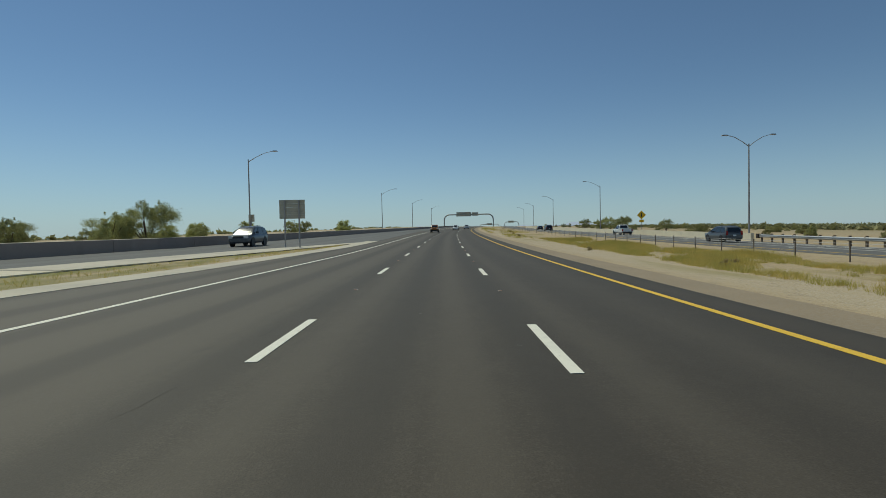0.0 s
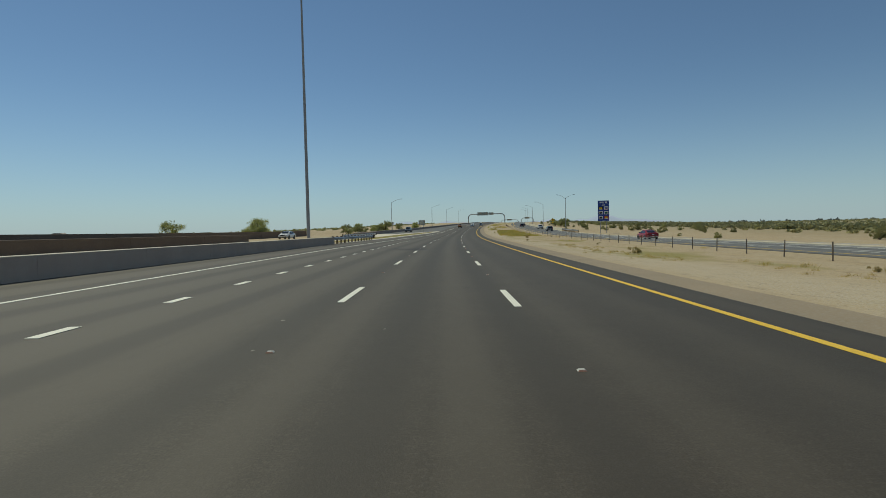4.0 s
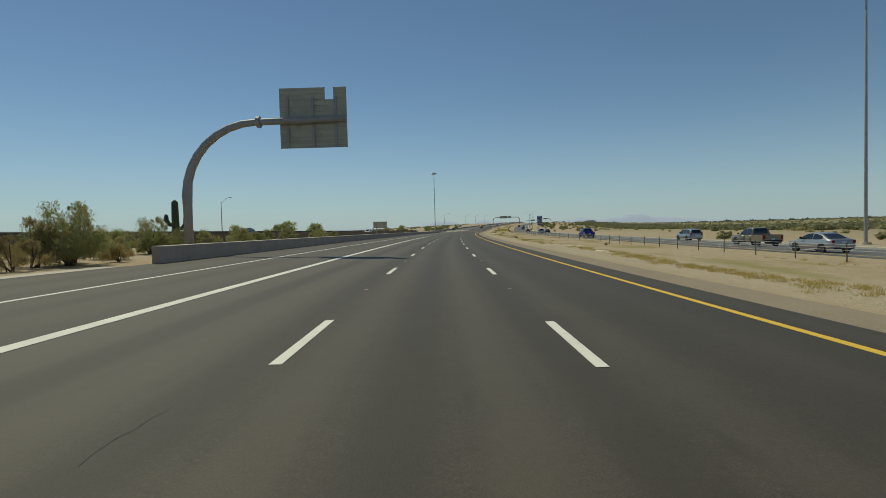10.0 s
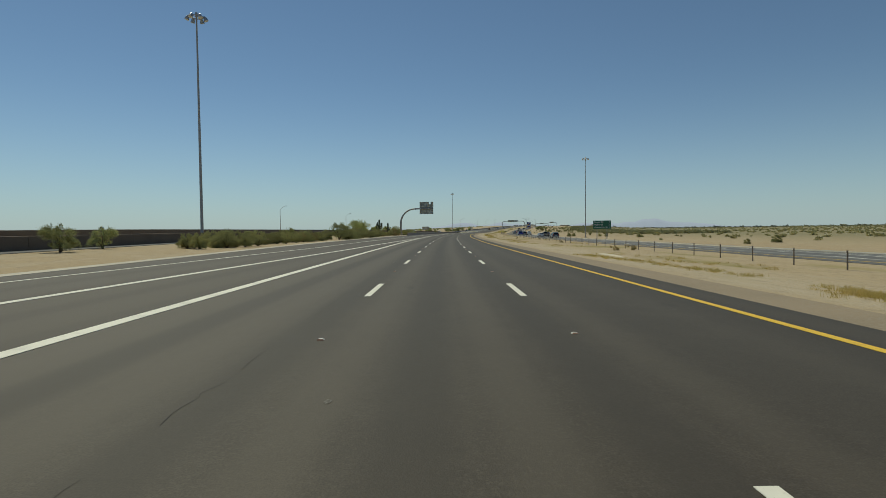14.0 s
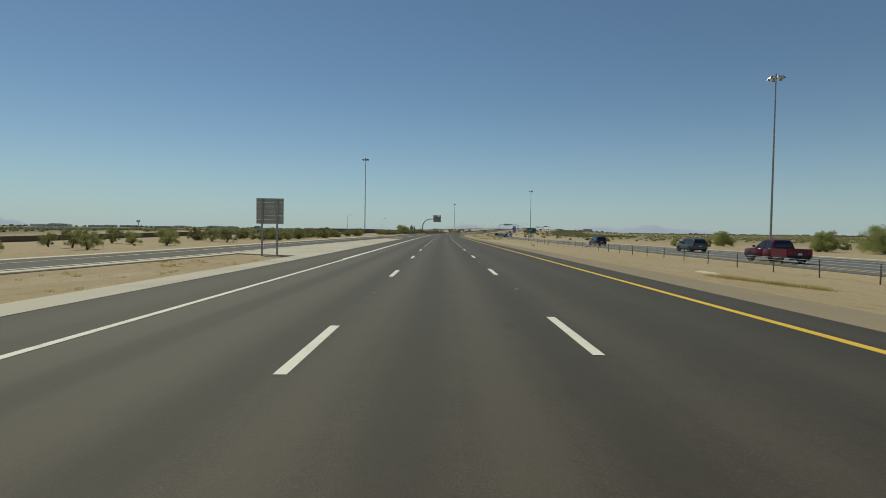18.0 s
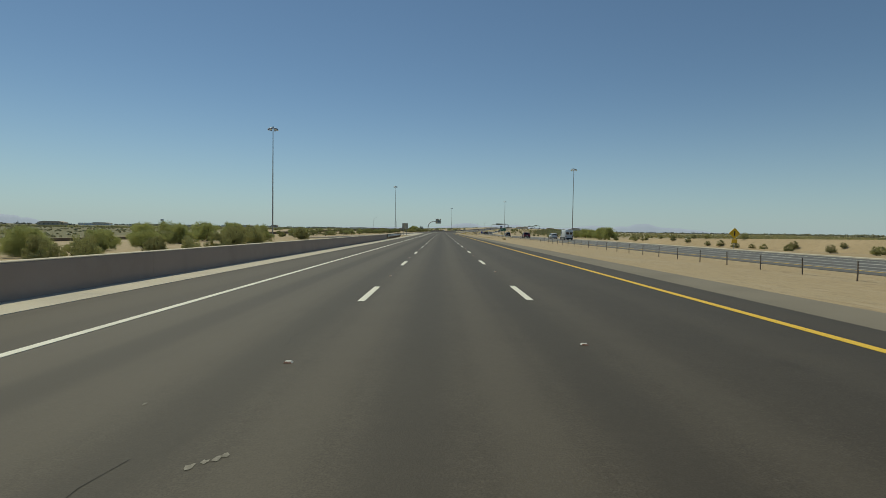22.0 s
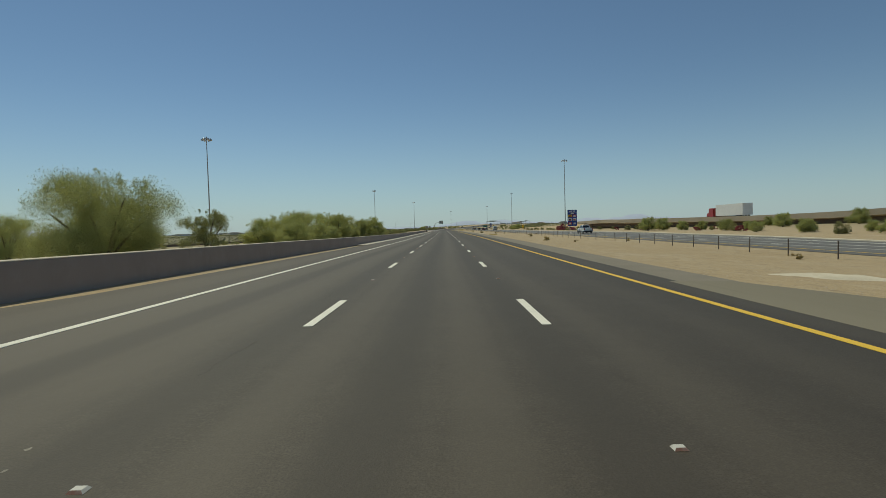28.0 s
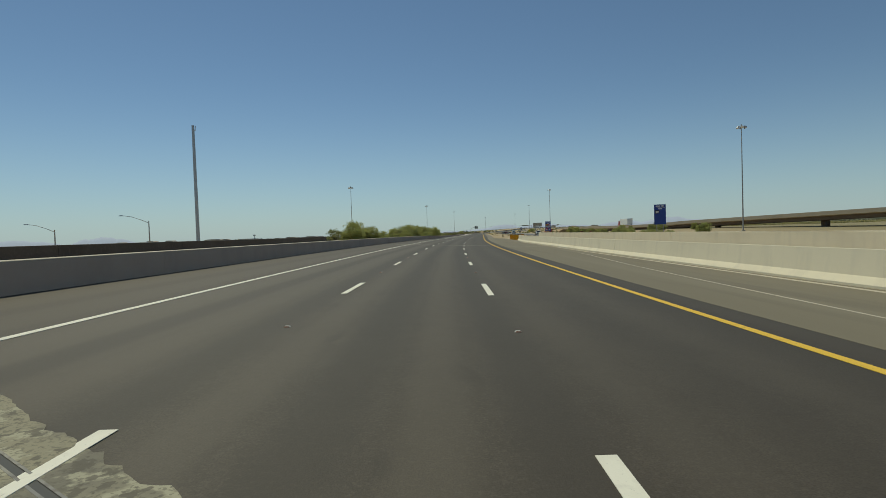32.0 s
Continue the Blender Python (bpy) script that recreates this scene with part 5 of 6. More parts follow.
bloom_a = plant("bougainvillea", "magenta flowering bush in the sand", "bush", "flowering bushes", 24, 1.6, 3.0, 4200, (0.14, 0.08), BLOOM, 0.2, lobes=9)
for ob, s, e, k in ((tree_a, -744, -20.8, 1.0), (tree_b, -785, -21.4, 1.05), (tree_c, 43, -24.0, 0.9), (bush_a, -700, -20, 1.0), (bush_b, -330, -20, 1.0), (bush_d, -30, 14, 1.0), (bush_e, -300, -18.5, 1.0), (bloom_a, -668, 50, 1.0)):
    ob.matrix_world = spot(s, e, -0.06, 0, k)
plants = random.Random(5)


def grow(ob, s, e, k, z=-0.06):
    return copy_thing(ob, spot(s, e, z + ground_z(s, e) + 0.06, plants.uniform(0, 360), k))


for s, e, k, ob in ((-742, -19.2, 0.85, tree_b), (-741, -23, 0.85, tree_b), (-745, -24.2, 0.9, tree_a), (-788, -31, 1.1, tree_a), (-793, -27, 1.08, tree_a), (-797, -33, 1.0, tree_b), (-781, -19.5, 0.62, tree_b), (-783, -24, 1.05, tree_a), (-790, -20.5, 1.02, tree_b),
                    (-820, -15.5, 0.5, tree_b), (-832, -14.5, 0.45, tree_a), (-843, -13.8, 0.5, tree_b), (-869, -14.8, 0.76, tree_a), (-866, -16.5, 0.6, tree_b), (-882, -14.4, 0.36, tree_a), (-884, -15.2, 0.34, tree_b), (-889, -27, 0.6, tree_b),
                    (-894.3, -21.4, 0.6, tree_a), (-896.4, -23.0, 0.57, tree_a), (-912, -21.5, 0.8, tree_b), (-926, -21.5, 0.62, tree_c), (-843, -22, 1.0, tree_c), (-862, -25, 0.5, tree_a),
                    (41.5, -26, 0.75, tree_c), (38, -31, 0.62, tree_c), (40, -33, 0.6, tree_c), (46, -31, 0.42, tree_c), (59, -31, 0.4, tree_b), (67, -31, 0.5, tree_c), (70, -33, 0.45, tree_b), (105, -29, 0.7, tree_c), (84, -32, 0.5, tree_b), (28, -33, 0.75, tree_c), (60, -37, 0.6, tree_b), (18, -30, 0.5, tree_c), (95, -28, 0.7, tree_c), (120, -24, 0.6, tree_b), (-20, -40, 0.8, tree_b), (-48, -42, 0.8, tree_c),
                    (150, 47, 1.0, tree_c), (158, 50, 1.1, tree_c), (168, 46, 0.9, tree_c), (180, 52, 1.1, tree_c), (140, 56, 0.8, tree_c), (200, 48, 1.0, tree_c),
                    (-505, 50, 0.55, tree_b), (-513, 51, 0.6, tree_a), (-527, 49, 0.6, tree_b), (-533.5, 50.5, 0.72, tree_b), (-536.5, 49, 0.55, tree_a), (-546, 49, 0.7, tree_b), (-470, 55, 0.6, tree_b)):
    grow(ob, s, e, k)
# scrub beside the outer shoulder and the ramp
for s, e, k, ob in ((-363, -16.8, 0.7, tree_c), (-361, -15.6, 0.75, bush_b), (-360, -16.4, 0.85, bush_a), (-358.6, -15.8, 0.85, bush_b), (-357, -16.6, 0.9, bush_a), (-356, -15.8, 0.8, bush_a), (-354.5, -16.2, 0.9, bush_b), (-353, -16, 0.8, bush_a), (-352, -17.2, 0.9, bush_a),
                    (-350, -16.2, 0.85, bush_b), (-348.4, -16.8, 0.85, bush_a), (-346.5, -15.8, 0.75, bush_b), (-306, -24.4, 0.74, tree_a), (-309, -23.8, 0.6, tree_b), (-341.5, -15.4, 0.7, bush_a), (-338.5, -15.9, 0.7, bush_b), (-333, -15.4, 0.9, bush_a), (-324, -15.2, 0.7, bush_d),
                    (-297.8, -15.8, 0.8, bush_e), (-296, -16.4, 1.2, bush_e), (-294.6, -16.0, 1.3, bush_b), (-293.5, -16.6, 1.1, bush_e), (-291.8, -15.6, 0.7, bush_e), (-299.8, -17, 0.7, bush_e)):
    grow(ob, s, e, k)
for i in range(44):
    s = plants.uniform(-335, -300)
    grow(plants.choice((bush_a, bush_b, bush_e)), s, edge_line(s) - 7.5 - abs(plants.gauss(0, 6)), plants.uniform(0.35, 0.75))
for i in range(64):
    s = plants.uniform(-404, -362)
    grow(plants.choice((bush_a, bush_b, bush_b, bush_e)), s, plants.uniform(-22, -17.2), plants.uniform(0.45, 0.75))
for s, e, k in ((-421, -25, 0.42), (-410, -26, 0.5), (-404, -27, 0.45), (-388, -24, 0.4), (-372, -22, 0.45)):
    grow(tree_c, s, e, k)
# small trees in loose rows on the slope beyond the ramp
for i in range(40):
    s = -618 + i * 4.1 + plants.uniform(-1.5, 1.5)
    grow(tree_c, s, ramp_outer(s) - 5.5 - (i % 3) * 5.0 - plants.uniform(0, 3), plants.uniform(0.34, 0.52))
for i in range(26):
    s = -760 + i * 5.6 + plants.uniform(-2, 2)
    grow(tree_c, s, plants.uniform(-100, -42), plants.uniform(0.36, 0.56))
for i in range(46):
    s = plants.uniform(-500, -434)
    grow(plants.choice((bush_a, bush_b, bush_b)), s, ramp_outer(s) - 4.5 - abs(plants.gauss(0, 8)), plants.uniform(0.5, 1.1))
for i in range(30):
    s = plants.uniform(-600, -500)
    grow(plants.choice((bush_a, bush_b, bush_d)), s, ramp_outer(s) - 6 - abs(plants.gauss(0, 12)), plants.uniform(0.3, 0.6))
for s, e, k, ob in ((-649, -20.5, 1.0, bush_b), (-646.5, -21.5, 1.0, bush_a), (-644, -20, 0.9, bush_b), (-637.5, -22.6, 1.05, bush_b), (-635.5, -23.6, 1.0, bush_a), (-627.5, -25, 0.48, tree_b), (-625, -26.5, 0.42, tree_b), (-612, -23.5, 1.0, bush_a), (-609, -24.5, 1.0, bush_b)):
    grow(ob, s, e, k)
for s, e, k, ob in ((-772, -20.5, 0.45, tree_b), (-770, -22, 0.8, bush_a), (-752, -17.5, 0.6, bush_b), (-749, -18, 0.7, bush_a), (-747, -16.5, 0.6, bush_b), (-738, -16.5, 0.7, bush_b), (-735, -17.5, 0.8, bush_a), (-754, -20, 0.6, bush_a), (-731, -16, 0.7, bush_b), (-728, -17, 0.7, bush_a)):
    grow(ob, s, e, k)
# trees and brush down the slope behind the parapet
for s, e, k, ob in ((-633, -38, 0.6, tree_b), (-629, -41, 0.58, tree_b), (-624, -38, 0.58, tree_b), (-619, -42, 0.62, tree_a), (-613, -39, 0.58, tree_b), (-608, -42, 0.6, tree_a), (-603, -39, 0.62, tree_b), (-598, -40, 0.58, tree_b), (-594, -42, 0.55, tree_a),
                    (-669, -25, 0.38, tree_b), (-666.5, -27, 0.33, tree_a), (-659, -27.5, 0.35, tree_b), (-655.5, -29, 0.37, tree_b), (-653, -27, 0.31, tree_a), (-699, -25, 0.46, tree_b), (-697.5, -27, 0.44, tree_a),
                    (-694, -24, 0.7, bush_b), (-691.5, -25.5, 0.8, bush_a), (-689, -24, 0.65, bush_b), (-687, -26, 0.75, bush_b), (-684.5, -24.5, 0.7, bush_a), (-682, -26, 0.7, bush_b), (-679.5, -25, 0.6, bush_a), (-676, -26, 0.65, bush_b)):
    grow(ob, s, e, k)
for i in range(26):
    grow(plants.choice((bush_a, bush_b, bush_b)), plants.uniform(-728, -655), plants.uniform(-34, -15), plants.uniform(0.45, 0.8))
for i in range(22):
    grow(plants.choice((bush_a, bush_b)), plants.uniform(-732, -690), plants.uniform(-22, -14), plants.uniform(0.45, 0.8))
for s, e, k in ((-245, -15.8, 0.7), (-272, -17.5, 1.0), (-284, -18.5, 1.1), (-264.5, -15.8, 0.8), (-262.4, -16.3, 0.85), (-252.6, -15.9, 0.9), (-290, -17.2, 0.8), (-120, -20, 1.0)):
    grow(plants.choice((bush_a, bush_b)), s, e, k)
for s, e, k in ((-186, -42, 0.75), (-189, -43, 0.6), (-162, -42, 0.72), (-159, -44, 0.6)):
    grow(tree_b, s, e, k)
for i in range(9):
    s = plants.uniform(-290, -242)
    grow(plants.choice((bush_a, bush_a, bush_b)), s, plants.uniform(-22, -14.6), plants.uniform(0.5, 0.95))
# thick brush and trees beyond the opposite lanes
for i in range(70):
    s = plants.uniform(15, 330)
    grow(plants.choice((bush_a, bush_b, bush_a)), s, plants.uniform(46, 88), plants.uniform(0.55, 1.0))
for s, e, k in ((-661, 50.5, 0.85), (-664, 49.8, 0.8), (-673, 49.5, 0.8), (-678, 50, 0.8), (-705.5, -15.2, 0.42)):
    grow(bloom_a, s, e, k)
# bushes and blooms beyond the opposite lanes
for i in range(13):
    s = -716 + i * 2.4 + plants.uniform(-1, 1)
    grow(bloom_a if i % 4 else bush_a, s, plants.uniform(42.5, 45), plants.uniform(0.5, 0.75))
for i in range(16):
    s = plants.uniform(-850, -710)
    grow(bloom_a if i % 3 == 0 else bush_a, s, opp_far(s) + plants.uniform(9, 16), plants.uniform(0.4, 0.8))
for i in range(60):
    s = plants.uniform(-640, 250)
    grow(plants.choice((bush_a, bush_a, bush_b)), s, opp_far(s) + 6 + abs(plants.gauss(0, 30)), plants.uniform(0.3, 0.8))
for i in range(40):
    s, e = -676 + 3.1 * i + plants.uniform(-1, 1), 42.5 + plants.uniform(0, 4.5)
    slope = float(np.interp(e - fly_e(s), (-9, -1.7, -1.3), (-4, -0.3, -0.05))) + fly_z(s)
    copy_thing(plants.choice((bush_a, bush_b)), spot(s, e, max(slope, ground_z(s, e)) - 0.03, plants.uniform(0, 360), plants.uniform(0.32, 0.5)))
for s, e, k in ((-776, 45, 1.0), (-779, 47, 0.9)):
    grow(tree_b, s, e, 0.6 * k)
for i in range(30):
    grow(plants.choice((tree_b, tree_a, tree_b, bush_b)), -892 + 3.7 * i + plants.uniform(-1.5, 1.5), plants.uniform(46, 54), plants.uniform(0.28, 0.42))
for i in range(8):
    grow(tree_b, plants.uniform(-880, -770), plants.uniform(48, 80), plants.uniform(0.35, 0.6))
# low dry bushes in the median
for i in range(36):
    s = plants.uniform(-870, 150)
    grow(bush_d, s, plants.uniform(10, fence_e(s) + 2.5), plants.uniform(0.4, 1.0))


def saguaro(s, e, height, arms):
    g = thing("saguaro_cactus", "tall dark green saguaro cactus with raised arms", "cactus", "saguaro cacti", m=spot(s, e, -0.1))
    trunk = Geo().tube([(0, 0, 0), (0, 0, height * 0.5), (0, 0, height * 0.95), (0, 0, height)], [0.24, 0.28, 0.24, 0.08], 14)
    trunk.smooth = True
    part("trunk", trunk, CACTUS, g)
    for d, y, z0, rise in arms:
        arm = Geo().tube([(0, 0, z0), (d * 0.45, y, z0 + 0.08), (d * 0.7, y * 1.5, z0 + 0.4), (d * 0.72, y * 1.5, z0 + rise), (d * 0.72, y * 1.5, z0 + rise + 0.1)], [0.13, 0.16, 0.17, 0.16, 0.05], 10)
        arm.smooth = True
        part("arm", arm, CACTUS, g)


saguaro(-297.5, -20.2, 4.5, ((1, 0.05, 1.9, 1.5), (-1, 0.0, 1.6, 1.7), (0.8, -0.3, 2.3, 1.2), (-0.8, 0.3, 2.6, 1.1)))
saguaro(-276, -21.0, 3.9, ((1, 0.1, 1.6, 0.9), (-1, 0.0, 1.9, 0.8)))


# ---- grass tufts in the median ----
WEED = material("low_dry_weed", (0.62, 0.47, 0.15), 0.9, spots=[(0.5, 0.4, 0.65, (0.46, 0.38, 0.11), 0.8), (3.0, 0.45, 0.7, (0.42, 0.3, 0.15), 0.6)], through_light=0.35)
def tufts(name, label, seed, spots_, blades, height, mat):
    rng = np.random.default_rng(seed)
    verts, faces = [], []
    for s, e, k in spots_:
        base = np.array(at(s, e, ground_z(s, e)))
        n = int(blades * k)
        off = rng.normal(size=(n, 2)) * 0.2 * k
        lean = rng.normal(size=(n, 2)) * 0.14 * k
        h = height * k * rng.uniform(0.5, 1.2, n)
        for j in range(n):
            i0 = len(verts)
            a = rng.uniform(0, 6.28)
            w = 0.007
            p = base + [off[j, 0], off[j, 1], 0]
            verts += [tuple(p + [w * math.cos(a), w * math.sin(a), 0]), tuple(p - [w * math.cos(a), w * math.sin(a), 0]), tuple(p + [lean[j, 0], lean[j, 1], h[j]])]
            faces.append((i0, i0 + 1, i0 + 2))
    me = bpy.data.meshes.new(name)
    me.from_pydata(verts, [], faces)
    me.materials.append(mat)
    tagged(new(name, me), label, "grass", kind="stuff")


CRACK = material("crack_shadow", (0.03, 0.027, 0.022), 0.9, spots=[(0.7, 0.4, 0.6, (0.05, 0.045, 0.036), 0.9)])


def cracks(name, label, seed, runs):
    """Thin wandering tar-dark cracks: rows of (start, end, e)."""
    rng = random.Random(seed)
    g = Geo()
    for s0, s1, e in runs:
        s, x = s0, e
        while s < s1:
            n = rng.randint(3, 7)
            base = len(g.v)
            for i in range(n + 1):
                w = rng.uniform(0.001, 0.0035)
                p = at(s, x - w, 0.0025)
                q = at(s, x + w, 0.0025)
                g.v += [tuple(p), tuple(q)]
                s += rng.uniform(0.12, 0.3)
                x += rng.uniform(-0.05, 0.05) + (e - x) * 0.15
            for i in range(n):
                g.f.append((base + 2 * i, base + 2 * i + 1, base + 2 * i + 3, base + 2 * i + 2))
            s += rng.uniform(0.3, 4.0)
    tagged(part(name, g, CRACK), label, "road crack", kind="stuff")


cracks("lane_joint_crack", "thin dark cracks along the lane joint in the asphalt", 17, ((-60, 14, -2.25), (-130, -105, -2.2), (-200, -160, -2.3), (-345, -290, -2.25), (-470, -370, -2.3), (-655, -600, -2.2), (-745, -690, -2.25), (-940, -870, -2.3)))
rng = random.Random(8)
grass_spots, low_spots = [], []
for i in range(7600):
    s = rng.uniform(-4, 75)
    lo, hi = 11.0 + 0.03 * s, fence_e(s) - 0.8
    e = rng.uniform(lo, hi)
    w = noise.noise((s * 0.14, e * 0.3, 9)) + 0.6 * noise.noise((s * 0.5, e * 0.8, 3))
    if w > -0.17:
        grass_spots.append((s, e, rng.uniform(0.35, 0.6) + 0.9 * max(0.0, w)))
for i in range(2600):
    s = rng.uniform(-430, 0)
    e = rng.uniform(11.5, fence_e(s) + 2)
    if noise.noise((s * 0.05, e * 0.16, 2)) > 0.28:
        low_spots.append((s, e, rng.uniform(0.3, 0.8)))
for i in range(1500):
    s = rng.uniform(75, 330)
    e = rng.uniform(9.5, fence_e(s) - 1)
    if noise.noise((s * 0.04, e * 0.2, 4)) > 0.1:
        grass_spots.append((s, e, rng.uniform(0.5, 1.2)))
for s0, e0, s1, e1, n, spread in ((-262, 13.5, -274, 11.9, 60, 0.6), (-274, 12.3, -278, 12.7, 50, 0.5), (-280, 12.2, -290, 11.4, 130, 0.5), (-290, 11.2, -300, 11.0, 150, 0.5), (-300, 11.6, -305, 11.2, 60, 0.7),
                                  (-408, 9.8, -416, 11.2, 110, 0.45), (-416, 11.3, -426, 11.4, 80, 0.4), (-429, 12.2, -434, 10.6, 120, 0.6), (-199, 13.6, -202, 12.0, 60, 0.4), (-203, 14.8, -206, 13.2, 60, 0.5), (-204, 11.2, -206.5, 12.4, 70, 0.3),
                                  (-240, 12.5, -256, 11.5, 90, 0.7), (-320, 12.0, -352, 13.0, 120, 0.7), (-775, 11.2, -783, 10.2, 60, 0.5), (-225.5, 12.1, -230.5, 13.1, 190, 0.45), (-231, 14.5, -236, 13.6, 30, 0.3), (-236, 11.6, -239, 11.2, 40, 0.3), (-552.5, 10.9, -554.5, 11.8, 60, 0.4), (-555, 11.6, -556.5, 12.6, 40, 0.25), (-559, 13.2, -562, 13.0, 14, 0.25), (-356, 10.5, -368, 13.0, 50, 0.5), (-150, 12, -190, 13, 130, 0.9), (-66, 13, -100, 12.5, 120, 0.9)):
    for i in range(n):
        f = rng.random()
        low_spots.append((s0 + (s1 - s0) * f + rng.gauss(0, spread * 0.5), e0 + (e1 - e0) * f + rng.gauss(0, spread), rng.uniform(0.3, 0.65)))
for i in range(260):
    s = rng.uniform(-577, -543)
    e = rng.uniform(max(ramp_inner(s) + 0.4, -16), -9.8)
    if noise.noise((s * 0.2, e * 0.3, 7)) > -0.1:
        low_spots.append((s, e, rng.uniform(0.25, 0.5)))
tufts("median_grass", "dry yellow-green grass tufts in the median", 3, grass_spots, 42, 0.42, GRASS_DRY)
tufts("median_weeds", "low dry yellow-green weeds in the median", 6, low_spots, 60, 0.26, WEED)
kerb_spots = []
for i in range(1500):
    s = rng.uniform(-58, 55)
    lo, hi = join_near(s) + 0.4, main_left(s) - 1.6
    if hi > lo:
        kerb_spots.append((s, rng.uniform(lo, hi), rng.uniform(0.3, 0.7)))
tufts("kerb_grass", "dry yellow-green grass strip beside the kerb", 4, kerb_spots, 16, 0.3, GRASS_DRY)


SCUFF = material("chipped_asphalt", (0.26, 0.235, 0.19), 0.9, spots=[(0.2, 0.45, 0.55, (0.035, 0.03, 0.024), 0.9), (40.0, 0.45, 0.65, (0.4, 0.37, 0.31), 0.6)])


def sand_patch(s0, e0, long, wide, seed):
    """A thin uneven spill of pale sand lying on the soil."""
    r = random.Random(seed)
    g = Geo()
    n = 28
    g.v.append(tuple(at(s0, e0, ground_z(s0, e0) + 0.07)))
    for ring, h in ((0.55, 0.06), (1.0, 0.0)):
        for i in range(n):
            a = 2 * math.pi * i / n
            k = ring * (0.8 + 0.35 * noise.noise((math.cos(a) * 1.5 + seed, math.sin(a) * 1.5, ring)))
            s, e = s0 + math.cos(a) * long / 2 * k, e0 + math.sin(a) * wide / 2 * k
            g.v.append(tuple(at(s, e, ground_z(s, e) + h + 0.012 + (r.uniform(-0.01, 0.02) if h else -0.03))))
    for i in range(n):
        j = (i + 1) % n
        g.f += [(0, 1 + i, 1 + j), (1 + i, 1 + n + i, 1 + n + j, 1 + j)]
    g.smooth = True
    tagged(part("sand_patch", g, PALE_SAND), "patch of pale washed-out sand in the median", "sand", "sand patches")


PALE_SAND = material("pale_washed_sand", (0.68, 0.6, 0.45), 0.95, spots=[(0.8, 0.45, 0.7, (0.55, 0.47, 0.34), 0.7), (12.0, 0.5, 0.7, (0.75, 0.68, 0.55), 0.5)], bump=(14.0, 0.7, 0.03))
VERGE = material("pale_verge_gravel", (0.68, 0.58, 0.42), 0.95, spots=[((0.5, 0.3, 1), 0.45, 0.68, (0.5, 0.42, 0.3), 0.7), (9.0, 0.5, 0.7, (0.72, 0.65, 0.52), 0.6), (40.0, 0.5, 0.7, (0.35, 0.29, 0.21), 0.5)], bump=(22.0, 0.8, 0.02), coord="UV")
tagged(sheet("gravel_verge", lambda s: max(ramp_inner(s) + 0.1, -15.5), const(-9.2), -613, -578, -0.012, VERGE), "pale gravel verge under the guardrail", "gravel", kind="structure")
for i, (s, e, long, wide) in enumerate(((-202.5, 12.9, 4.2, 2.2), (-263, 13.4, 9, 1.6), (-276, 12.2, 5, 0.9), (-407, 12.2, 8, 0.8), (-756, 9.6, 6.5, 2.2), (-875, 13.2, 3.2, 4.4), (-742, 10.4, 5, 1.0), (-548, 13, 3, 1.2), (-120, 12, 6, 1.2))):
    sand_patch(s, e, long, wide, i + 1)
scuffs = Geo()
for i in range(260):
    s, e = rng.uniform(-1010, 12), rng.choice((rng.gauss(-2.0, 0.4), rng.gauss(-4.6, 0.4), rng.uniform(-1.5, 5.0)))
    r = rng.uniform(0.008, 0.045)
    n = len(scuffs.v)
    for k in range(7):
        a = 2 * math.pi * k / 7
        q = r * rng.uniform(0.5, 1.2)
        scuffs.v.append(tuple(at(s + 1.6 * q * math.cos(a), e + q * math.sin(a), 0.0035)))
    scuffs.f.append(tuple(range(n + 6, n - 1, -1)))
for s, e, r in ((-697.35, -1.66, 0.022), (-697.42, -1.72, 0.03), (-697.3, -1.6, 0.035), (-697.25, -1.57, 0.025), (-729.1, 0.5, 0.03), (-729.15, 0.55, 0.035), (-729.12, 0.59, 0.025), (-729.3, -2.2, 0.02), (-728.9, -2.1, 0.018), (-696.2, -2.7, 0.02)):
    n = len(scuffs.v)
    for k in range(9):
        a = 2 * math.pi * k / 9
        q = r * rng.uniform(0.45, 1.3)
        scuffs.v.append(tuple(at(s + 1.8 * q * math.cos(a), e + q * math.sin(a), 0.0037)))
    scuffs.f.append(tuple(range(n + 8, n - 1, -1)))
tagged(part("road_scuffs", scuffs, SCUFF), "small pale chips and scuffs on the asphalt", "road wear", kind="stuff")
stain = Geo()
for s0, z0, long, high in ((-780.4, 0.4, 0.75, 0.055), (-780.9, 0.3, 0.4, 0.03), (-781.6, 0.33, 0.35, 0.025), (-779.2, 0.43, 0.4, 0.03)):
    n = len(stain.v)
    for k in range(16):
        a = 2 * math.pi * k / 16
        q = rng.uniform(0.7, 1.2)
        stain.v.append(tuple(at(s0 + long * q * math.cos(a), bridge_wall(s0) + 0.006, z0 + high * q * math.sin(a))))
    stain.f.append(tuple(range(n, n + 16)))
tagged(part("wall_scuff", stain, CRACK), "dark rubber scuff on the grey parapet", "stain", kind="stuff")
stones = Geo()
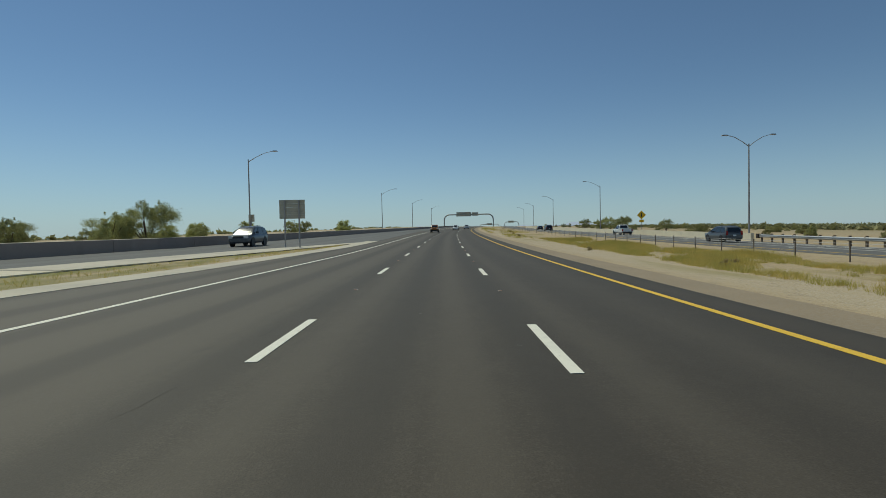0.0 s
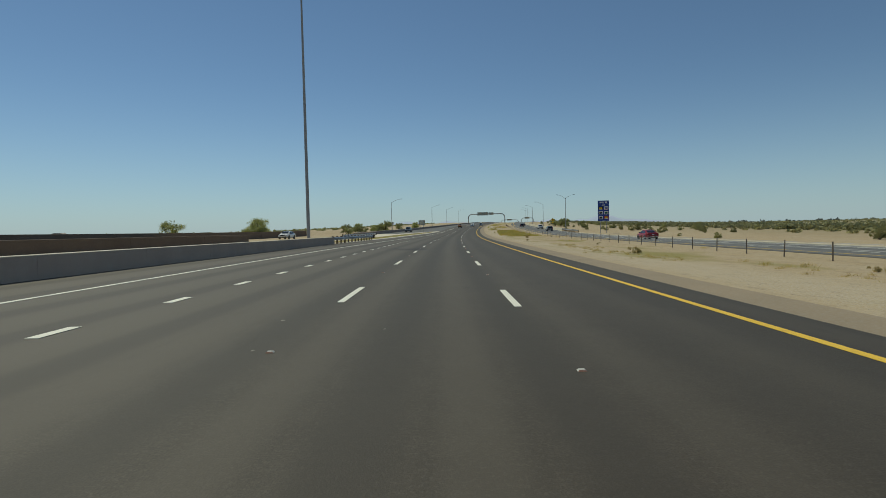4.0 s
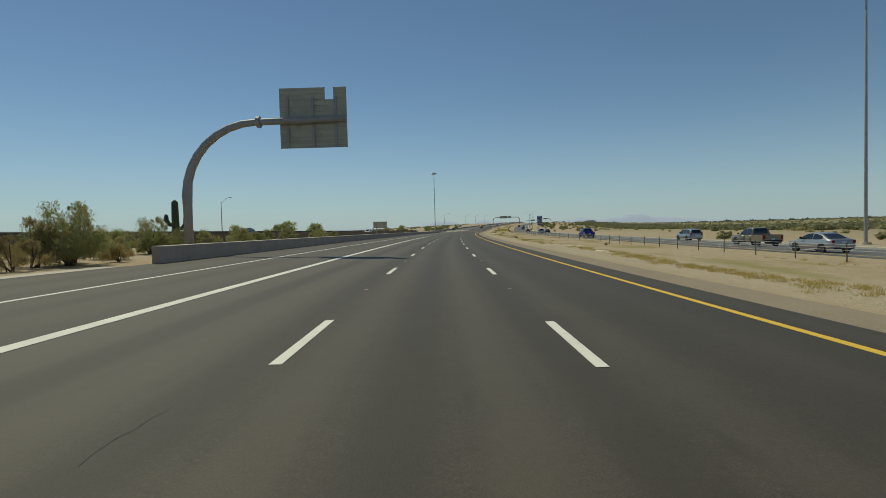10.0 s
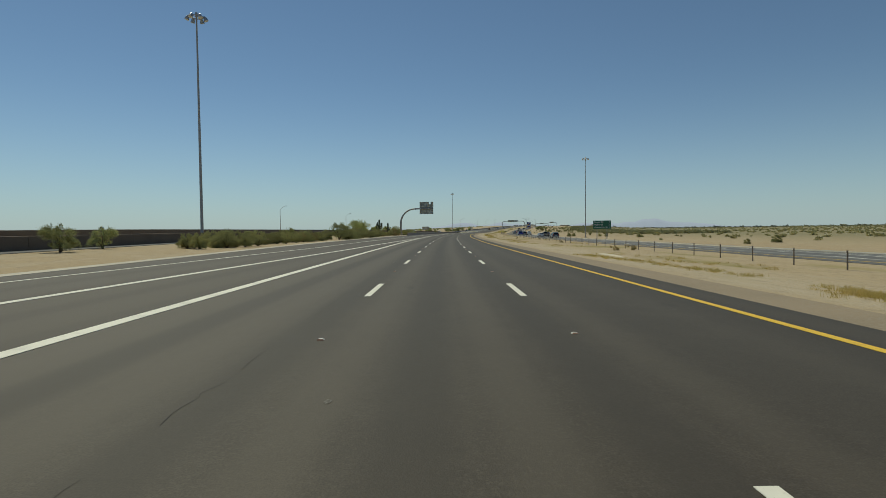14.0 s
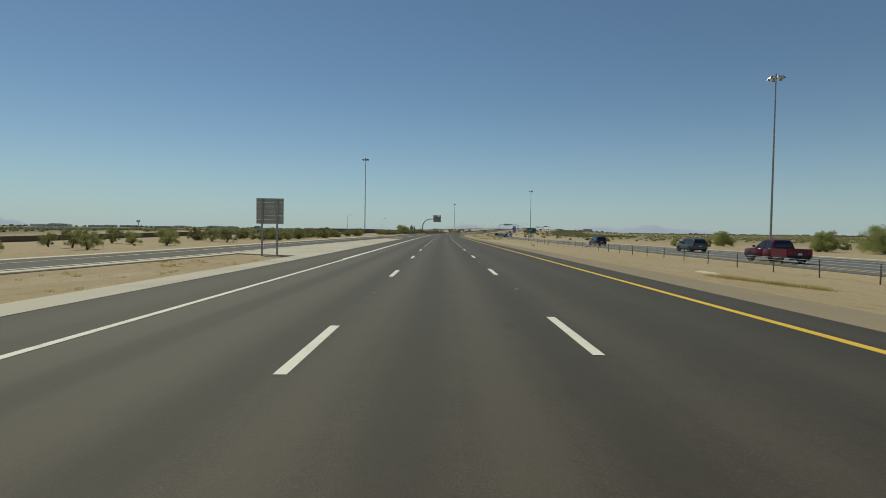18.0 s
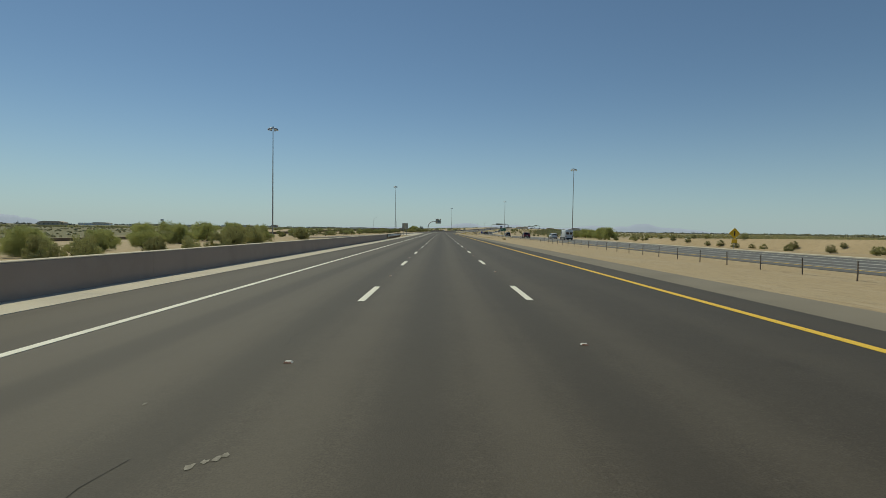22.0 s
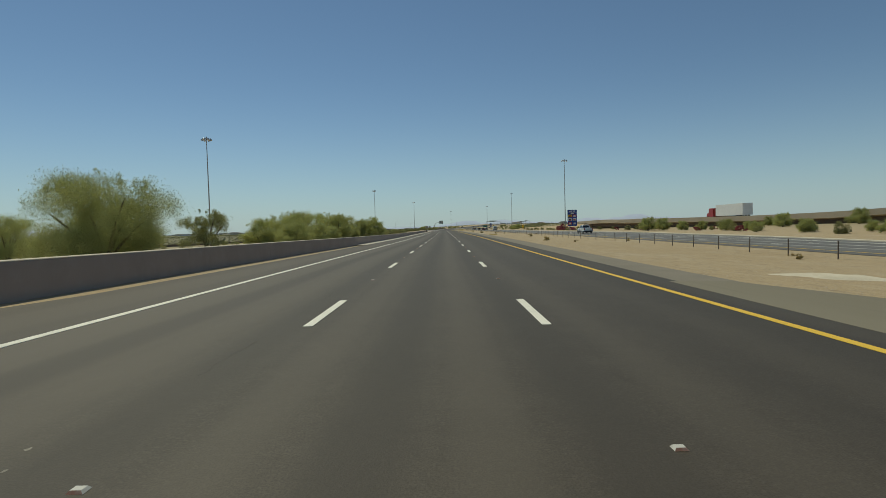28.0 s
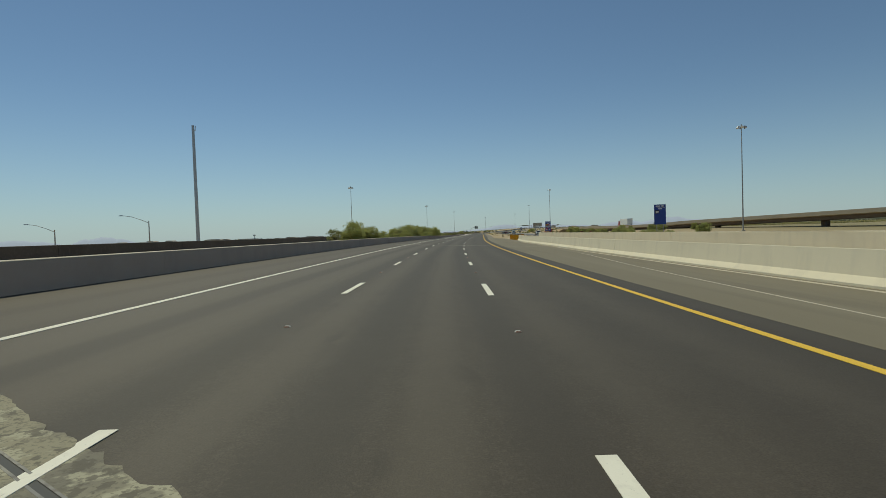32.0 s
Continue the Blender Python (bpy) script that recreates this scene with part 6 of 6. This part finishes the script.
for i in range(26000):
    s = rng.uniform(-890, 70)
    e = 8.4 + abs(rng.gauss(0, 2.2)) + 0.6 * noise.noise((s * 0.05, 0, 1))
    if e > 14 or -700 < s < -480:
        continue
    r = rng.uniform(0.01, 0.034)
    c = at(s, e, ground_z(s, e) + r * 0.4)
    stones.add([c + Vector((r * rng.uniform(0.7, 1.4), 0, 0)), c + Vector((0, r * rng.uniform(0.7, 1.4), 0)), c - Vector((r * rng.uniform(0.7, 1.4), 0, 0)), c - Vector((0, r * rng.uniform(0.7, 1.4), 0)), c + Vector((r * 0.2, 0, r * rng.uniform(0.25, 0.55)))],
               [(0, 1, 4), (1, 2, 4), (2, 3, 4), (3, 0, 4)])
tagged(part("median_gravel", stones, STONE), "pale gravel stones along the median shoulder", "gravel", kind="stuff")


# ---- distance: scrub, houses, hills ----
def far_scrub(name, label, seed, count, s_range, e_range, size, mat):
    rng = np.random.default_rng(seed)
    verts, faces = [], []
    for i in range(count):
        s, e = rng.uniform(*s_range), rng.uniform(*e_range)
        if s < -430 and -118 < e < 0:
            continue
        c = np.array(at(s, e, ground_z(s, e)))
        k = rng.uniform(*size)
        for j in range(24):
            d = rng.normal(size=3)
            d /= np.linalg.norm(d)
            p = c + np.array([d[0] * k * 1.1, d[1] * k * 1.1, abs(d[2]) * k * 0.9 + 0.05]) * rng.uniform(0.5, 1.0)
            u, v = rng.normal(size=3) * k * 0.3, rng.normal(size=3) * k * 0.3
            n = len(verts)
            verts += [tuple(p - u), tuple(p + v), tuple(p + u), tuple(p - v)]
            faces.append((n, n + 1, n + 2, n + 3))
    me = bpy.data.meshes.new(name)
    me.from_pydata(verts, [], faces)
    me.materials.append(mat)
    tagged(new(name, me), label, "scrub", kind="stuff")


SCRUB_PALE = material("bleached_scrub", (0.46, 0.41, 0.2), 0.9, spots=[(0.02, 0.4, 0.65, (0.38, 0.35, 0.16), 0.7)], through_light=0.4)
# far foliage greyed, the haze of distance put into the leaf colour
LEAF_FAR = material("haze_greyed_far_leaf", (0.35, 0.34, 0.23), 0.9, spots=[(0.02, 0.4, 0.65, (0.27, 0.27, 0.18), 0.7)], through_light=0.3)
# horizon trees: bluer grey painted in for the thicker haze
LEAF_HAZE = material("hazy_far_leaf", (0.24, 0.255, 0.23), 0.9, spots=[(0.01, 0.4, 0.65, (0.2, 0.215, 0.2), 0.7)], through_light=0.3)
LEAF_FIELD = material("dry_field_brush", (0.36, 0.335, 0.2), 0.9, spots=[(0.01, 0.4, 0.65, (0.29, 0.28, 0.16), 0.7)], through_light=0.3)
LEAF_HEDGE = material("hedge_leaf", (0.36, 0.34, 0.18), 0.8, spots=[(0.02, 0.4, 0.65, (0.22, 0.215, 0.085), 0.7), (0.3, 0.45, 0.7, (0.36, 0.33, 0.15), 0.6)], through_light=0.3)
far_scrub("far_scrub_plain", "olive desert scrub on the plain beyond the opposite lanes", 31, 7500, (-700, 1500), (70, 560), (0.3, 0.9), SCRUB_PALE)
far_scrub("far_scrub_side", "olive desert scrub on the plain beside the motorway", 32, 2600, (-420, 900), (-330, -58), (0.45, 1.2), LEAF_OLIVE)
far_scrub("far_tree_line", "dark line of distant trees along the horizon", 33, 620, (-450, 1800), (-1150, -760), (1.6, 4.4), LEAF_HAZE)
far_scrub("far_tree_line_ahead", "dark line of distant trees along the horizon", 34, 1300, (700, 2600), (-420, 500), (1.5, 4.2), LEAF_HAZE)
far_scrub("far_tree_line_plain", "dark line of distant trees along the horizon", 35, 2600, (-200, 2200), (520, 1300), (1.5, 4.0), LEAF_FAR)


far_scrub("hedge_plain", "dense olive brush and low trees beyond the opposite lanes", 36, 3800, (-200, 700), (84, 125), (0.7, 1.25), LEAF_HEDGE)
far_scrub("brush_plain", "olive brush on the sandy plain beyond the opposite lanes", 37, 3000, (-760, -200), (130, 330), (0.35, 0.8), SCRUB_PALE)
far_scrub("brush_field", "olive brush on the field beyond the side road", 38, 8200, (-900, 250), (-430, -112), (0.35, 0.75), LEAF_FIELD)


def house(s, e, w, d, h, rz, mat, roofed, label):
    g = thing("far_building", label, "building", "distant buildings", m=spot(s, e, ground_z(s, e), rz))
    part("wall", Geo().box((0, 0, h / 2 - 0.5), (w, d, h + 1)), mat, g)
    if roofed:
        part("roof", Geo().prism([(-w / 2 - 0.5, h), (w / 2 + 0.5, h), (w / 2 - w * 0.2, h + 1.8), (-w / 2 + w * 0.2, h + 1.8)], -d / 2 - 0.5, d / 2 + 0.5), ROOF_TILE, g)
    else:
        part("roof", Geo().box((0, 0, h + 0.15), (w + 0.4, d + 0.4, 0.4)), STUCCO, g)
    for i in range(max(2, int(w / 6))):
        x = -w / 2 + w * (i + 0.5) / max(2, int(w / 6))
        part("window", Geo().box((x, -d / 2 - 0.03, h * 0.55), (1.8, 0.1, 1.4)), WINDOW_DARK, g)


# pale houses; most walls whitened further to stand in for distance haze
for i in range(46):
    s, e = plants.uniform(-350, 1500), plants.uniform(-1000, -560)
    house(s, e, plants.uniform(14, 44), plants.uniform(10, 18), plants.uniform(3.4, 5.6), plants.uniform(-40, 40), plants.choice((STUCCO, SIGN_WHITE, SIGN_WHITE)), i % 3 > 1, "low pale building far off on the plain")
for i in range(10):
    s, e = plants.uniform(900, 1500), plants.uniform(-160, 160)
    house(s, e, plants.uniform(14, 40), plants.uniform(10, 18), plants.uniform(4, 9), plants.uniform(-40, 40), STUCCO, i % 2 > 0, "low tan building far off beside the road")


def water_tower(x, y):
    g = thing("water_tower", "pale water tower with a round tank, far off on the plain", "water tower", m=pose(x, y, -1))
    # white tower, its paint also carrying the lightening of distance haze
    part("shaft", Geo().tube([(0, 0, 0), (0, 0, 4), (0, 0, 17)], [2.6, 1.3, 1.2], 12), SIGN_WHITE, g)
    part("tank", Geo().tube([(0, 0, 16), (0, 0, 18), (0, 0, 20.5), (0, 0, 23), (0, 0, 24)], [1.4, 4.2, 5.0, 3.8, 0.6], 16), SIGN_WHITE, g)


water_tower(-1017, 731)


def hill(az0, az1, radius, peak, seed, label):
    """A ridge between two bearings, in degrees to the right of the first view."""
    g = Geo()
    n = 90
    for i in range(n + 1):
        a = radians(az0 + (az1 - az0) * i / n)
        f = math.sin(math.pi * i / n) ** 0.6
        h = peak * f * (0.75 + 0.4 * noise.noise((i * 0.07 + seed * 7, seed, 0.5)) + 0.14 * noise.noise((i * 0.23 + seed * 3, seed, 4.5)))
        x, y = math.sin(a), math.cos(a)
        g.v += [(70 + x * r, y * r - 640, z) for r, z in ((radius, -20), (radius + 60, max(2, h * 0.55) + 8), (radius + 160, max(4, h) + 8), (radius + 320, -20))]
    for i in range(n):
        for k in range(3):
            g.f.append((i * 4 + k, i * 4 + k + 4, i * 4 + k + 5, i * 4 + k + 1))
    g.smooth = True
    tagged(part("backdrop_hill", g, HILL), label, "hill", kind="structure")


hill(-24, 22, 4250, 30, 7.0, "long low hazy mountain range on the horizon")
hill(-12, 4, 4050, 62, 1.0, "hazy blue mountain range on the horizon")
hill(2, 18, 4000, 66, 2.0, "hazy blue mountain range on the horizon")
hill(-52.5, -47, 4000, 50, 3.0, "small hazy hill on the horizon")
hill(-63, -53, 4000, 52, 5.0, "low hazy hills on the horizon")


# ---- vehicles ----
PAINTS = {}


def paint(name, colour, metal=0.0):
    if name not in PAINTS:
        PAINTS[name] = material(name, colour, 0.28, metal, spots=[(1.2, 0.45, 0.75, tuple(c * 0.85 for c in colour), 0.4)])
    return PAINTS[name]


def loft(rows, n_arc=3):
    """A body from cross-sections: rows of (y, bottom z, top z, half width)."""
    g = Geo()
    count = 0
    for y, z0, z1, w in rows:
        h = z1 - z0
        sec = [(-w * 0.88, z0), (-w * 0.985, z0 + h * 0.16), (-w, z0 + h * 0.5), (-w * 0.975, z0 + h * 0.82), (-w * 0.9, z0 + h * 0.97), (-w * 0.78, z1),
               (w * 0.78, z1), (w * 0.9, z0 + h * 0.97), (w * 0.975, z0 + h * 0.82), (w, z0 + h * 0.5), (w * 0.985, z0 + h * 0.16), (w * 0.88, z0)]
        g.v += [(x, y, z) for x, z in sec]
        count += 1
    n = 12
    for i in range(count - 1):
        for k in range(n):
            a, b = i * n + k, i * n + (k + 1) % n
            g.f.append((a, a + n, b + n, b))
    g.f.append(tuple(range(n)))
    g.f.append(tuple(range(count * n - 1, (count - 1) * n - 1, -1)))
    g.smooth = True
    return g


def cabin(g, mat, curve, belt, w, wt, panes, front, rear):
    """A rounded cabin: curve rows of (y, height) from tail to nose; side panes as (y0, y1), and the screens' stretches of the curve."""
    ys, zs = [r[0] for r in curve], [r[1] for r in curve]
    top = max(zs)
    height = lambda y: float(np.interp(y, ys, zs))
    half = lambda h: w + (wt - w) * (h - belt) / (top - belt)
    shell = Geo()
    rows = [ys[0] + (ys[-1] - ys[0]) * i / 24 for i in range(25)]
    for y in rows:
        z = height(y)
        zb, zc = belt + 0.86 * (z - belt), belt + 0.96 * (z - belt)
        shell.v += [(-w, y, belt - 0.06), (-half(zb), y, zb), (-half(zc) * 0.93, y, zc), (-half(z) * 0.74, y, z), (half(z) * 0.74, y, z), (half(zc) * 0.93, y, zc), (half(zb), y, zb), (w, y, belt - 0.06)]
    for i in range(24):
        for k in range(7):
            a = i * 8 + k
            shell.f.append((a, a + 8, a + 9, a + 1))
    shell.smooth = True
    part("cabin", shell, mat, g)
    for side in (-1, 1):
        for y0, y1 in panes:
            pane = Geo()
            for i in range(7):
                y = y0 + (y1 - y0) * i / 6
                lo, hi = belt + 0.02, max(belt + 0.05, belt + 0.84 * (height(y) - belt))
                pane.v += [(side * (half(lo) + 0.012), y, lo), (side * (half(hi) + 0.012), y, hi)]
            for i in range(6):
                pane.f.append((2 * i, 2 * i + 1, 2 * i + 3, 2 * i + 2) if side < 0 else (2 * i, 2 * i + 2, 2 * i + 3, 2 * i + 1))
            part("side_window", pane, GLASS, g, "dark tinted glass")
    for name, (y0, y1) in (("windscreen", front), ("rear_window", rear)):
        pane = Geo()
        for i in range(6):
            y = y0 + (y1 - y0) * i / 5
            z = height(y)
            n = Vector((0, -(height(y + 0.02) - height(y - 0.02)), 0.04)).normalized() * 0.015
            pane.v += [(-half(z) * 0.8, y + n.y, z + n.z), (half(z) * 0.8, y + n.y, z + n.z)]
        for i in range(5):
            pane.f.append((2 * i, 2 * i + 1, 2 * i + 3, 2 * i + 2))
        part(name, pane, GLASS, g, "dark tinted glass")


def wheels(g, ys, x, r):
    for y in ys:
        for side in (-1, 1):
            c = side * (x + 0.045)
            part("wheel_arch", Geo().tube([(c - 0.08, y, r + 0.02), (c + 0.07, y, r + 0.02)], [r * 1.16, r * 1.16], 22), TRIM, g)
    for y in ys:
        for side in (-1, 1):
            c = side * x
            wheel = part("wheel", Geo().tube([(c - 0.11, y, r), (c - 0.09, y, r), (c + 0.09, y, r), (c + 0.11, y, r)], [r * 0.9, r, r, r * 0.9], 20), TYRE, g)
            part("rim", Geo().tube([(c + side * 0.105, y, r), (c + side * 0.118, y, r)], [r * 0.64, r * 0.58], 14), RIM, wheel)


def lamps_and_trim(g, rear_y, front_y, w, zt, zh, tall=False, mat=None):
    for side in (-1, 1):
        part("tail_lamp", Geo().box((side * (w - 0.14), rear_y - 0.005, zt), (0.2, 0.1, 0.42 if tall else 0.2)), TAIL, g, bevel=0.02)
        part("head_lamp", Geo().box((side * (w - 0.24), front_y + 0.005, zh), (0.36, 0.12, 0.2)), HEAD, g, bevel=0.02)
        part("mirror", Geo().box((side * (w + 0.1), front_y - 1.65 if front_y > 2 else front_y - 1.4, zh + 0.38), (0.2, 0.12, 0.16)), TRIM, g, bevel=0.02)
    for y, name in ((rear_y - 0.04, "bumper"), (front_y + 0.02, "bumper")):
        part(name, Geo().box((0, y, 0.52), (w * 1.8, 0.18, 0.24)), mat or TRIM, g, bevel=0.06)
        part("bumper_lip", Geo().box((0, y, 0.36), (w * 1.6, 0.14, 0.12)), TRIM, g, bevel=0.03)
    part("grille", Geo().box((0, front_y + 0.02, zh), (w * 0.9, 0.06, 0.2)), TRIM, g)
    part("plate", Geo().box((0, rear_y - 0.06, 0.75), (0.32, 0.03, 0.16)), SIGN_WHITE, g)


def car(kind, mat, label, m):
    names = {"sedan": "car", "suv": "car", "minivan": "minivan", "pickup": "pickup_truck", "van": "van"}
    g = thing(names[kind], label, {"sedan": "car", "suv": "car", "minivan": "car", "pickup": "pickup truck", "van": "van"}[kind], "vehicles on the road", m=m)
    if kind == "sedan":
        part("body", loft([(-2.35, 0.42, 0.85, 0.74), (-2.28, 0.28, 0.96, 0.84), (-1.7, 0.24, 1.0, 0.9), (-0.8, 0.22, 0.96, 0.91), (0.7, 0.22, 0.94, 0.91), (1.5, 0.24, 0.88, 0.89), (2.2, 0.28, 0.74, 0.82), (2.35, 0.38, 0.64, 0.7)]), mat, g)
        cabin(g, mat, [(-2.0, 0.94), (-1.6, 1.1), (-1.15, 1.3), (-0.7, 1.41), (-0.2, 1.45), (0.2, 1.42), (0.6, 1.27), (1.0, 1.06), (1.3, 0.93)], 0.92, 0.82, 0.6, ((-1.35, -0.38), (-0.28, 0.72)), (0.32, 1.18), (-1.85, -1.0))
        wheels(g, (-1.4, 1.42), 0.815, 0.32)
        lamps_and_trim(g, -2.33, 2.3, 0.86, 0.8, 0.66, mat=mat)
    elif kind in ("suv", "minivan"):
        k = 0.0 if kind == "suv" else 0.2
        part("body", loft([(-2.35 - k, 0.45, 1.0, 0.8), (-2.3 - k, 0.32, 1.08, 0.9), (-1.5, 0.28, 1.08, 0.95), (0.9, 0.28, 1.06, 0.95), (1.5, 0.3, 1.04 - k * 0.3, 0.93), (2.2, 0.34, 0.92, 0.87), (2.36, 0.45, 0.8, 0.74)]), mat, g)
        cabin(g, mat, [(-2.36 - k, 1.05), (-2.22 - k, 1.35), (-2.05 - k, 1.6), (-1.7, 1.71), (-0.8, 1.75), (0.1, 1.72), (0.5, 1.6), (1.0, 1.3), (1.4 + k, 1.04)], 1.03, 0.87, 0.68, ((-2.02 - k, -1.25), (-1.15, -0.2), (-0.1, 0.85)), (0.45, 1.28 + k), (-2.32 - k, -2.08 - k))
        wheels(g, (-1.45, 1.45), 0.84, 0.37)
        lamps_and_trim(g, -2.34 - k, 2.32, 0.9, 1.0, 0.82, tall=True, mat=mat)
        for side in (-1, 1):
            part("roof_rail", Geo().tube([(side * 0.5, -1.7, 1.76), (side * 0.5, -0.8, 1.79), (side * 0.5, 0.0, 1.75)], [0.022, 0.022, 0.022], 6), TRIM, g)
    elif kind == "pickup":
        part("body", loft([(0.1, 0.45, 1.14, 0.98), (1.1, 0.44, 1.14, 0.99), (1.6, 0.44, 1.14, 0.98), (2.6, 0.46, 1.06, 0.95), (2.9, 0.52, 0.98, 0.86)]), mat, g)
        part("cab_body", loft([(-1.0, 0.42, 1.15, 0.98), (0.1, 0.42, 1.15, 0.985)]), mat, g)
        cabin(g, mat, [(-1.02, 1.12), (-0.96, 1.5), (-0.82, 1.78), (-0.4, 1.86), (0.2, 1.86), (0.55, 1.75), (1.0, 1.42), (1.35, 1.12)], 1.12, 0.9, 0.7, ((-0.82, -0.05), (0.05, 0.98)), (0.6, 1.25), (-1.0, -0.84))
        bed = Geo().box((0, -1.95, 0.66), (1.86, 1.86, 0.14))
        for side in (-1, 1):
            bed.box((side * 0.94, -1.95, 0.83), (0.09, 1.9, 0.62))
        bed.box((0, -1.03, 0.85), (1.8, 0.07, 0.6))
        part("bed", bed, mat, g)
        part("tailgate", Geo().box((0, -2.9, 0.85), (1.8, 0.07, 0.56)), mat, g, bevel=0.02)
        wheels(g, (-1.85, 1.85), 0.85, 0.41)
        lamps_and_trim(g, -2.9, 2.85, 0.95, 0.92, 0.88, tall=True)
    else:
        part("body", loft([(-3.02, 0.45, 2.5, 0.93), (-2.9, 0.34, 2.64, 1.0), (-0.5, 0.3, 2.68, 1.02), (0.9, 0.3, 2.66, 1.02), (1.3, 0.3, 2.55, 1.01), (1.75, 0.32, 2.05, 1.0), (2.25, 0.34, 1.42, 0.98), (2.75, 0.38, 1.2, 0.93), (2.98, 0.46, 1.0, 0.82)]), mat, g)
        part("windscreen", Geo().add([(-0.82, 2.24, 1.47), (0.82, 2.24, 1.47), (0.8, 1.79, 2.05), (0.77, 1.36, 2.53), (-0.77, 1.36, 2.53), (-0.8, 1.79, 2.05)], [(0, 1, 2, 5), (5, 2, 3, 4)]), GLASS, g)
        part("side_trim", Geo().box((-1.022, -0.3, 0.72), (0.03, 4.4, 0.16)).box((1.022, -0.3, 0.72), (0.03, 4.4, 0.16)), TRIM, g)
        for side in (-1, 1):
            part("side_window", Geo().add([(side * 1.034, 0.72, 1.5), (side * 1.03, 2.0, 1.42), (side * 1.012, 1.5, 2.1), (side * 1.0, 1.2, 2.3), (side * 1.005, 0.72, 2.3)], [(0, 1, 2, 3, 4)]), GLASS, g)
            part("rear_window", Geo().box((side * 0.45, -3.01, 1.75), (0.7, 0.04, 0.6)), GLASS, g)
        wheels(g, (-1.9, 1.95), 0.9, 0.37)
        lamps_and_trim(g, -3.0, 2.92, 0.96, 1.0, 0.85, tall=True)
    return g


WHITE_CAR, SILVER, GREY_CAR, DARK_CAR = paint("white_car_paint", (0.75, 0.75, 0.73)), paint("silver_car_paint", (0.42, 0.43, 0.44), 0.5), paint("grey_car_paint", (0.13, 0.135, 0.14), 0.4), paint("black_car_paint", (0.025, 0.025, 0.028))
RED_CAR, MAROON, BLUE_CAR, TAN_CAR, ORANGE_CAR = paint("red_car_paint", (0.32, 0.015, 0.02)), paint("maroon_car_paint", (0.15, 0.022, 0.04), 0.3), paint("blue_car_paint", (0.012, 0.035, 0.33), 0.2), paint("tan_car_paint", (0.3, 0.25, 0.18), 0.4), paint("amber_truck_paint", (0.35, 0.14, 0.03))


def place(kind, mat, s, e, label, toward=False, z=-0.03):
    z += low_side(s) if e > 20 else 0
    return car(kind, mat, label, spot(s, e, z, 180 if toward else 0) @ pose(0, 0, 0, math.degrees(math.atan((road_z(s + 2) - road_z(s - 2)) / 4)) * (-1 if toward else 1), 0, 0))


place("suv", GREY_CAR, 58, 30.5, "dark grey estate car on the opposite lanes")
place("pickup", WHITE_CAR, 96, 31.5, "white pickup truck on the opposite lanes")
place("suv", GREY_CAR, 46.6, -17.0, "dark grey estate car on the slip road", toward=True, z=0.0)
place("sedan", RED_CAR, -45.7, 30, "red saloon car on the opposite lanes")
place("minivan", SILVER, -130.9, 28.2, "silver minivan on the opposite lanes")
place("sedan", DARK_CAR, -110, 33, "black saloon car on the opposite lanes")
place("pickup", WHITE_CAR, -182.6, 33, "white work pickup truck on the opposite lanes")
place("suv", GREY_CAR, -198.6, 29.6, "grey estate car on the opposite lanes")
place("pickup", BLUE_CAR, -210.1, 27, "bright blue pickup truck on the opposite lanes")
place("sedan", SILVER, -278, 27.6, "silver saloon car on the opposite lanes")
place("pickup", TAN_CAR, -263.6, 31, "tan pickup truck on the opposite lanes")
place("minivan", SILVER, -239, 35, "silver minivan on the opposite lanes")
place("suv", GREY_CAR, -296, 29, "grey estate car on the opposite lanes")
place("pickup", MAROON, -531, 27.0, "maroon pickup truck on the opposite lanes")
place("van", WHITE_CAR, -567, 31.5, "white high-roof van on the opposite lanes")
place("suv", WHITE_CAR, -539, 34.0, "white estate car on the opposite lanes")
place("suv", GREY_CAR, -508, 31, "grey estate car on the opposite lanes")
place("suv", DARK_CAR, -480, 27.5, "black estate car on the opposite lanes")
place("pickup", WHITE_CAR, -780, 30.0, "white pickup truck on the opposite lanes")
place("sedan", WHITE_CAR, -32.7, -29.5, "white saloon car on the side road", toward=True)
place("suv", WHITE_CAR, -138.9, -31, "white estate car on the side road", toward=True)
place("suv", GREY_CAR, -237.8, -31, "grey estate car on the side road", toward=True)
place("pickup", ORANGE_CAR, 128, -3.7, "amber pickup truck following on the motorway", toward=True, z=0.0)
place("suv", WHITE_CAR, 175, 0.4, "white car following on the motorway", toward=True, z=0.0)
place("suv", SILVER, 215, 3.6, "silver car following on the motorway", toward=True, z=0.0)
place("suv", DARK_CAR, 150, 27, "black estate car on the opposite lanes")
place("sedan", DARK_CAR, 190, 30, "black saloon car on the opposite lanes")


def lorry(s, e, z):
    g = thing("lorry", "red lorry with a white box trailer on the flyover", "lorry", "vehicles on the road", m=spot(s, e, z))
    part("trailer", Geo().box((0, -3.5, 2.55), (2.5, 13.0, 2.9)), WHITE_CAR, g, bevel=0.04)
    part("cab", Geo().box((0, 5.6, 1.9), (2.4, 2.6, 2.7)), RED_CAR, g, bevel=0.15)
    part("bonnet", Geo().box((0, 7.6, 1.3), (2.0, 1.6, 1.4)), RED_CAR, g, bevel=0.15)
    part("windscreen", Geo().box((0, 6.92, 2.5), (2.1, 0.06, 0.9)), GLASS, g)
    part("chassis", Geo().box((0, 0, 0.85), (0.9, 15.0, 0.3)), TRIM, g)
    wheels(g, (-8.5, -7.2, 4.6, 7.4), 1.05, 0.5)


lorry(-752, fly_e(-752) + 5, fly_z(-752))
